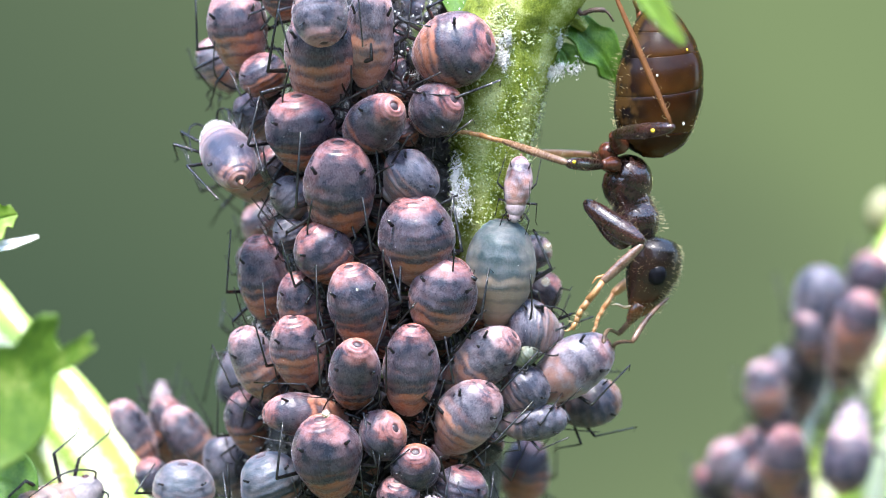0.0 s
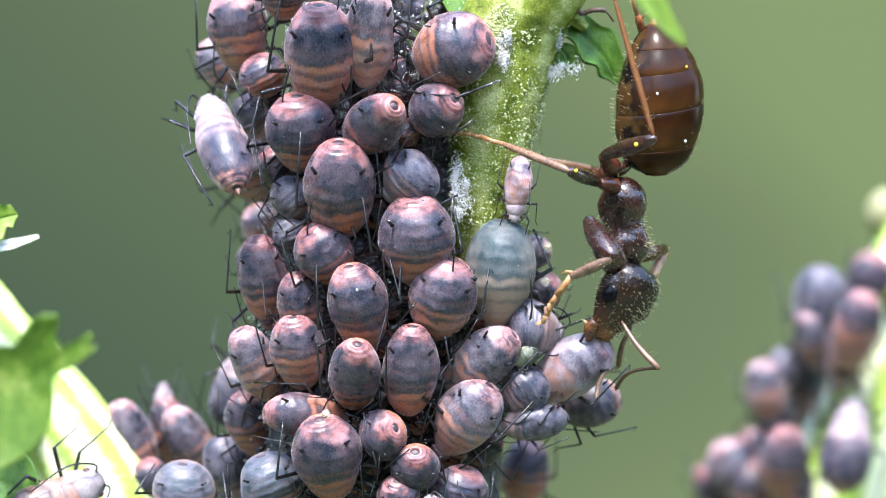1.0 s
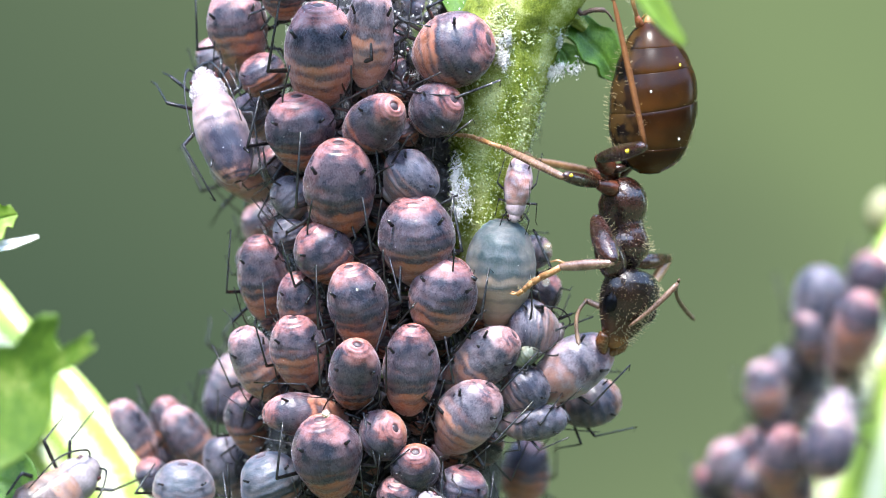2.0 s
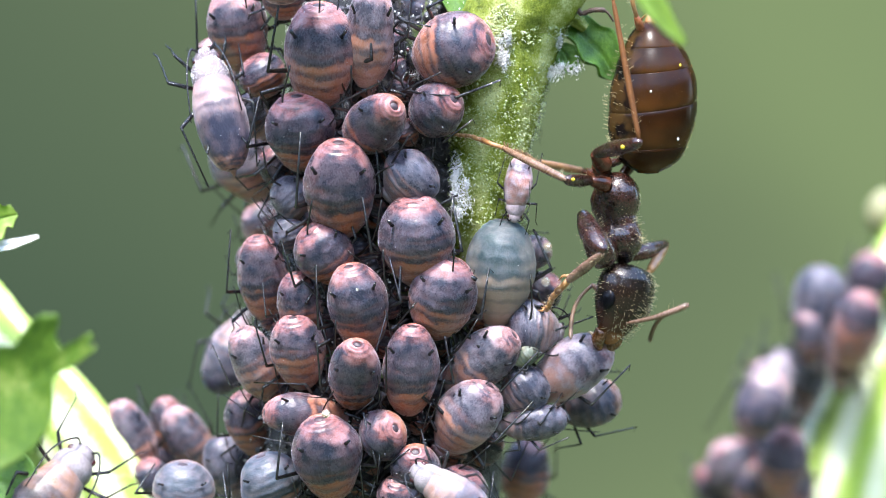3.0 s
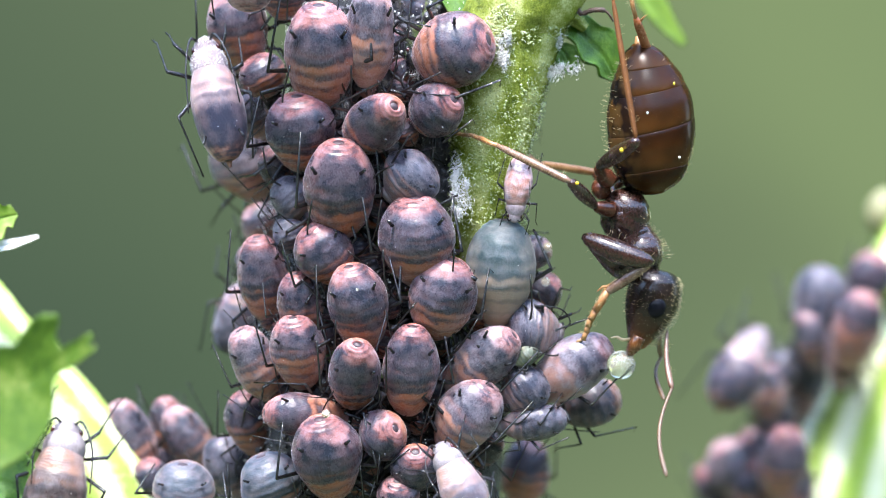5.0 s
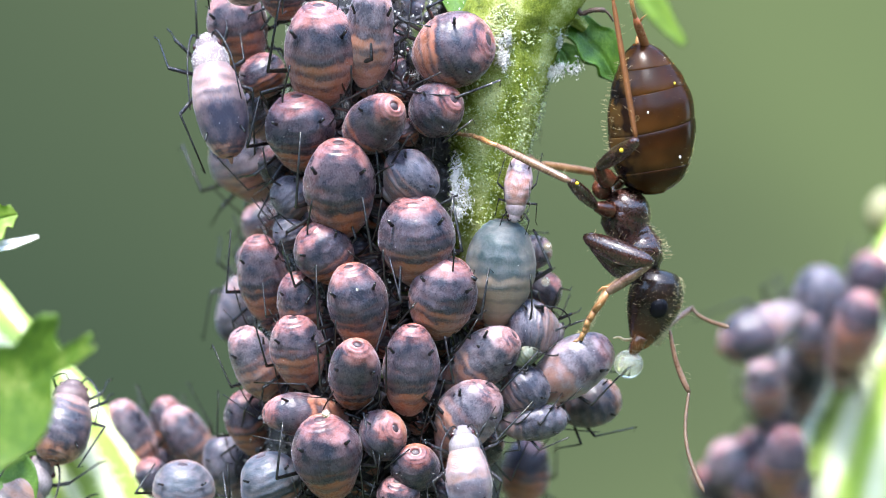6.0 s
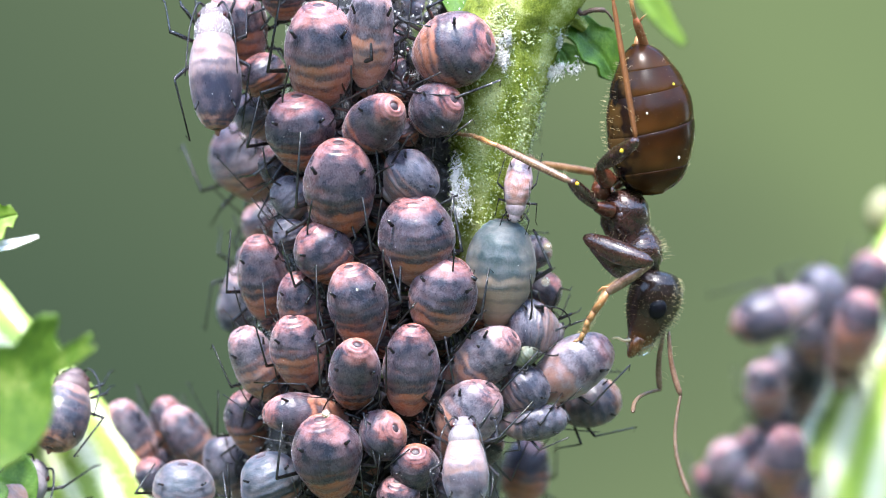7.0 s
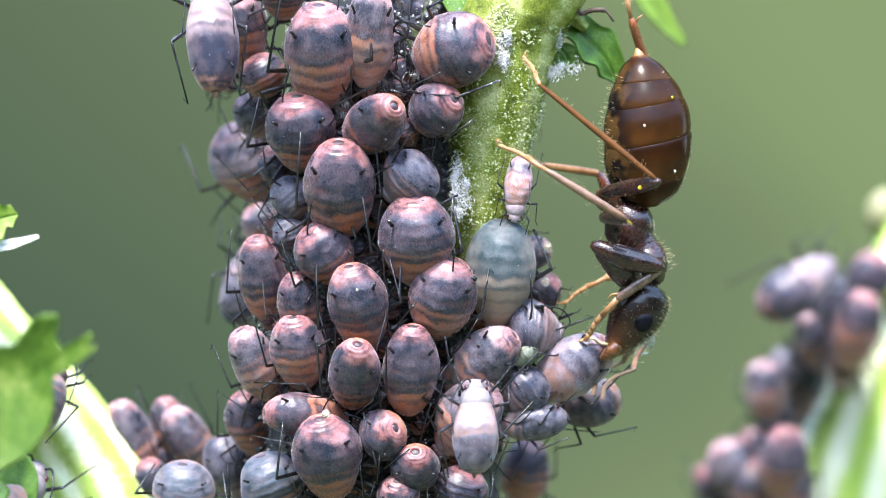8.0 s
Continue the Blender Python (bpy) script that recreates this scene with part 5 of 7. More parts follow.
ANT["hind_coxa"] = limb("hind_coxa", 0.44, (0.18, 0.17, 0.12, 0.08), RUSSET)
ANT["hind_femur"] = limb("hind_femur", 1.77, (0.08, 0.13, 0.15, 0.13, 0.085), UMBER, 10)
part("pollen_grain", ball(0.02, -0.13, 1.35, 0.04, u=8, v=6), POLLEN, ANT["hind_femur"])
ANT["hind_tibia"] = limb("hind_tibia", 2.74, (0.04, 0.055, 0.06, 0.05, 0.04), SEPIA, 20)
ANT["hind_tarsus"] = tarsus("hind_tarsus", 1.05, AMBER, 0.045)
ANT["far_mid_femur"] = limb("far_mid_femur", 1.12, (0.07, 0.12, 0.12, 0.08), RUSSET)
ANT["far_mid_tibia"] = limb("far_mid_tibia", 1.22, (0.065, 0.075, 0.07, 0.055), AMBER)
ANT["far_mid_tarsus"] = tarsus("far_mid_tarsus", 0.85, AMBER, 0.045)
ANT["far_hind_femur"] = limb("far_hind_femur", 1.77, (0.08, 0.13, 0.13, 0.085), RUSSET)
ANT["far_hind_tibia"] = limb("far_hind_tibia", 2.32, (0.065, 0.09, 0.10, 0.085, 0.075), CHESTNUT, 24)
part("spur", tube([(0.05, 0, 2.2), (0.13, -0.02, 2.28), (0.22, -0.02, 2.32)], [0.025, 0.018, 0.006], 6), AMBER, ANT["far_hind_tibia"])
ANT["far_hind_tarsus"] = tarsus("far_hind_tarsus", 1.05, AMBER, 0.045)


def funiculus(name, length, material):
    """The whip of an antenna: a chain of eleven beads, thicker to the tip."""
    pts, rr = [], []
    for k in range(45):
        f = k / 44
        pts.append((0.12 * length * math.sin(math.pi * f) * 0.8, 0, length * f))
        rr.append((0.030 + 0.014 * f) * (1 - 0.16 * (0.5 + 0.5 * math.cos(2 * math.pi * 11 * f)) ** 3) * (1 if k < 43 else 0.5))
    return part(name, tube(pts, rr, 9), material, ant)


for side in ("near", "far"):
    ANT[side + "_scape"] = limb("scape", 1.17, (0.030, 0.040, 0.048, 0.055, 0.05), SCAPE_HORN, 14, 0.05)
    ANT[side + "_funiculus"] = funiculus("funiculus", 1.85 if side == "near" else 1.6, FEELER)


# ---- what moves ----
def joint(*row):
    """A limb's pose in the ant's own space."""
    return HOME.inverted() @ bone(*row)


def speck(x, y, z):
    return Matrix.Translation((x * MM, y * MM, z * MM))


def motions():
    walk(ANT["mesosoma"], [
        (0, joint(3.101, 0.350, 1.535, 3.542, 0.350, 0.271, 5)),
        (0.5, joint(3.081, 0.350, 1.515, 3.542, 0.350, 0.251, 5)),
        (0.8, joint(3.071, 0.350, 1.194, 3.492, 0.350, -0.291, 15)),
        (1, joint(3.071, 0.350, 1.164, 3.372, 0.350, -0.291, 35)),
        (1.5, joint(2.970, 0.350, 1.094, 3.221, 0.350, -0.462, 40)),
        (1.7, joint(3.091, 0.350, 1.114, 3.372, 0.350, -0.452, 40)),
        (2.8, joint(3.000, 0.350, 1.274, 3.271, 0.350, -0.251, 35)),
        (3, joint(2.950, 0.350, 1.254, 3.251, 0.350, -0.291, 30)),
        (3.5, joint(2.950, 0.350, 1.164, 3.342, 0.350, -0.291, 20)),
        (4, joint(3.021, 0.350, 0.893, 3.723, 0.350, -0.411, 0)),
        (4.5, joint(3.000, 0.350, 0.913, 3.673, 0.350, -0.331, 0)),
        (5.8, joint(3.021, 0.350, 0.913, 3.693, 0.350, -0.341, 0)),
        (6, joint(3.018, 0.350, 0.911, 3.691, 0.350, -0.342, 0)),
        (6.5, joint(3.012, 0.350, 0.905, 3.685, 0.350, -0.345, 0)),
        (7, joint(3.006, 0.350, 0.899, 3.679, 0.350, -0.348, 0)),
        (7.5, joint(3.000, 0.350, 0.893, 3.673, 0.350, -0.351, 0)),
        (7.65, joint(3.000, 0.350, 0.843, 3.688, 0.350, -0.391, -2.5)),
        (7.8, joint(3.000, 0.350, 0.793, 3.703, 0.350, -0.432, -5)),
        (8, joint(3.071, 0.350, 0.712, 3.773, 0.350, -0.512, -10)),
    ])
    walk(ANT["gaster"], [
        (0, joint(3.727, 0.350, 1.611, 3.819, 0.350, 4.219, 0)),
        (0.5, joint(3.707, 0.350, 1.601, 3.798, 0.350, 4.209, 0)),
        (0.8, joint(3.733, 0.350, 1.309, 3.733, 0.350, 3.919, 0)),
        (1, joint(3.783, 0.350, 1.289, 3.783, 0.350, 3.899, 0)),
        (1.5, joint(3.683, 0.350, 1.179, 3.683, 0.350, 3.789, 0)),
        (1.7, joint(3.663, 0.350, 1.249, 3.663, 0.350, 3.859, 0)),
        (2.8, joint(3.670, 0.350, 1.370, 3.716, 0.350, 3.979, 0)),
        (3, joint(3.640, 0.350, 1.329, 3.685, 0.350, 3.939, 0)),
        (3.5, joint(3.547, 0.350, 1.350, 3.638, 0.350, 3.958, 0)),
        (4, joint(3.747, 0.350, 0.973, 3.519, 0.350, 3.573, 0)),
        (4.5, joint(3.727, 0.350, 0.953, 3.499, 0.350, 3.553, 0)),
        (5.8, joint(3.747, 0.350, 0.963, 3.519, 0.350, 3.563, 0)),
        (6, joint(3.743, 0.350, 0.961, 3.516, 0.350, 3.561, 0)),
        (6.5, joint(3.734, 0.350, 0.955, 3.507, 0.350, 3.555, 0)),
        (7, joint(3.726, 0.350, 0.949, 3.498, 0.350, 3.549, 0)),
        (7.5, joint(3.717, 0.350, 0.943, 3.489, 0.350, 3.543, 0)),
        (7.65, joint(3.675, 0.350, 0.867, 3.470, 0.350, 3.469, 0)),
        (7.8, joint(3.634, 0.350, 0.791, 3.452, 0.350, 3.394, 0)),
        (8, joint(3.631, 0.350, 0.729, 3.494, 0.350, 3.335, 0)),
    ])
    walk(ANT["head"], [
        (0, joint(3.830, 0.250, 0.231, 3.537, 0.200, -1.343, 0)),
        (0.5, joint(3.789, 0.250, 0.211, 3.487, 0.200, -1.393, 0)),
        (0.8, joint(3.689, 0.250, -0.271, 3.066, 0.200, -1.713, 20)),
        (1, joint(3.519, 0.250, -0.291, 2.786, 0.200, -1.673, 45)),
        (1.5, joint(3.248, 0.250, -0.471, 2.826, 0.200, -1.844, 50)),
        (1.7, joint(3.419, 0.250, -0.431, 3.046, 0.200, -1.814, 50)),
        (2.8, joint(3.388, 0.250, -0.190, 3.086, 0.200, -1.643, 48)),
        (3, joint(3.338, 0.250, -0.271, 3.006, 0.200, -1.693, 45)),
        (3.5, joint(3.449, 0.250, -0.221, 3.006, 0.200, -1.713, 25)),
        (4, joint(3.870, 0.250, -0.451, 3.407, 0.200, -1.994, -5)),
        (4.5, joint(3.799, 0.250, -0.351, 3.467, 0.200, -1.954, 0)),
        (5.8, joint(3.850, 0.250, -0.341, 3.567, 0.200, -1.954, 0)),
        (6, joint(3.847, 0.250, -0.344, 3.562, 0.200, -1.956, 0)),
        (6.5, joint(3.841, 0.250, -0.353, 3.551, 0.200, -1.962, 0)),
        (7, joint(3.835, 0.250, -0.362, 3.539, 0.200, -1.968, 0)),
        (7.5, joint(3.830, 0.250, -0.371, 3.527, 0.200, -1.974, 0)),
        (7.65, joint(3.799, 0.250, -0.431, 3.407, 0.200, -2.009, -2.5)),
        (7.8, joint(3.769, 0.250, -0.491, 3.287, 0.200, -2.044, -5)),
        (8, joint(3.689, 0.250, -0.591, 3.046, 0.200, -1.994, -10)),
    ])
    walk(ANT["near_scape"], [
        (0, joint(3.993, 0.057, -0.862, 3.343, -0.498, -1.632, 0)),
        (0.3, joint(3.967, 0.058, -0.874, 3.533, 0.057, -1.940, -4.2)),
        (0.5, joint(3.950, 0.058, -0.883, 3.292, 0.057, -1.826, -3.8)),
        (0.65, joint(3.749, -0.003, -1.123, 3.743, -0.455, -2.180, -10)),
        (0.8, joint(3.537, -0.057, -1.339, 3.248, -0.973, -1.971, 5)),
        (1, joint(3.158, -0.151, -1.274, 3.796, -0.639, -2.097, -34)),
        (1.25, joint(3.098, -0.158, -1.386, 3.725, -0.924, -1.972, -35.2)),
        (1.4, joint(3.066, -0.162, -1.451, 4.041, -0.466, -1.981, -38.1)),
        (1.5, joint(3.047, -0.165, -1.494, 3.862, -0.972, -1.575, -45)),
        (1.7, joint(3.254, -0.165, -1.460, 4.192, -0.166, -0.795, -56.2)),
        (2.8, joint(3.297, -0.160, -1.230, 4.078, -0.161, -0.386, -50.6)),
        (3, joint(3.240, -0.153, -1.312, 4.325, -0.354, -0.986, -43.1)),
        (3.2, joint(3.307, -0.129, -1.303, 4.070, -0.972, -1.476, -25.1)),
        (3.5, joint(3.401, -0.081, -1.291, 3.797, -1.111, -1.612, -2.9)),
        (3.8, joint(3.726, 0.014, -1.455, 3.821, -1.010, -1.970, 30.3)),
        (4, joint(3.926, 0.089, -1.560, 3.978, -1.036, -1.791, 25.3)),
        (4.2, joint(3.932, 0.077, -1.515, 3.945, -0.868, -2.171, 32.6)),
        (4.4, joint(3.938, 0.064, -1.470, 3.941, -0.490, -2.478, 29.9)),
        (4.5, joint(3.940, 0.058, -1.447, 3.823, -0.435, -2.479, 29.6)),
        (5.1, joint(3.979, 0.058, -1.440, 4.087, -0.498, -2.441, 21.5)),
        (5.5, joint(4.005, 0.058, -1.435, 4.266, -0.482, -2.417, 15.6)),
        (5.8, joint(4.024, 0.058, -1.432, 4.401, -0.436, -2.399, 11.4)),
        (6, joint(4.020, 0.058, -1.436, 4.357, 0.057, -2.535, 11.1)),
        (6.2, joint(4.016, 0.058, -1.440, 4.410, -0.215, -2.485, 9.6)),
        (6.5, joint(4.010, 0.058, -1.445, 4.290, 0.057, -2.561, 9.4)),
        (6.8, joint(4.004, 0.058, -1.451, 4.409, -0.244, -2.484, 7.6)),
        (7, joint(4.000, 0.058, -1.455, 4.210, 0.057, -2.585, 8.1)),
        (7.2, joint(3.996, 0.058, -1.458, 4.305, 0.057, -2.566, 7.3)),
        (7.5, joint(3.990, 0.058, -1.464, 4.620, 0.057, -2.426, 6.6)),
        (7.65, joint(3.903, 0.074, -1.534, 4.145, 0.073, -2.658, 5.9)),
        (7.8, joint(3.815, 0.090, -1.600, 3.348, -0.359, -2.551, 12.6)),
        (8, joint(3.601, 0.121, -1.702, 3.349, -0.920, -2.120, 14.6)),
    ])
    walk(ANT["near_funiculus"], [
        (0, joint(3.343, -0.498, -1.632, 3.049, 1.294, -1.985, 0)),
        (0.3, joint(3.533, 0.057, -1.940, 3.370, 1.801, -2.535, 21.1)),
        (0.5, joint(3.292, 0.057, -1.826, 2.994, 1.825, -2.281, 3.6)),
        (0.65, joint(3.743, -0.455, -2.180, 4.006, 1.170, -3.025, 45.8)),
        (0.8, joint(3.248, -0.973, -1.971, 2.860, 0.720, -2.609, 1.5)),
        (1, joint(3.796, -0.639, -2.097, 3.091, 1.019, -2.515, -21.5)),
        (1.25, joint(3.725, -0.924, -1.972, 3.078, 0.595, -2.807, -2.6)),
        (1.4, joint(4.041, -0.466, -1.981, 3.590, 0.835, -3.217, 9.9)),
        (1.5, joint(3.862, -0.972, -1.575, 3.247, 0.222, -2.846, 5.4)),
        (1.7, joint(4.192, -0.166, -0.795, 4.547, 1.502, -1.512, 43.8)),
        (2.8, joint(4.078, -0.161, -0.386, 4.121, 1.496, -1.208, 20.5)),
        (3, joint(4.325, -0.354, -0.986, 3.706, 1.254, -1.661, -18.2)),
        (3.2, joint(4.070, -0.972, -1.476, 3.478, 0.515, -2.402, -8.8)),
        (3.5, joint(3.797, -1.111, -1.612, 2.830, -0.362, -2.999, -9.3)),
        (3.8, joint(3.821, -1.010, -1.970, 3.174, 0.451, -2.903, -8.3)),
        (4, joint(3.978, -1.036, -1.791, 3.463, 0.671, -2.285, -16.5)),
        (4.2, joint(3.945, -0.868, -2.171, 4.152, 0.766, -3.013, 34.8)),
        (4.4, joint(3.941, -0.490, -2.478, 3.998, 0.961, -3.625, 23.1)),
        (4.5, joint(3.823, -0.435, -2.479, 3.442, 0.950, -3.644, 6.2)),
        (5.1, joint(4.087, -0.498, -2.441, 4.065, -1.676, -3.867, 7.3)),
        (5.5, joint(4.266, -0.482, -2.417, 4.563, -1.192, -4.099, 1.4)),
        (5.8, joint(4.401, -0.436, -2.399, 4.924, -0.437, -4.174, 0.1)),
        (6, joint(4.357, 0.057, -2.535, 4.598, -0.479, -4.289, 1.3)),
        (6.2, joint(4.410, -0.215, -2.485, 4.714, -0.962, -4.150, 0.4)),
        (6.5, joint(4.290, 0.057, -2.561, 4.612, 0.056, -4.382, 0.4)),
        (6.8, joint(4.409, -0.244, -2.484, 4.998, -1.219, -3.941, -2.7)),
        (7, joint(4.210, 0.057, -2.585, 4.363, -0.395, -4.373, 3.7)),
        (7.2, joint(4.305, 0.057, -2.566, 3.805, -1.435, -3.538, 20.8)),
        (7.5, joint(4.620, 0.057, -2.426, 5.201, -1.488, -3.261, -28.7)),
        (7.65, joint(4.145, 0.073, -2.658, 3.899, -1.538, -3.535, 13.7)),
        (7.8, joint(3.348, -0.359, -2.551, 2.559, -1.936, -3.109, 42.9)),
        (8, joint(3.349, -0.920, -2.120, 2.747, -2.602, -2.601, 36)),
    ])
    walk(ANT["far_scape"], [
        (0, joint(3.932, 0.417, -0.862, 3.139, 0.923, -1.524, 0)),
        (0.3, joint(3.906, 0.417, -0.874, 3.295, 1.060, -1.607, 4.7)),
        (0.5, joint(3.889, 0.418, -0.882, 3.093, 1.087, -1.375, -5.3)),
        (0.65, joint(3.749, 0.362, -1.135, 3.401, 1.224, -1.812, 14.3)),
        (0.8, joint(3.594, 0.302, -1.376, 3.405, 1.348, -1.814, 15.9)),
        (1, joint(3.341, 0.146, -1.382, 3.141, 1.012, -2.111, 20.4)),
        (1.25, joint(3.302, 0.129, -1.481, 2.993, 1.101, -2.012, 7.5)),
        (1.4, joint(3.282, 0.119, -1.537, 3.195, 1.110, -2.113, 23.4)),
        (1.5, joint(3.271, 0.112, -1.573, 3.042, 1.072, -2.163, 11.5)),
        (1.7, joint(3.481, 0.112, -1.531, 2.580, 0.789, -1.300, -49.3)),
        (2.8, joint(3.517, 0.126, -1.286, 2.553, 0.127, -0.660, -49.9)),
        (3, joint(3.444, 0.143, -1.371, 2.655, 0.556, -0.644, -46.5)),
        (3.2, joint(3.467, 0.194, -1.356, 2.791, 1.111, -1.203, -24.8)),
        (3.5, joint(3.492, 0.271, -1.330, 3.040, 0.984, -2.111, 27.9)),
        (3.8, joint(3.708, 0.379, -1.462, 3.090, 0.994, -2.212, 20.2)),
        (4, joint(3.836, 0.443, -1.544, 3.195, 0.444, -2.499, 19.7)),
        (4.2, joint(3.853, 0.433, -1.506, 3.385, 0.746, -2.509, 18.8)),
        (4.4, joint(3.871, 0.423, -1.466, 3.485, 0.720, -2.508, 18.1)),
        (4.5, joint(3.879, 0.418, -1.445, 3.587, 0.745, -2.509, 17.5)),
        (5.1, joint(3.918, 0.418, -1.440, 3.998, 1.520, -1.759, 37.2)),
        (5.5, joint(3.944, 0.418, -1.435, 4.254, 1.509, -1.247, 127.5)),
        (5.8, joint(3.963, 0.418, -1.432, 4.437, 1.296, -0.861, 130.1)),
        (6, joint(3.959, 0.418, -1.436, 4.481, 1.369, -1.054, 106.9)),
        (6.2, joint(3.955, 0.418, -1.440, 4.117, 1.399, -2.018, 5.3)),
        (6.5, joint(3.949, 0.418, -1.445, 3.842, 0.837, -2.511, -8.3)),
        (6.8, joint(3.943, 0.418, -1.451, 3.994, 0.860, -2.511, -4.6)),
        (7, joint(3.939, 0.418, -1.455, 3.873, 0.866, -2.512, -6.4)),
        (7.2, joint(3.935, 0.418, -1.458, 3.901, 1.055, -2.415, -5.1)),
        (7.5, joint(3.929, 0.418, -1.464, 4.441, 1.390, -1.125, 94.1)),
        (7.65, joint(3.827, 0.431, -1.526, 3.914, 1.412, -2.120, -11)),
        (7.8, joint(3.724, 0.443, -1.584, 3.187, 0.859, -2.511, -33.8)),
        (8, joint(3.485, 0.465, -1.661, 3.259, 1.534, -2.021, -31.9)),
    ])
    walk(ANT["far_funiculus"], [
        (0, joint(3.139, 0.923, -1.524, 2.822, -0.640, -1.649, 0)),
        (0.3, joint(3.295, 1.060, -1.607, 2.897, -0.444, -1.981, -18.8)),
        (0.5, joint(3.093, 1.087, -1.375, 2.767, -0.477, -1.284, 34.4)),
        (0.65, joint(3.401, 1.224, -1.812, 3.103, -0.240, -2.384, -37)),
        (0.8, joint(3.405, 1.348, -1.814, 3.055, -0.168, -2.186, -20.1)),
        (1, joint(3.141, 1.012, -2.111, 2.698, -0.436, -2.629, -20.3)),
        (1.25, joint(2.993, 1.101, -2.012, 2.552, -0.327, -2.582, -20.6)),
        (1.4, joint(3.195, 1.110, -2.113, 2.752, -0.274, -2.782, -21.9)),
        (1.5, joint(3.042, 1.072, -2.163, 2.753, -0.271, -2.982, -30.5)),
        (1.7, joint(2.580, 0.789, -1.300, 2.345, -0.641, -1.977, -27.7)),
        (2.8, joint(2.553, 0.127, -0.660, 2.573, -1.024, -1.772, -40)),
        (3, joint(2.655, 0.556, -0.644, 2.245, -0.676, -1.579, -19.3)),
        (3.2, joint(2.791, 1.111, -1.203, 2.355, -0.215, -1.986, -13.4)),
        (3.5, joint(3.040, 0.984, -2.111, 2.748, -0.441, -2.778, -16.3)),
        (3.8, joint(3.090, 0.994, -2.212, 2.849, -0.390, -2.978, -19.6)),
        (4, joint(3.195, 0.444, -2.499, 2.931, -0.981, -3.179, -14.6)),
        (4.2, joint(3.385, 0.746, -2.509, 3.041, -0.619, -3.270, -10.8)),
        (4.4, joint(3.485, 0.720, -2.508, 3.142, -0.583, -3.370, -11.6)),
        (4.5, joint(3.587, 0.745, -2.509, 3.195, -0.470, -3.474, -10.2)),
        (5.1, joint(3.998, 1.520, -1.759, 4.067, 0.080, -2.453, -30.4)),
        (5.5, joint(4.254, 1.509, -1.247, 4.635, 0.042, -1.760, -52.8)),
        (5.8, joint(4.437, 1.296, -0.861, 5.053, -0.131, -1.238, -65.4)),
        (6, joint(4.481, 1.369, -1.054, 5.056, -0.086, -1.389, -59.9)),
        (6.2, joint(4.117, 1.399, -2.018, 4.160, -0.002, -2.790, -7.6)),
        (6.5, joint(3.842, 0.837, -2.511, 3.202, -0.262, -3.481, 19.8)),
        (6.8, joint(3.994, 0.860, -2.511, 3.640, -0.554, -3.172, 14.1)),
        (7, joint(3.873, 0.866, -2.512, 3.340, -0.598, -2.873, 35.2)),
        (7.2, joint(3.901, 1.055, -2.415, 3.546, -0.400, -2.978, 12.2)),
        (7.5, joint(4.441, 1.390, -1.125, 4.980, 0.002, -1.710, -50.8)),
        (7.65, joint(3.914, 1.412, -2.120, 3.659, -0.019, -2.789, 5.8)),
        (7.8, joint(3.187, 0.859, -2.511, 2.743, -0.608, -2.972, 24.1)),
        (8, joint(3.259, 1.534, -2.021, 2.664, 0.164, -2.594, 23.4)),
    ])
    walk(ANT["front_coxa"], [
        (0, joint(3.312, 0.050, 0.130, 2.499, -0.450, 0.836, 0)),
        (0.5, joint(3.282, 0.050, 0.110, 2.469, -0.450, 0.836, 0.3)),
        (0.8, joint(3.242, 0.050, -0.270, 2.449, -0.450, 0.488, 1)),
        (1, joint(3.112, 0.050, -0.350, 2.548, -0.450, 0.548, 6.3)),
        (1.5, joint(2.911, 0.050, -0.470, 2.499, -0.450, 0.508, 9.2)),
        (1.7, joint(3.062, 0.050, -0.470, 2.698, -0.450, 0.528, 9.4)),
        (2.8, joint(2.961, 0.050, -0.270, 2.548, -0.450, 0.667, 7)),
        (3, joint(2.911, 0.050, -0.270, 2.449, -0.450, 0.647, 5.1)),
        (3.5, joint(3.042, 0.050, -0.270, 2.409, -0.450, 0.607, 1.1)),
        (4, joint(3.362, 0.050, -0.390, 2.668, -0.450, 0.259, -3.4)),
        (4.5, joint(3.342, 0.050, -0.390, 2.449, -0.450, 0.229, -6.4)),
        (5.8, joint(3.342, 0.050, -0.390, 2.489, -0.450, 0.229, -5.3)),
        (6, joint(3.342, 0.050, -0.390, 2.489, -0.450, 0.227, -4.8)),
        (6.5, joint(3.342, 0.050, -0.390, 2.489, -0.450, 0.221, -4.4)),
        (7, joint(3.342, 0.050, -0.390, 2.489, -0.450, 0.215, -4.1)),
        (7.5, joint(3.342, 0.050, -0.390, 2.489, -0.450, 0.209, -3.8)),
        (7.65, joint(3.352, 0.050, -0.430, 2.499, -0.450, 0.159, -3.6)),
        (7.8, joint(3.362, 0.050, -0.470, 2.509, -0.450, 0.110, -3.4)),
        (8, joint(3.422, 0.050, -0.570, 2.608, -0.450, 0.090, -1.2)),
    ])
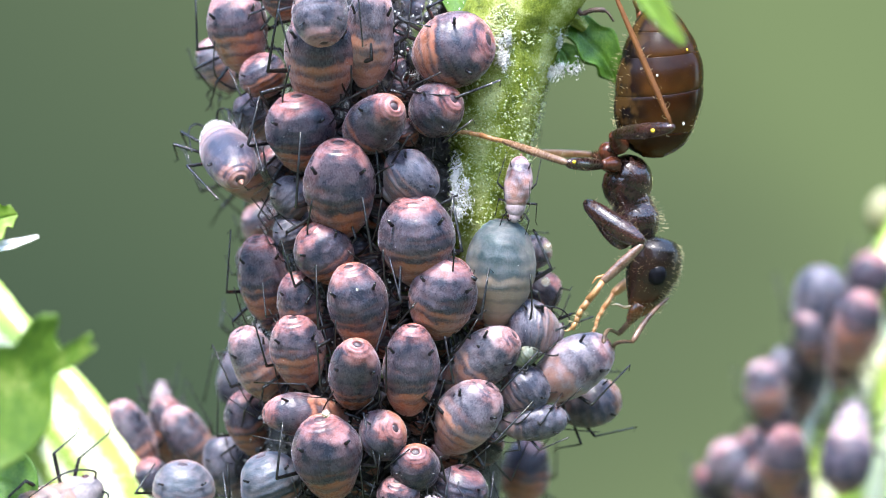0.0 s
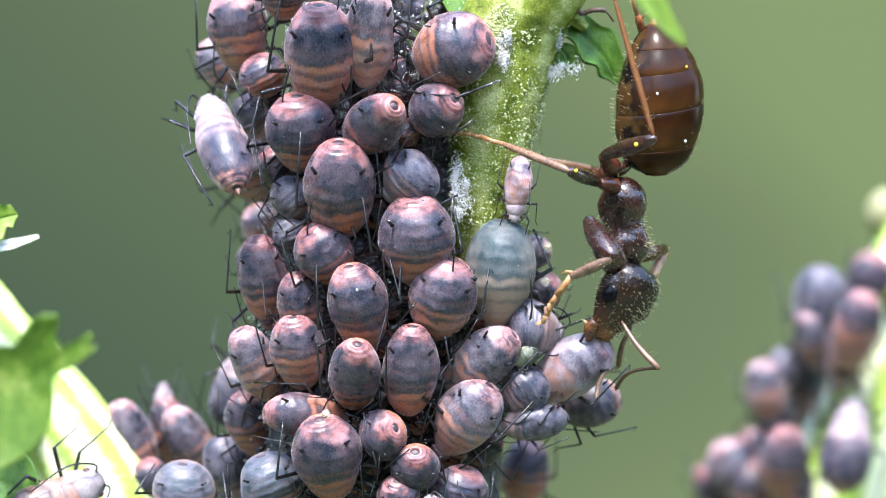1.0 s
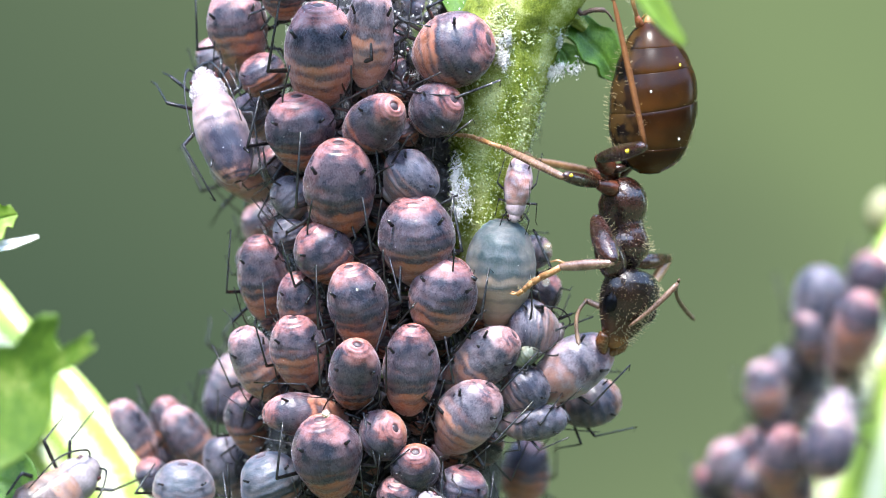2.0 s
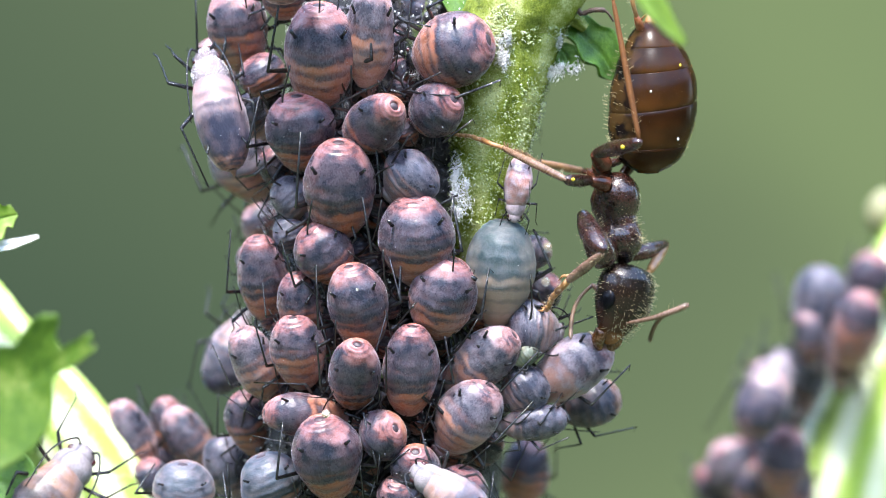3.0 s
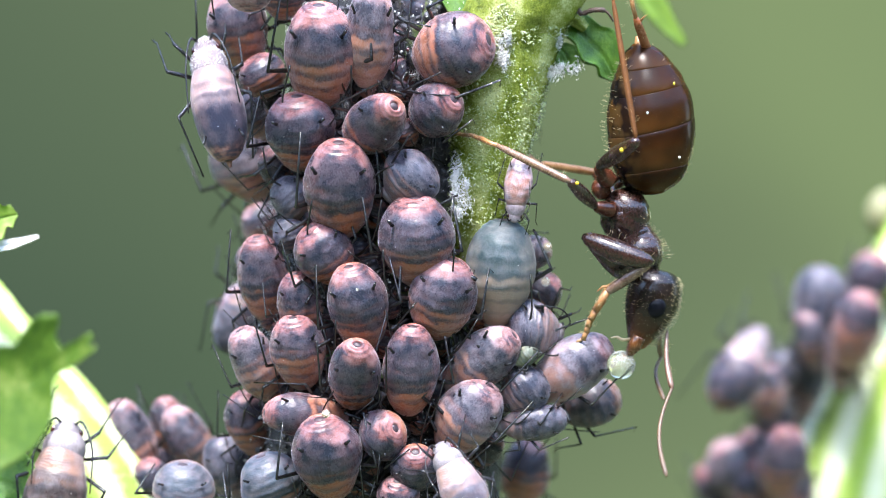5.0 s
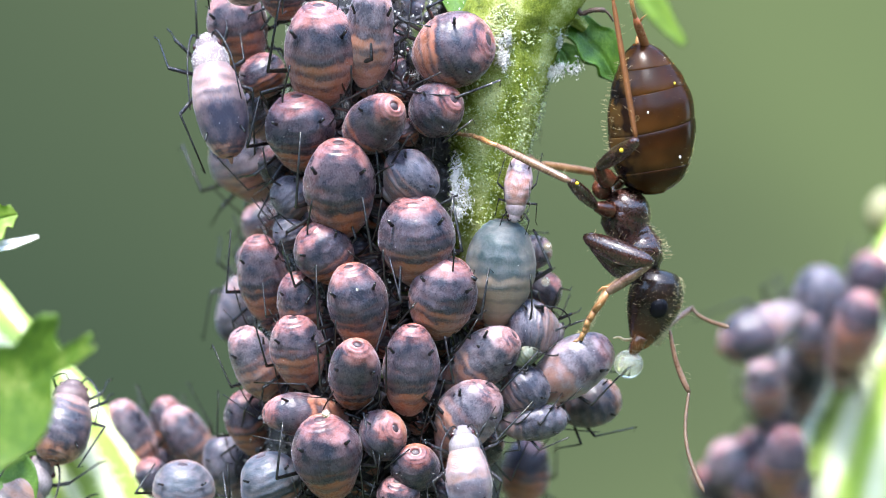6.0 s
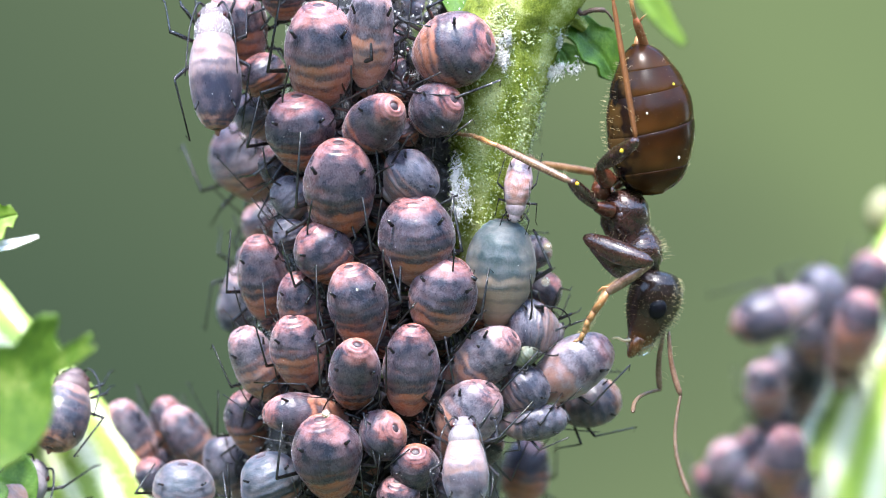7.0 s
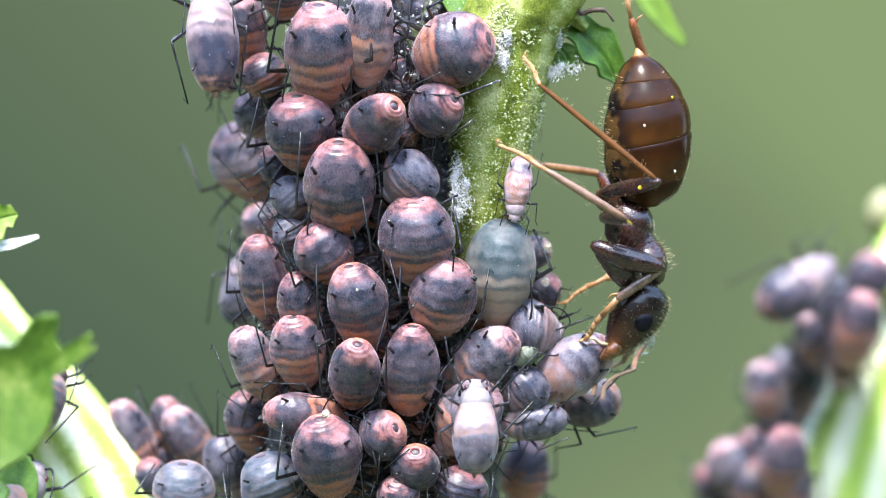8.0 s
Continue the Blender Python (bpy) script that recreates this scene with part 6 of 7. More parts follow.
    walk(ANT["front_femur"], [
        (0, joint(2.499, -0.450, 0.836, 3.528, -0.906, 0.109, 0)),
        (0.5, joint(2.469, -0.450, 0.836, 3.520, -0.853, 0.109, -0.2)),
        (0.8, joint(2.449, -0.450, 0.488, 3.368, -1.237, -0.089, -1.2)),
        (1, joint(2.548, -0.450, 0.548, 2.994, -1.505, -0.148, 15)),
        (1.5, joint(2.499, -0.450, 0.508, 2.896, -1.484, -0.246, 16.9)),
        (1.7, joint(2.698, -0.450, 0.528, 2.995, -1.473, -0.286, 20.5)),
        (2.8, joint(2.548, -0.450, 0.667, 2.865, -1.537, -0.049, 15.8)),
        (3, joint(2.449, -0.450, 0.647, 2.816, -1.534, -0.049, 11.3)),
        (3.5, joint(2.409, -0.450, 0.607, 3.065, -1.454, 0.010, -3.8)),
        (4, joint(2.668, -0.450, 0.259, 3.846, -0.887, -0.208, -14.2)),
        (4.5, joint(2.449, -0.450, 0.229, 3.685, -0.672, -0.238, -13)),
        (5.8, joint(2.489, -0.450, 0.229, 3.678, -0.853, -0.238, -11.6)),
        (6, joint(2.489, -0.450, 0.227, 3.677, -0.858, -0.239, -10.4)),
        (6.5, joint(2.489, -0.450, 0.221, 3.674, -0.871, -0.242, -9.4)),
        (7, joint(2.489, -0.450, 0.215, 3.670, -0.884, -0.245, -8.5)),
        (7.5, joint(2.489, -0.450, 0.209, 3.667, -0.896, -0.248, -7.6)),
        (7.65, joint(2.499, -0.450, 0.159, 3.698, -0.870, -0.268, -7.3)),
        (7.8, joint(2.509, -0.450, 0.110, 3.729, -0.837, -0.288, -7)),
        (8, joint(2.608, -0.450, 0.090, 3.881, -0.451, -0.328, -6.3)),
    ])
    walk(ANT["front_tibia"], [
        (0, joint(3.528, -0.906, 0.109, 2.797, -0.905, -0.573, 0)),
        (0.5, joint(3.520, -0.853, 0.109, 2.813, -0.852, -0.598, 0)),
        (0.8, joint(3.368, -1.237, -0.089, 2.791, -0.678, -0.685, 0.3)),
        (1, joint(2.994, -1.505, -0.148, 2.239, -0.944, -0.485, -10.9)),
        (1.5, joint(2.896, -1.484, -0.246, 2.040, -0.969, -0.287, -20.2)),
        (1.7, joint(2.995, -1.473, -0.286, 2.035, -1.193, -0.267, -19.6)),
        (2.8, joint(2.865, -1.537, -0.049, 2.167, -1.029, -0.554, -3.9)),
        (3, joint(2.816, -1.534, -0.049, 2.189, -0.942, -0.555, -2)),
        (3.5, joint(3.065, -1.454, 0.010, 2.440, -0.794, -0.407, -4.7)),
        (4, joint(3.846, -0.887, -0.208, 3.036, -0.769, -0.784, -3.6)),
        (4.5, joint(3.685, -0.672, -0.238, 2.901, -0.317, -0.748, -3.8)),
        (5.8, joint(3.678, -0.853, -0.238, 2.895, -0.526, -0.766, -3.1)),
        (6, joint(3.677, -0.858, -0.239, 2.895, -0.526, -0.766, -2.8)),
        (6.5, joint(3.674, -0.871, -0.242, 2.895, -0.527, -0.766, -2.5)),
        (7, joint(3.670, -0.884, -0.245, 2.895, -0.528, -0.766, -2.3)),
        (7.5, joint(3.667, -0.896, -0.248, 2.895, -0.528, -0.766, -2.1)),
        (7.65, joint(3.698, -0.870, -0.268, 2.946, -0.461, -0.786, -1.6)),
        (7.8, joint(3.729, -0.837, -0.288, 2.998, -0.393, -0.807, -1.1)),
        (8, joint(3.881, -0.451, -0.328, 3.072, -0.273, -0.888, -1.2)),
    ])
    walk(ANT["front_tarsus"], [
        (0, joint(2.797, -0.905, -0.573, 2.201, -0.904, -1.450, 0)),
        (0.5, joint(2.813, -0.852, -0.598, 2.201, -0.851, -1.464, -0)),
        (0.8, joint(2.791, -0.678, -0.685, 2.255, -0.238, -1.486, 0.3)),
        (1, joint(2.239, -0.944, -0.485, 1.700, -0.603, -1.332, 0.7)),
        (1.5, joint(2.040, -0.969, -0.287, 1.153, -0.566, -0.706, -9.8)),
        (1.7, joint(2.035, -1.193, -0.267, 1.151, -0.806, -0.704, -8.5)),
        (2.8, joint(2.167, -1.029, -0.554, 1.776, -0.201, -1.088, 7.7)),
        (3, joint(2.189, -0.942, -0.555, 1.778, -0.123, -1.089, 6)),
        (3.5, joint(2.440, -0.794, -0.407, 1.907, -0.182, -1.088, 5.1)),
        (4, joint(3.036, -0.769, -0.784, 2.551, -0.363, -1.634, 8.2)),
        (4.5, joint(2.901, -0.317, -0.748, 2.461, 0.047, -1.641, 8.6)),
        (5.8, joint(2.895, -0.526, -0.766, 2.375, -0.217, -1.636, 6.4)),
        (6, joint(2.895, -0.526, -0.766, 2.375, -0.217, -1.636, 5.8)),
        (6.5, joint(2.895, -0.527, -0.766, 2.375, -0.218, -1.636, 5.2)),
        (7, joint(2.895, -0.528, -0.766, 2.375, -0.218, -1.636, 4.7)),
        (7.5, joint(2.895, -0.528, -0.766, 2.375, -0.219, -1.636, 4.2)),
        (7.65, joint(2.946, -0.461, -0.786, 2.391, -0.160, -1.637, 3.2)),
        (7.8, joint(2.998, -0.393, -0.807, 2.407, -0.105, -1.638, 2.3)),
        (8, joint(3.072, -0.273, -0.888, 2.464, 0.156, -1.643, 1)),
    ])
    walk(ANT["far_front_femur"], [
        (0, joint(3.585, 0.700, 0.161, 3.726, 1.801, -0.295, 0)),
        (0.5, joint(3.585, 0.700, 0.161, 3.726, 1.801, -0.295, 0)),
        (0.8, joint(3.484, 0.700, -0.141, 3.677, 1.856, -0.397, 16.8)),
        (1, joint(3.434, 0.700, -0.141, 4.029, 1.731, 0.010, 72.2)),
        (1.5, joint(3.283, 0.700, -0.292, 3.926, 1.712, -0.346, 50.4)),
        (1.7, joint(3.434, 0.700, -0.292, 4.049, 1.730, -0.295, 48.8)),
        (2.8, joint(3.333, 0.700, -0.091, 4.105, 1.597, 0.112, 54.9)),
        (3, joint(3.333, 0.700, -0.141, 4.025, 1.652, 0.091, 52)),
        (3.5, joint(3.384, 0.700, -0.141, 3.848, 1.796, 0.010, 46.4)),
        (4, joint(3.585, 0.700, -0.242, 3.830, 1.873, -0.295, 15.6)),
        (4.5, joint(3.585, 0.700, -0.191, 3.729, 1.887, -0.295, -6.8)),
        (5.8, joint(3.585, 0.700, -0.191, 3.729, 1.887, -0.295, -6.1)),
        (6, joint(3.585, 0.700, -0.191, 3.729, 1.887, -0.295, -5.5)),
        (6.5, joint(3.585, 0.700, -0.191, 3.729, 1.887, -0.295, -4.9)),
        (7, joint(3.585, 0.700, -0.191, 3.729, 1.887, -0.295, -4.5)),
        (7.5, joint(3.585, 0.700, -0.191, 3.729, 1.887, -0.295, -4)),
        (7.65, joint(3.585, 0.700, -0.242, 3.729, 1.889, -0.321, 2.7)),
        (7.8, joint(3.585, 0.700, -0.292, 3.729, 1.890, -0.346, 9.7)),
        (8, joint(3.635, 0.700, -0.342, 3.729, 1.895, -0.397, 0.1)),
    ])
    walk(ANT["far_front_tibia"], [
        (0, joint(3.726, 1.801, -0.295, 3.051, 1.363, -0.801, 0)),
        (0.5, joint(3.726, 1.801, -0.295, 3.053, 1.427, -0.852, -1.1)),
        (0.8, joint(3.677, 1.856, -0.397, 2.952, 1.444, -0.852, 1.8)),
        (1, joint(4.029, 1.731, 0.010, 3.699, 1.078, -0.596, -13.8)),
        (1.5, joint(3.926, 1.712, -0.346, 3.594, 0.945, -0.797, -7.1)),
        (1.7, joint(4.049, 1.730, -0.295, 3.697, 1.005, -0.798, -7.3)),
        (2.8, joint(4.105, 1.597, 0.112, 3.693, 0.905, -0.394, -3.8)),
        (3, joint(4.025, 1.652, 0.091, 3.693, 0.906, -0.394, -6.6)),
        (3.5, joint(3.848, 1.796, 0.010, 3.060, 1.646, -0.498, 5.3)),
        (4, joint(3.830, 1.873, -0.295, 3.113, 1.746, -0.906, 3.7)),
        (4.5, joint(3.729, 1.887, -0.295, 2.910, 1.886, -0.777, 4)),
        (5.8, joint(3.729, 1.887, -0.295, 2.910, 1.886, -0.777, 3.6)),
        (6, joint(3.729, 1.887, -0.295, 2.910, 1.886, -0.777, 3.2)),
        (6.5, joint(3.729, 1.887, -0.295, 2.910, 1.886, -0.777, 2.9)),
        (7, joint(3.729, 1.887, -0.295, 2.910, 1.886, -0.777, 2.6)),
        (7.5, joint(3.729, 1.887, -0.295, 2.910, 1.886, -0.777, 2.4)),
        (7.65, joint(3.729, 1.889, -0.321, 2.879, 1.888, -0.746, 2.1)),
        (7.8, joint(3.729, 1.890, -0.346, 2.859, 1.752, -0.702, 2.2)),
        (8, joint(3.729, 1.895, -0.397, 2.921, 1.411, -0.517, 6.2)),
    ])
    walk(ANT["far_front_tarsus"], [
        (0, joint(3.051, 1.363, -0.801, 2.634, 0.910, -1.524, 0)),
        (0.5, joint(3.053, 1.427, -0.852, 2.663, 0.879, -1.523, 0.1)),
        (0.8, joint(2.952, 1.444, -0.852, 2.534, 0.960, -1.555, 0.4)),
        (1, joint(3.699, 1.078, -0.596, 3.081, 0.681, -1.198, 6.6)),
        (1.5, joint(3.594, 0.945, -0.797, 2.970, 0.348, -1.194, 11.6)),
        (1.7, joint(3.697, 1.005, -0.798, 3.073, 0.409, -1.195, 10.5)),
        (2.8, joint(3.693, 0.905, -0.394, 2.976, 0.536, -0.895, 8.3)),
        (3, joint(3.693, 0.906, -0.394, 2.974, 0.479, -0.844, 8.5)),
        (3.5, joint(3.060, 1.646, -0.498, 2.239, 1.322, -0.851, 10.8)),
        (4, joint(3.113, 1.746, -0.906, 2.595, 1.379, -1.612, -0.5)),
        (4.5, joint(2.910, 1.886, -0.777, 2.502, 1.712, -1.617, -3.1)),
        (5.8, joint(2.910, 1.886, -0.777, 2.502, 1.712, -1.617, -2.8)),
        (6, joint(2.910, 1.886, -0.777, 2.502, 1.712, -1.617, -2.5)),
        (6.5, joint(2.910, 1.886, -0.777, 2.502, 1.712, -1.617, -2.3)),
        (7, joint(2.910, 1.886, -0.777, 2.502, 1.712, -1.617, -2)),
        (7.5, joint(2.910, 1.886, -0.777, 2.502, 1.712, -1.617, -1.8)),
        (7.65, joint(2.879, 1.888, -0.746, 2.371, 1.526, -1.462, 0.8)),
        (7.8, joint(2.859, 1.752, -0.702, 2.240, 1.361, -1.308, 4.4)),
        (8, joint(2.921, 1.411, -0.517, 2.097, 1.410, -0.991, 6.8)),
    ])
    walk(ANT["mid_coxa"], [
        (0, joint(3.062, 0.050, 1.491, 2.814, -0.211, 1.487, 0)),
        (0.5, joint(3.042, 0.050, 1.491, 2.794, -0.211, 1.477, -1.5)),
        (0.8, joint(3.062, 0.050, 1.161, 2.756, -0.129, 1.228, 7.5)),
        (1, joint(3.062, 0.050, 1.111, 2.775, -0.163, 1.158, 5.2)),
        (1.5, joint(2.941, 0.050, 0.960, 2.656, -0.164, 1.008, 4.8)),
        (1.7, joint(3.042, 0.050, 0.990, 2.736, -0.129, 1.059, 5.8)),
        (2.8, joint(2.961, 0.050, 1.161, 2.676, -0.151, 1.248, 7.3)),
        (3, joint(2.911, 0.050, 1.131, 2.616, -0.141, 1.208, 5.5)),
        (3.5, joint(2.911, 0.050, 1.061, 2.616, -0.137, 1.148, 5.8)),
        (4, joint(3.012, 0.050, 0.690, 2.735, -0.167, 0.769, 4.8)),
        (4.5, joint(2.991, 0.050, 0.690, 2.696, -0.147, 0.749, 2)),
        (5.8, joint(2.991, 0.050, 0.682, 2.700, -0.151, 0.749, 2.6)),
        (6, joint(2.991, 0.050, 0.680, 2.701, -0.151, 0.749, 2.5)),
        (6.5, joint(2.991, 0.050, 0.677, 2.703, -0.152, 0.749, 2.6)),
        (7, joint(2.991, 0.050, 0.674, 2.704, -0.153, 0.749, 2.7)),
        (7.5, joint(2.991, 0.050, 0.670, 2.706, -0.155, 0.749, 2.8)),
        (7.65, joint(2.996, 0.050, 0.630, 2.711, -0.150, 0.719, 3.5)),
        (7.8, joint(3.002, 0.050, 0.590, 2.716, -0.146, 0.689, 4)),
        (8, joint(3.062, 0.050, 0.560, 2.814, -0.211, 0.559, -7.7)),
    ])
    walk(ANT["mid_femur"], [
        (0, joint(2.814, -0.211, 1.487, 2.184, -1.173, 1.502, 0)),
        (0.5, joint(2.794, -0.211, 1.477, 2.184, -1.186, 1.502, 0.7)),
        (0.8, joint(2.756, -0.129, 1.228, 2.185, -1.113, 1.394, 11.3)),
        (1, joint(2.775, -0.163, 1.158, 2.214, -1.146, 1.364, 13.2)),
        (1.5, joint(2.656, -0.164, 1.008, 2.086, -1.145, 1.196, 10.4)),
        (1.7, joint(2.736, -0.129, 1.059, 2.136, -1.095, 1.226, 7.4)),
        (2.8, joint(2.676, -0.151, 1.248, 2.164, -1.181, 1.235, -6.8)),
        (3, joint(2.616, -0.141, 1.208, 2.164, -1.198, 1.205, -5.2)),
        (3.5, joint(2.616, -0.137, 1.148, 2.174, -1.197, 1.186, -0.4)),
        (4, joint(2.735, -0.167, 0.769, 2.235, -1.119, 1.177, 27.2)),
        (4.5, joint(2.696, -0.147, 0.749, 2.235, -1.110, 1.177, 27.2)),
        (5.8, joint(2.700, -0.151, 0.749, 2.239, -1.113, 1.177, 24.5)),
        (6, joint(2.701, -0.151, 0.749, 2.240, -1.114, 1.177, 22)),
        (6.5, joint(2.703, -0.152, 0.749, 2.241, -1.115, 1.177, 19.8)),
        (7, joint(2.704, -0.153, 0.749, 2.243, -1.116, 1.177, 17.8)),
        (7.5, joint(2.706, -0.155, 0.749, 2.245, -1.117, 1.177, 16.1)),
        (7.65, joint(2.711, -0.150, 0.719, 2.250, -1.109, 1.157, 15)),
        (7.8, joint(2.716, -0.146, 0.689, 2.255, -1.099, 1.137, 14)),
        (8, joint(2.814, -0.211, 0.559, 3.198, -1.295, 0.523, 136)),
    ])
    walk(ANT["mid_tibia"], [
        (0, joint(2.184, -1.173, 1.502, 1.059, -0.081, 1.908, 0)),
        (0.5, joint(2.184, -1.186, 1.502, 1.059, -0.093, 1.908, -0)),
        (0.8, joint(2.185, -1.113, 1.394, 1.060, -0.045, 1.859, -1.5)),
        (1, joint(2.214, -1.146, 1.364, 1.059, -0.123, 1.858, -1.8)),
        (1.5, joint(2.086, -1.145, 1.196, 1.009, -0.089, 1.788, -4.9)),
        (1.7, joint(2.136, -1.095, 1.226, 1.009, -0.088, 1.808, -3.5)),
        (2.8, joint(2.164, -1.181, 1.235, 1.059, -0.133, 1.788, -2.8)),
        (3, joint(2.164, -1.198, 1.205, 1.058, -0.167, 1.787, -3.2)),
        (3.5, joint(2.174, -1.197, 1.186, 1.058, -0.188, 1.787, -3.2)),
        (4, joint(2.235, -1.119, 1.177, 0.957, -0.346, 1.804, -1.8)),
        (4.5, joint(2.235, -1.110, 1.177, 0.957, -0.354, 1.824, -1.9)),
        (5.8, joint(2.239, -1.113, 1.177, 0.957, -0.364, 1.823, -1.7)),
        (6, joint(2.240, -1.114, 1.177, 0.956, -0.366, 1.823, -1.5)),
        (6.5, joint(2.241, -1.115, 1.177, 0.956, -0.370, 1.823, -1.3)),
        (7, joint(2.243, -1.116, 1.177, 0.956, -0.374, 1.823, -1.2)),
        (7.5, joint(2.245, -1.117, 1.177, 0.956, -0.378, 1.823, -1.1)),
        (7.65, joint(2.250, -1.109, 1.157, 0.956, -0.387, 1.813, -1)),
        (7.8, joint(2.255, -1.099, 1.137, 0.956, -0.396, 1.803, -1)),
        (8, joint(3.198, -1.295, 0.523, 1.817, -1.294, 1.370, -1.8)),
    ])
    walk(ANT["mid_tarsus"], [
        (0, joint(1.059, -0.081, 1.908, 0.010, 0.046, 2.131, 0)),
        (0.5, joint(1.059, -0.093, 1.908, 0.010, 0.036, 2.131, -0)),
        (0.8, joint(1.060, -0.045, 1.859, 0.030, 0.160, 2.113, -0.3)),
        (1, joint(1.059, -0.123, 1.858, 0.060, 0.198, 2.114, -0.4)),
        (1.5, joint(1.009, -0.089, 1.788, 0.110, 0.423, 2.099, -2)),
        (1.7, joint(1.009, -0.088, 1.808, 0.110, 0.436, 2.099, -1.3)),
        (2.8, joint(1.059, -0.133, 1.788, 0.110, 0.282, 2.096, -1.2)),
        (3, joint(1.058, -0.167, 1.787, 0.110, 0.249, 2.095, -1.1)),
        (3.5, joint(1.058, -0.188, 1.787, 0.161, 0.326, 2.097, -1.4)),
        (4, joint(0.957, -0.346, 1.804, 0.191, 0.365, 2.078, -1.5)),
        (4.5, joint(0.957, -0.354, 1.824, 0.211, 0.378, 2.098, -1.7)),
        (5.8, joint(0.957, -0.364, 1.823, 0.211, 0.367, 2.098, -1.5)),
        (6, joint(0.956, -0.366, 1.823, 0.211, 0.366, 2.098, -1.4)),
        (6.5, joint(0.956, -0.370, 1.823, 0.211, 0.362, 2.098, -1.2)),
        (7, joint(0.956, -0.374, 1.823, 0.211, 0.358, 2.097, -1.1)),
        (7.5, joint(0.956, -0.378, 1.823, 0.211, 0.354, 2.097, -1)),
        (7.65, joint(0.956, -0.387, 1.813, 0.211, 0.347, 2.082, -0.7)),
        (7.8, joint(0.956, -0.396, 1.803, 0.211, 0.340, 2.067, -0.4)),
        (8, joint(1.817, -1.294, 1.370, 0.951, -0.889, 1.873, -5.6)),
    ])
    walk(ANT["hind_coxa"], [
        (0, joint(3.142, 0.050, 1.791, 3.002, -0.270, 2.025, 0)),
        (0.5, joint(3.122, 0.050, 1.791, 2.991, -0.288, 2.004, -0.4)),
        (0.8, joint(3.012, 0.050, 1.491, 2.814, -0.218, 1.746, -4.5)),
        (1, joint(3.012, 0.050, 1.431, 2.813, -0.244, 1.656, -6.3)),
        (1.5, joint(2.911, 0.050, 1.331, 2.703, -0.244, 1.546, -7.3)),
        (1.7, joint(2.941, 0.050, 1.361, 2.733, -0.258, 1.556, -8.4)),
        (2.8, joint(2.881, 0.050, 1.491, 2.703, -0.264, 1.705, -2.8)),
        (3, joint(2.861, 0.050, 1.471, 2.673, -0.258, 1.686, -3.5)),
        (3.5, joint(2.841, 0.050, 1.431, 2.634, -0.237, 1.656, -4.1)),
        (4, joint(2.961, 0.050, 1.191, 2.774, -0.225, 1.447, 0.2)),
        (4.5, joint(2.941, 0.050, 1.191, 2.734, -0.210, 1.447, -1.4)),
        (5.8, joint(2.941, 0.050, 1.182, 2.738, -0.214, 1.438, -0.9)),
        (6, joint(2.941, 0.050, 1.181, 2.739, -0.214, 1.437, -0.8)),
        (6.5, joint(2.941, 0.050, 1.177, 2.741, -0.215, 1.434, -0.6)),
        (7, joint(2.941, 0.050, 1.174, 2.742, -0.217, 1.430, -0.4)),
        (7.5, joint(2.941, 0.050, 1.171, 2.744, -0.218, 1.427, -0.2)),
        (7.65, joint(2.941, 0.050, 1.131, 2.752, -0.303, 1.256, -13.1)),
        (7.8, joint(2.941, 0.050, 0.890, 2.752, -0.295, 1.037, -8.7)),
        (8, joint(2.981, 0.050, 0.850, 2.772, -0.287, 0.987, -11.1)),
    ])
    walk(ANT["hind_femur"], [
        (0, joint(3.002, -0.270, 2.025, 3.991, -1.711, 2.113, 0)),
        (0.5, joint(2.991, -0.288, 2.004, 3.990, -1.723, 2.074, 0.9)),
        (0.8, joint(2.814, -0.218, 1.746, 3.695, -1.721, 1.916, -4.5)),
        (1, joint(2.813, -0.244, 1.656, 3.675, -1.745, 1.916, -8.6)),
        (1.5, joint(2.703, -0.244, 1.546, 3.516, -1.783, 1.729, -4.5)),
        (1.7, joint(2.733, -0.258, 1.556, 3.515, -1.812, 1.748, -4.9)),
        (2.8, joint(2.703, -0.264, 1.705, 3.455, -1.834, 1.875, -3.6)),
        (3, joint(2.673, -0.258, 1.686, 3.416, -1.833, 1.855, -3.3)),
        (3.5, joint(2.634, -0.237, 1.656, 3.438, -1.779, 1.856, -3.9)),
        (4, joint(2.774, -0.225, 1.447, 3.378, -1.816, 1.856, -19.8)),
        (4.5, joint(2.734, -0.210, 1.447, 3.359, -1.788, 1.876, -18.1)),
        (5.8, joint(2.738, -0.214, 1.438, 3.359, -1.790, 1.876, -16.9)),
        (6, joint(2.739, -0.214, 1.437, 3.359, -1.791, 1.876, -15.3)),
        (6.5, joint(2.741, -0.215, 1.434, 3.359, -1.792, 1.876, -14)),
        (7, joint(2.742, -0.217, 1.430, 3.359, -1.793, 1.876, -12.8)),
        (7.5, joint(2.744, -0.218, 1.427, 3.359, -1.794, 1.876, -11.7)),
        (7.65, joint(2.752, -0.303, 1.256, 3.544, -1.839, 1.531, 3)),
        (7.8, joint(2.752, -0.295, 1.037, 3.744, -1.730, 1.169, 11.6)),
        (8, joint(2.772, -0.287, 0.987, 3.754, -1.724, 1.169, 8.3)),
    ])
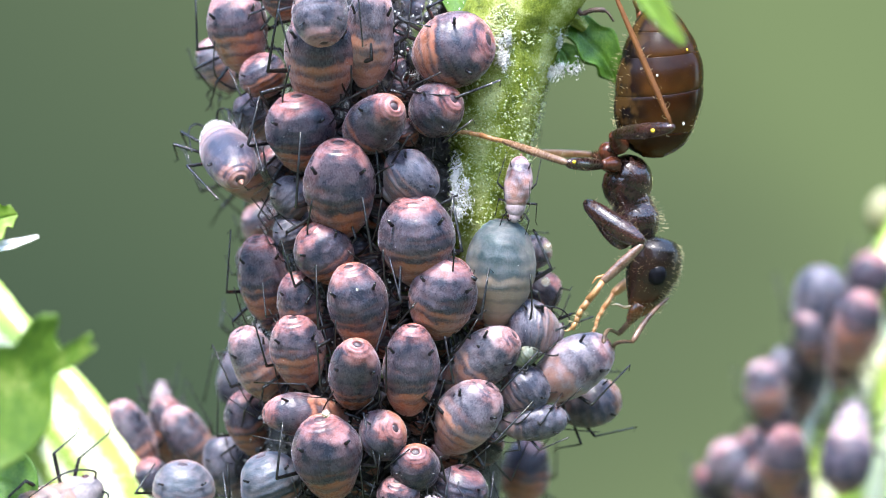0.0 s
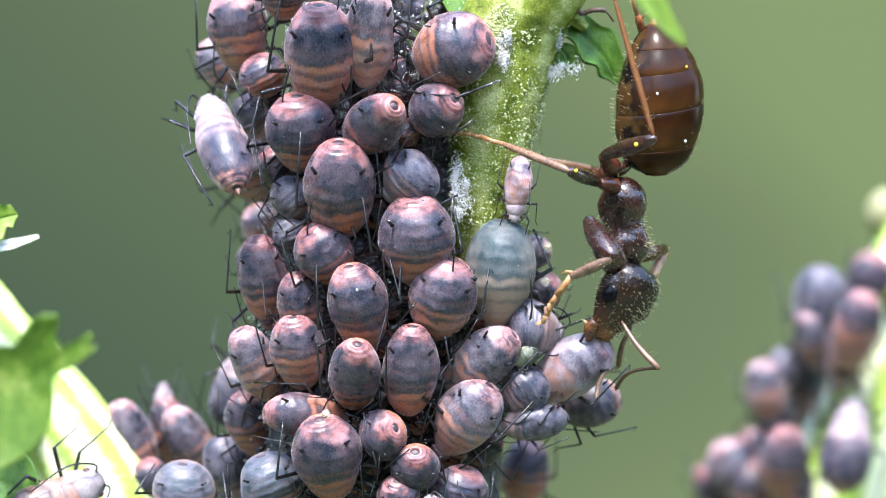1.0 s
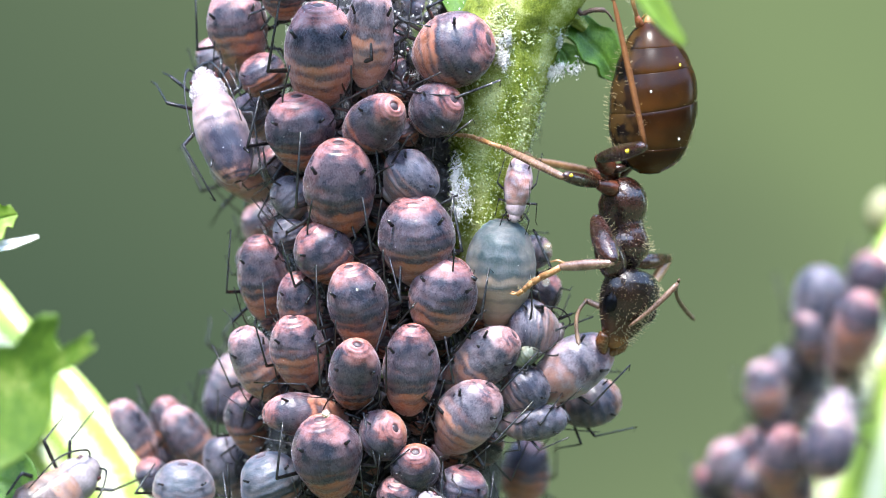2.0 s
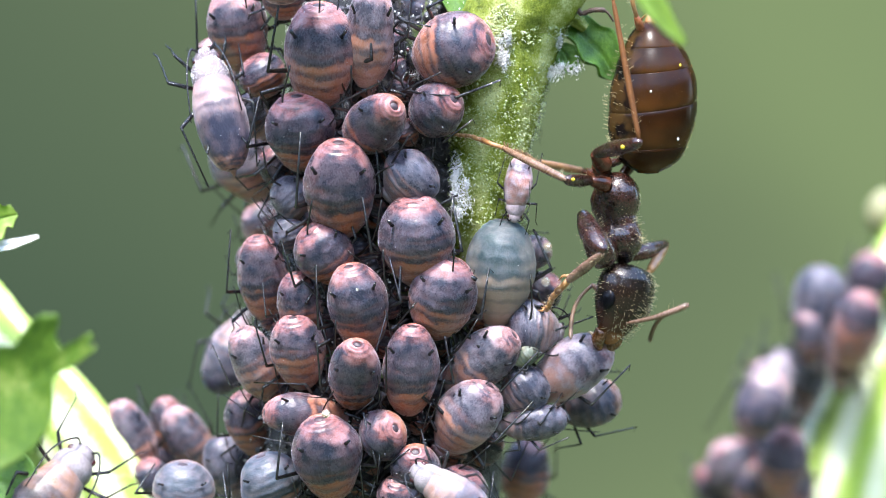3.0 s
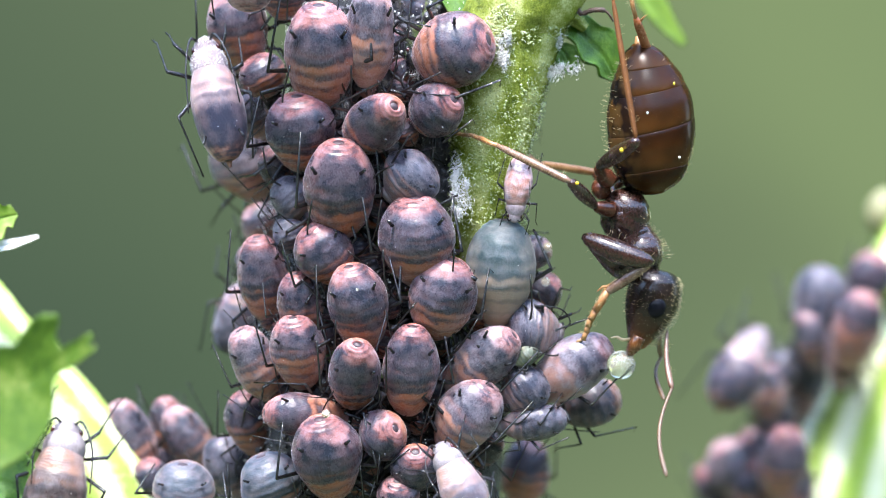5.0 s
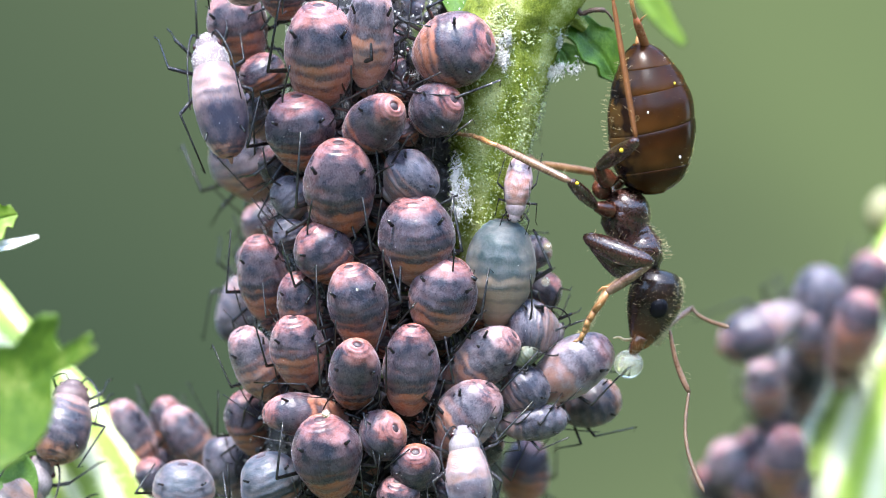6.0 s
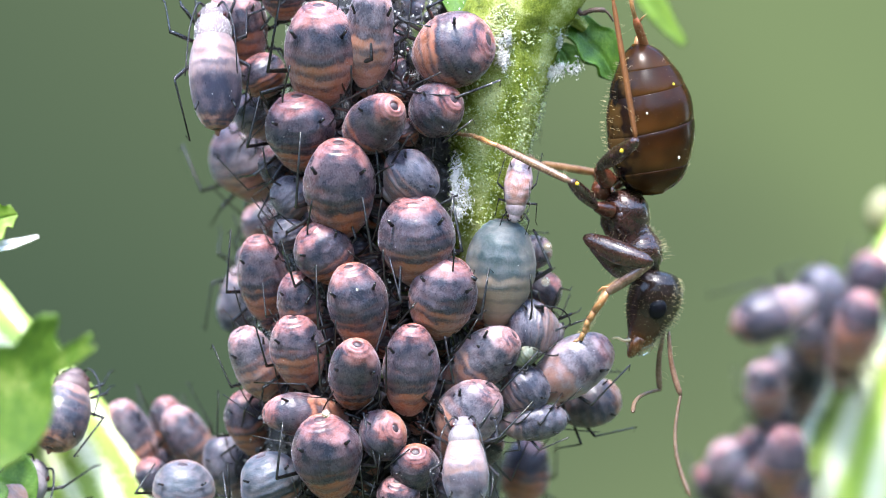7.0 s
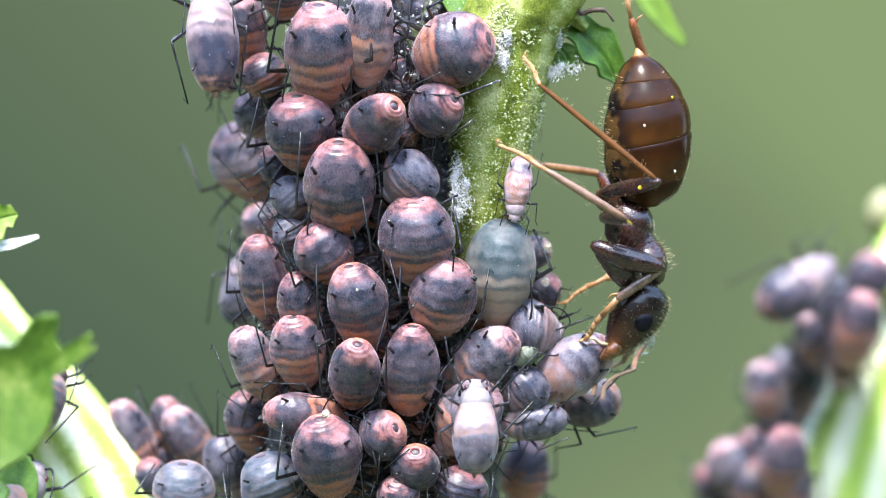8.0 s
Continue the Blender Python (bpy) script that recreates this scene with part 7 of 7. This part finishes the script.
    walk(ANT["hind_tibia"], [
        (0, joint(3.991, -1.711, 2.113, 3.016, -0.777, 4.475, 0)),
        (0.5, joint(3.990, -1.723, 2.074, 3.015, -0.835, 4.452, -0)),
        (0.8, joint(3.695, -1.721, 1.916, 2.996, -0.791, 4.375, -2)),
        (1, joint(3.675, -1.745, 1.916, 3.016, -0.787, 4.375, -2)),
        (1.5, joint(3.516, -1.783, 1.729, 2.978, -1.405, 4.368, -2.6)),
        (1.7, joint(3.515, -1.812, 1.748, 2.982, -1.248, 4.355, -2.3)),
        (2.8, joint(3.455, -1.834, 1.875, 2.984, -0.864, 4.372, -2.3)),
        (3, joint(3.416, -1.833, 1.855, 2.983, -0.893, 4.371, -2.4)),
        (3.5, joint(3.438, -1.779, 1.856, 2.984, -0.850, 4.373, -2)),
        (4, joint(3.378, -1.816, 1.856, 2.984, -0.861, 4.372, -2.2)),
        (4.5, joint(3.359, -1.788, 1.876, 2.986, -0.782, 4.376, -2.1)),
        (5.8, joint(3.359, -1.790, 1.876, 2.986, -0.785, 4.375, -1.9)),
        (6, joint(3.359, -1.791, 1.876, 2.986, -0.785, 4.375, -1.7)),
        (6.5, joint(3.359, -1.792, 1.876, 2.986, -0.786, 4.375, -1.6)),
        (7, joint(3.359, -1.793, 1.876, 2.986, -0.787, 4.375, -1.4)),
        (7.5, joint(3.359, -1.794, 1.876, 2.986, -0.788, 4.375, -1.3)),
        (7.65, joint(3.544, -1.839, 1.531, 2.441, -0.779, 3.780, 4.9)),
        (7.8, joint(3.744, -1.730, 1.169, 1.689, -1.213, 2.875, 10.9)),
        (8, joint(3.754, -1.724, 1.169, 1.689, -1.247, 2.874, 9.9)),
    ])
    walk(ANT["hind_tarsus"], [
        (0, joint(3.016, -0.777, 4.475, 2.757, -0.103, 5.305, 0)),
        (0.5, joint(3.015, -0.835, 4.452, 2.755, -0.184, 5.300, -0.2)),
        (0.8, joint(2.996, -0.791, 4.375, 2.753, -0.242, 5.297, -1.3)),
        (1, joint(3.016, -0.787, 4.375, 2.753, -0.247, 5.297, -0.6)),
        (1.5, joint(2.978, -1.405, 4.368, 2.737, -0.818, 5.267, -1)),
        (1.7, joint(2.982, -1.248, 4.355, 2.741, -0.693, 5.273, -1)),
        (2.8, joint(2.984, -0.864, 4.372, 2.751, -0.311, 5.294, -1.2)),
        (3, joint(2.983, -0.893, 4.371, 2.751, -0.339, 5.292, -1.1)),
        (3.5, joint(2.984, -0.850, 4.373, 2.752, -0.297, 5.294, -0.9)),
        (4, joint(2.984, -0.861, 4.372, 2.752, -0.307, 5.294, -0.9)),
        (4.5, joint(2.986, -0.782, 4.376, 2.754, -0.230, 5.298, -0.8)),
        (5.8, joint(2.986, -0.785, 4.375, 2.754, -0.232, 5.298, -0.7)),
        (6, joint(2.986, -0.785, 4.375, 2.754, -0.232, 5.298, -0.6)),
        (6.5, joint(2.986, -0.786, 4.375, 2.754, -0.233, 5.298, -0.6)),
        (7, joint(2.986, -0.787, 4.375, 2.754, -0.234, 5.298, -0.5)),
        (7.5, joint(2.986, -0.788, 4.375, 2.754, -0.235, 5.298, -0.5)),
        (7.65, joint(2.441, -0.779, 3.780, 2.008, -0.075, 4.507, 8.2)),
        (7.8, joint(1.689, -1.213, 2.875, 1.436, -0.292, 3.420, 3.4)),
        (8, joint(1.689, -1.247, 2.874, 1.435, -0.326, 3.419, 3.1)),
    ])
    walk(ANT["far_mid_femur"], [
        (0, joint(3.133, 0.750, 1.572, 2.707, 1.757, 1.689, 0)),
        (0.5, joint(3.108, 0.750, 1.370, 2.696, 1.752, 1.562, -7.9)),
        (0.8, joint(3.093, 0.750, 1.249, 2.690, 1.746, 1.485, -11.5)),
        (1, joint(3.083, 0.750, 1.169, 2.686, 1.741, 1.435, -13.1)),
        (1.5, joint(3.059, 0.750, 1.169, 2.649, 1.738, 1.424, -10.3)),
        (1.7, joint(3.049, 0.750, 1.169, 2.635, 1.737, 1.420, -8.7)),
        (2.8, joint(2.996, 0.750, 1.169, 2.554, 1.731, 1.398, -4.7)),
        (3, joint(2.986, 0.750, 1.169, 2.539, 1.730, 1.394, -3.7)),
        (3.5, joint(2.962, 0.750, 1.169, 2.502, 1.726, 1.383, -2)),
        (4, joint(3.063, 0.750, 0.967, 2.757, 1.725, 1.373, -24.2)),
        (4.5, joint(3.058, 0.750, 0.963, 2.757, 1.725, 1.373, -22.3)),
        (5.8, joint(3.047, 0.750, 0.952, 2.757, 1.724, 1.373, -21.5)),
        (6, joint(3.046, 0.750, 0.950, 2.757, 1.723, 1.373, -19.6)),
        (6.5, joint(3.041, 0.750, 0.946, 2.757, 1.723, 1.373, -18.1)),
        (7, joint(3.037, 0.750, 0.941, 2.757, 1.722, 1.373, -16.9)),
        (7.5, joint(3.033, 0.750, 0.937, 2.757, 1.721, 1.373, -15.7)),
        (7.65, joint(3.048, 0.750, 0.901, 2.778, 1.709, 1.367, -15.9)),
        (7.8, joint(3.063, 0.750, 0.864, 2.799, 1.695, 1.361, -15.9)),
        (8, joint(3.083, 0.750, 0.816, 2.827, 1.676, 1.352, -16.2)),
    ])
    walk(ANT["far_mid_tibia"], [
        (0, joint(2.707, 1.757, 1.689, 1.679, 1.139, 1.729, 0)),
        (0.5, joint(2.696, 1.752, 1.562, 1.679, 1.125, 1.669, 1.7)),
        (0.8, joint(2.690, 1.746, 1.485, 1.679, 1.117, 1.632, 2.6)),
        (1, joint(2.686, 1.741, 1.435, 1.678, 1.112, 1.608, 3.1)),
        (1.5, joint(2.649, 1.738, 1.424, 1.681, 1.050, 1.595, 2.9)),
        (1.7, joint(2.635, 1.737, 1.420, 1.683, 1.027, 1.589, 2.6)),
        (2.8, joint(2.554, 1.731, 1.398, 1.690, 0.914, 1.561, 2.7)),
        (3, joint(2.539, 1.730, 1.394, 1.691, 0.896, 1.556, 2.5)),
        (3.5, joint(2.502, 1.726, 1.383, 1.694, 0.853, 1.543, 2.5)),
        (4, joint(2.757, 1.725, 1.373, 1.759, 1.077, 1.526, 0.8)),
        (4.5, joint(2.757, 1.725, 1.373, 1.759, 1.076, 1.526, 0.8)),
        (5.8, joint(2.757, 1.724, 1.373, 1.759, 1.075, 1.526, 0.7)),
        (6, joint(2.757, 1.723, 1.373, 1.759, 1.075, 1.526, 0.6)),
        (6.5, joint(2.757, 1.723, 1.373, 1.759, 1.074, 1.526, 0.6)),
        (7, joint(2.757, 1.722, 1.373, 1.759, 1.074, 1.526, 0.5)),
        (7.5, joint(2.757, 1.721, 1.373, 1.759, 1.073, 1.526, 0.4)),
        (7.65, joint(2.778, 1.709, 1.367, 1.759, 1.094, 1.520, 0.3)),
        (7.8, joint(2.799, 1.695, 1.361, 1.759, 1.116, 1.515, 0.2)),
        (8, joint(2.827, 1.676, 1.352, 1.760, 1.148, 1.507, 0.1)),
    ])
    walk(ANT["far_mid_tarsus"], [
        (0, joint(1.679, 1.139, 1.729, 1.115, 0.458, 1.899, 0)),
        (0.5, joint(1.679, 1.125, 1.669, 1.115, 0.453, 1.868, 1.9)),
        (0.8, joint(1.679, 1.117, 1.632, 1.115, 0.450, 1.850, 2.8)),
        (1, joint(1.678, 1.112, 1.608, 1.115, 0.450, 1.838, 3.3)),
        (1.5, joint(1.681, 1.050, 1.595, 1.114, 0.393, 1.833, 3.3)),
        (1.7, joint(1.683, 1.027, 1.589, 1.114, 0.372, 1.831, 3.1)),
        (2.8, joint(1.690, 0.914, 1.561, 1.113, 0.274, 1.821, 3.6)),
        (3, joint(1.691, 0.896, 1.556, 1.113, 0.259, 1.819, 3.4)),
        (3.5, joint(1.694, 0.853, 1.543, 1.112, 0.223, 1.814, 3.4)),
        (4, joint(1.759, 1.077, 1.526, 1.145, 0.477, 1.799, 2.4)),
        (4.5, joint(1.759, 1.076, 1.526, 1.145, 0.477, 1.799, 2.1)),
        (5.8, joint(1.759, 1.075, 1.526, 1.145, 0.475, 1.799, 1.9)),
        (6, joint(1.759, 1.075, 1.526, 1.145, 0.475, 1.799, 1.7)),
        (6.5, joint(1.759, 1.074, 1.526, 1.145, 0.474, 1.798, 1.6)),
        (7, joint(1.759, 1.074, 1.526, 1.145, 0.474, 1.798, 1.4)),
        (7.5, joint(1.759, 1.073, 1.526, 1.145, 0.473, 1.798, 1.3)),
        (7.65, joint(1.759, 1.094, 1.520, 1.166, 0.466, 1.774, 0.7)),
        (7.8, joint(1.759, 1.116, 1.515, 1.187, 0.462, 1.750, 0.1)),
        (8, joint(1.760, 1.148, 1.507, 1.216, 0.463, 1.718, -0.7)),
    ])
    walk(ANT["far_hind_femur"], [
        (0, joint(3.184, 0.750, 1.803, 4.094, 2.093, 2.460, 0)),
        (0.5, joint(3.159, 0.750, 1.562, 4.087, 1.933, 2.457, 5.3)),
        (0.8, joint(3.143, 0.750, 1.417, 4.082, 1.802, 2.453, 7)),
        (1, joint(3.133, 0.750, 1.320, 4.078, 1.694, 2.451, 7.5)),
        (1.5, joint(3.126, 0.750, 1.284, 4.076, 1.645, 2.450, 7.1)),
        (1.7, joint(3.123, 0.750, 1.269, 4.075, 1.624, 2.449, 6.5)),
        (2.8, joint(3.107, 0.750, 1.190, 4.070, 1.498, 2.446, 6.4)),
        (3, joint(3.105, 0.750, 1.176, 4.069, 1.471, 2.445, 5.9)),
        (3.5, joint(3.097, 0.750, 1.140, 4.066, 1.401, 2.444, 5.5)),
        (4, joint(3.090, 0.750, 1.104, 4.063, 1.321, 2.442, 5.1)),
        (4.5, joint(3.083, 0.750, 1.068, 4.059, 1.228, 2.440, 4.8)),
        (5.8, joint(3.083, 0.750, 1.068, 4.053, 1.293, 2.419, 4.2)),
        (6, joint(3.083, 0.750, 1.068, 4.052, 1.303, 2.416, 3.8)),
        (6.5, joint(3.083, 0.750, 1.068, 4.050, 1.326, 2.408, 3.4)),
        (7, joint(3.083, 0.750, 1.068, 4.047, 1.348, 2.400, 3)),
        (7.5, joint(3.083, 0.750, 1.068, 4.045, 1.369, 2.392, 2.7)),
        (7.65, joint(3.089, 0.750, 1.023, 4.032, 1.426, 2.333, 2.5)),
        (7.8, joint(3.095, 0.750, 0.977, 4.019, 1.478, 2.273, 2.4)),
        (8, joint(3.103, 0.750, 0.917, 4.001, 1.542, 2.193, 2.3)),
    ])
    walk(ANT["far_hind_tibia"], [
        (0, joint(4.094, 2.093, 2.460, 3.486, 0.743, 4.221, 0)),
        (0.5, joint(4.087, 1.933, 2.457, 3.469, 0.544, 4.183, -0.4)),
        (0.8, joint(4.082, 1.802, 2.453, 3.457, 0.390, 4.158, -0.5)),
        (1, joint(4.078, 1.694, 2.451, 3.449, 0.266, 4.141, -0.6)),
        (1.5, joint(4.076, 1.645, 2.450, 3.444, 0.209, 4.131, -0.7)),
        (1.7, joint(4.075, 1.624, 2.449, 3.442, 0.185, 4.128, -0.7)),
        (2.8, joint(4.070, 1.498, 2.446, 3.431, 0.039, 4.106, -0.8)),
        (3, joint(4.069, 1.471, 2.445, 3.429, 0.010, 4.102, -0.8)),
        (3.5, joint(4.066, 1.401, 2.444, 3.423, -0.069, 4.091, -0.8)),
        (4, joint(4.063, 1.321, 2.442, 3.417, -0.158, 4.081, -0.8)),
        (4.5, joint(4.059, 1.228, 2.440, 3.411, -0.260, 4.069, -0.9)),
        (5.8, joint(4.053, 1.293, 2.419, 3.406, -0.168, 4.073, -0.6)),
        (6, joint(4.052, 1.303, 2.416, 3.405, -0.154, 4.074, -0.5)),
        (6.5, joint(4.050, 1.326, 2.408, 3.403, -0.121, 4.075, -0.4)),
        (7, joint(4.047, 1.348, 2.400, 3.400, -0.088, 4.076, -0.3)),
        (7.5, joint(4.045, 1.369, 2.392, 3.398, -0.056, 4.078, -0.2)),
        (7.65, joint(4.032, 1.426, 2.333, 3.382, 0.079, 4.080, 0.1)),
        (7.8, joint(4.019, 1.478, 2.273, 3.365, 0.218, 4.083, 0.4)),
        (8, joint(4.001, 1.542, 2.193, 3.344, 0.414, 4.087, 0.7)),
    ])
    walk(ANT["far_hind_tarsus"], [
        (0, joint(3.486, 0.743, 4.221, 3.147, 0.209, 5.121, 0)),
        (0.5, joint(3.469, 0.544, 4.183, 3.142, 0.057, 5.113, 0.5)),
        (0.8, joint(3.457, 0.390, 4.158, 3.138, -0.067, 5.107, 0.8)),
        (1, joint(3.449, 0.266, 4.141, 3.135, -0.168, 5.101, 0.9)),
        (1.5, joint(3.444, 0.209, 4.131, 3.133, -0.212, 5.099, 0.9)),
        (1.7, joint(3.442, 0.185, 4.128, 3.133, -0.230, 5.098, 0.9)),
        (2.8, joint(3.431, 0.039, 4.106, 3.129, -0.342, 5.093, 1)),
        (3, joint(3.429, 0.010, 4.102, 3.129, -0.365, 5.091, 0.9)),
        (3.5, joint(3.423, -0.069, 4.091, 3.127, -0.428, 5.088, 0.9)),
        (4, joint(3.417, -0.158, 4.081, 3.124, -0.499, 5.084, 0.9)),
        (4.5, joint(3.411, -0.260, 4.069, 3.122, -0.584, 5.080, 0.9)),
        (5.8, joint(3.406, -0.168, 4.073, 3.116, -0.487, 5.085, 0.8)),
        (6, joint(3.405, -0.154, 4.074, 3.115, -0.473, 5.086, 0.7)),
        (6.5, joint(3.403, -0.121, 4.075, 3.113, -0.438, 5.088, 0.7)),
        (7, joint(3.400, -0.088, 4.076, 3.111, -0.404, 5.089, 0.6)),
        (7.5, joint(3.398, -0.056, 4.078, 3.108, -0.371, 5.091, 0.5)),
        (7.65, joint(3.382, 0.079, 4.080, 3.101, -0.228, 5.098, 0.6)),
        (7.8, joint(3.365, 0.218, 4.083, 3.093, -0.081, 5.106, 0.7)),
        (8, joint(3.344, 0.414, 4.087, 3.084, 0.127, 5.116, 0.8)),
    ])
    walk(WALKER, [
        (0, tail_pose(-3.829, 0.5, 1.648, 150, 60)),
        (0.5, tail_pose(-3.809, 0.5, 1.638, 150, 58)),
        (0.8, tail_pose(-3.859, 0.5, 1.719, 155, 50)),
        (1, tail_pose(-3.909, 0.5, 1.799, 160, 40)),
        (1.5, tail_pose(-3.94, 0.5, 2, 160, 25)),
        (1.7, tail_pose(-3.94, 0.5, 2.04, 160, 22)),
        (2.8, tail_pose(-3.96, 0.5, 2.271, 165, 15)),
        (3, tail_pose(-3.97, 0.5, 2.372, 166, 12)),
        (3.5, tail_pose(-3.99, 0.5, 2.643, 168, 10)),
        (4, tail_pose(-4.01, 0.5, 2.583, 168, 10)),
        (4.5, tail_pose(-4.02, 0.5, 2.523, 168, 10)),
        (5.8, tail_pose(-3.99, 0.5, 2.603, 168, 10)),
        (6.5, tail_pose(-3.98, 0.5, 2.703, 168, 10)),
        (7, tail_pose(-4.06, 0.5, 3.126, 177, 10)),
        (7.5, tail_pose(-4.06, 0.5, 3.266, 177, 12)),
        (8, tail_pose(-4.11, 0.5, 3.769, 176, 15)),
    ])
    walk(CLIMBER, [
        (0, tail_pose(-2.158, -1, 4.188, 172, 25)),
        (0.3, tail_pose(-2.158, -1, 4.267, 172, 25)),
        (0.6, tail_pose(-2.198, -1, 4.584, 172, 20)),
        (1, tail_pose(-2.267, -1, 5.019, 174, 15)),
        (1.5, tail_pose(-2.416, -1, 5.158, 178, 10)),
        (3.5, tail_pose(-2.99, -1, 4.881, 180, 10)),
        (4.5, tail_pose(-3.326, -1, 4.821, 180, 10)),
        (8, tail_pose(-3.505, -1, 5.306, 180, 10)),
    ])
    walk(WANDERER, [
        (0, tail_pose(-7.15, 1.3, -4.80, 240, 10)),
        (1.5, tail_pose(-7.10, 1.3, -4.65, 235, 10)),
        (2.8, tail_pose(-7.08, 1.3, -4.50, 218, 10)),
        (3.6, tail_pose(-7.10, 1.3, -4.37, 215, 10)),
        (4.2, tail_pose(-6.58, 1.3, -4.14, 185, 10)),
        (4.7, tail_pose(-6.78, 1.3, -4.09, 178, 10)),
        (5.1, tail_pose(-6.98, 1.3, -4.326, 195, 10)),
        (5.8, tail_pose(-7.739, 1.3, -4.7, 215, 10)),
        (8, tail_pose(-7.891, 1.3, -4.802, 215, 10)),
    ])
    walk(ROAMER, [
        (0, tail_pose(-8.5, 1.5, -2.9, 190, 20)),
        (4.5, tail_pose(-8.4, 1.5, -3.0, 190, 20)),
        (5.1, tail_pose(-7.6, 1.5, -3.15, 190, 20)),
        (5.8, tail_pose(-6.821, 1.5, -3.218, 192, 25)),
        (6.5, tail_pose(-6.821, 1.5, -2.954, 198, 25)),
        (7, tail_pose(-6.841, 1.5, -2.954, 198, 25)),
        (7.5, tail_pose(-6.963, 1.5, -2.852, 200, 25)),
        (8, tail_pose(-7.288, 1.5, -2.69, 203, 25)),
    ])
    walk(PEEKER, [
        (0, tail_pose(-5.18, 4.3, -3.15, 178, 5)),
        (0.3, tail_pose(-5.20, 4.3, -3.60, 178, 5)),
        (0.6, tail_pose(-5.20, 4.3, -3.60, 178, 5)),
        (0.9, tail_pose(-5.12, 4.3, -3.17, 176, 5)),
        (1.2, tail_pose(-5.14, 4.3, -3.28, 176, 5)),
        (1.5, tail_pose(-5.16, 4.3, -3.50, 176, 5)),
        (1.7, tail_pose(-5.20, 4.3, -3.62, 176, 5)),
        (8, tail_pose(-5.20, 4.3, -3.70, 176, 5)),
    ])
    walk(STRAY, [
        (0, tail_pose(0.158, -1.2, -5.128, 150, 10)),
        (2.4, tail_pose(0.158, -1.2, -4.93, 140, 10)),
        (3, tail_pose(0.188, -1.2, -4.337, 125, 10)),
        (3.5, tail_pose(0.336, -1.2, -4.1, 115, 12)),
        (4.5, tail_pose(0.277, -1.2, -4.239, 140, 12)),
        (5.8, tail_pose(0.435, -1.2, -4.041, 170, 8)),
        (6.5, tail_pose(0.435, -1.2, -3.893, 178, 6)),
        (7, tail_pose(0.385, -1.2, -3.843, 178, 6)),
        (7.5, tail_pose(0.454, -1.2, -3.646, 178, 6)),
        (8, tail_pose(0.563, -1.2, -3.191, 181, 6)),
    ])
    walk(ROVER, [
        (0, tail_pose(7.847, 9.6, -3.935, 190, 10)),
        (1.7, tail_pose(7.738, 9.6, -3.825, 192, 10)),
        (2.8, tail_pose(6.368, 9.6, -3.003, 203, 10)),
        (3.5, tail_pose(6.072, 9.6, -2.839, 206, 10)),
        (4.5, tail_pose(5.633, 9.6, -2.707, 200, 10)),
        (5.8, tail_pose(6.039, 9.6, -1.721, 240, 10)),
        (6.5, tail_pose(6.225, 9.6, -1.414, 247, 10)),
        (7, tail_pose(6.368, 9.6, -1.26, 248, 10)),
        (8, tail_pose(6.806, 9.6, -0.778, 236, 10)),
    ])
    walk(LURKER, [
        (0, tail_pose(-3.675, 4.4, -2.182, 200, 5)),
        (1.5, tail_pose(-3.884, 4.4, -2.6, 200, 5)),
        (2.8, tail_pose(-3.957, 4.4, -2.078, 200, 5)),
        (3.5, tail_pose(-3.957, 4.4, -1.66, 202, 5)),
        (4.5, tail_pose(-3.821, 4.4, -1.326, 200, 5)),
        (6.5, tail_pose(-3.696, 4.4, -0.908, 198, 5)),
        (8, tail_pose(-3.654, 4.4, -0.668, 196, 5)),
    ])
    walk(DROPLET, [
        (0, speck(2.42, 1.65, -2.34)),
        (2.8, speck(2.45, 1.60, -2.32)),
        (3.5, speck(2.50, 1.45, -2.28)),
        (3.8, speck(2.95, 0.70, -2.14)),
        (4, speck(3.109, 0.3, -2.076)),
        (4.5, speck(3.109, 0.3, -2.056)),
        (5.8, speck(3.287, 0.2, -2.044)),
        (6.2, speck(3.327, 0.2, -1.994)),
        (6.4, speck(3.49, 0.3, -1.655)),
        (8, speck(3.51, 0.3, -1.635)),
    ])


motions()
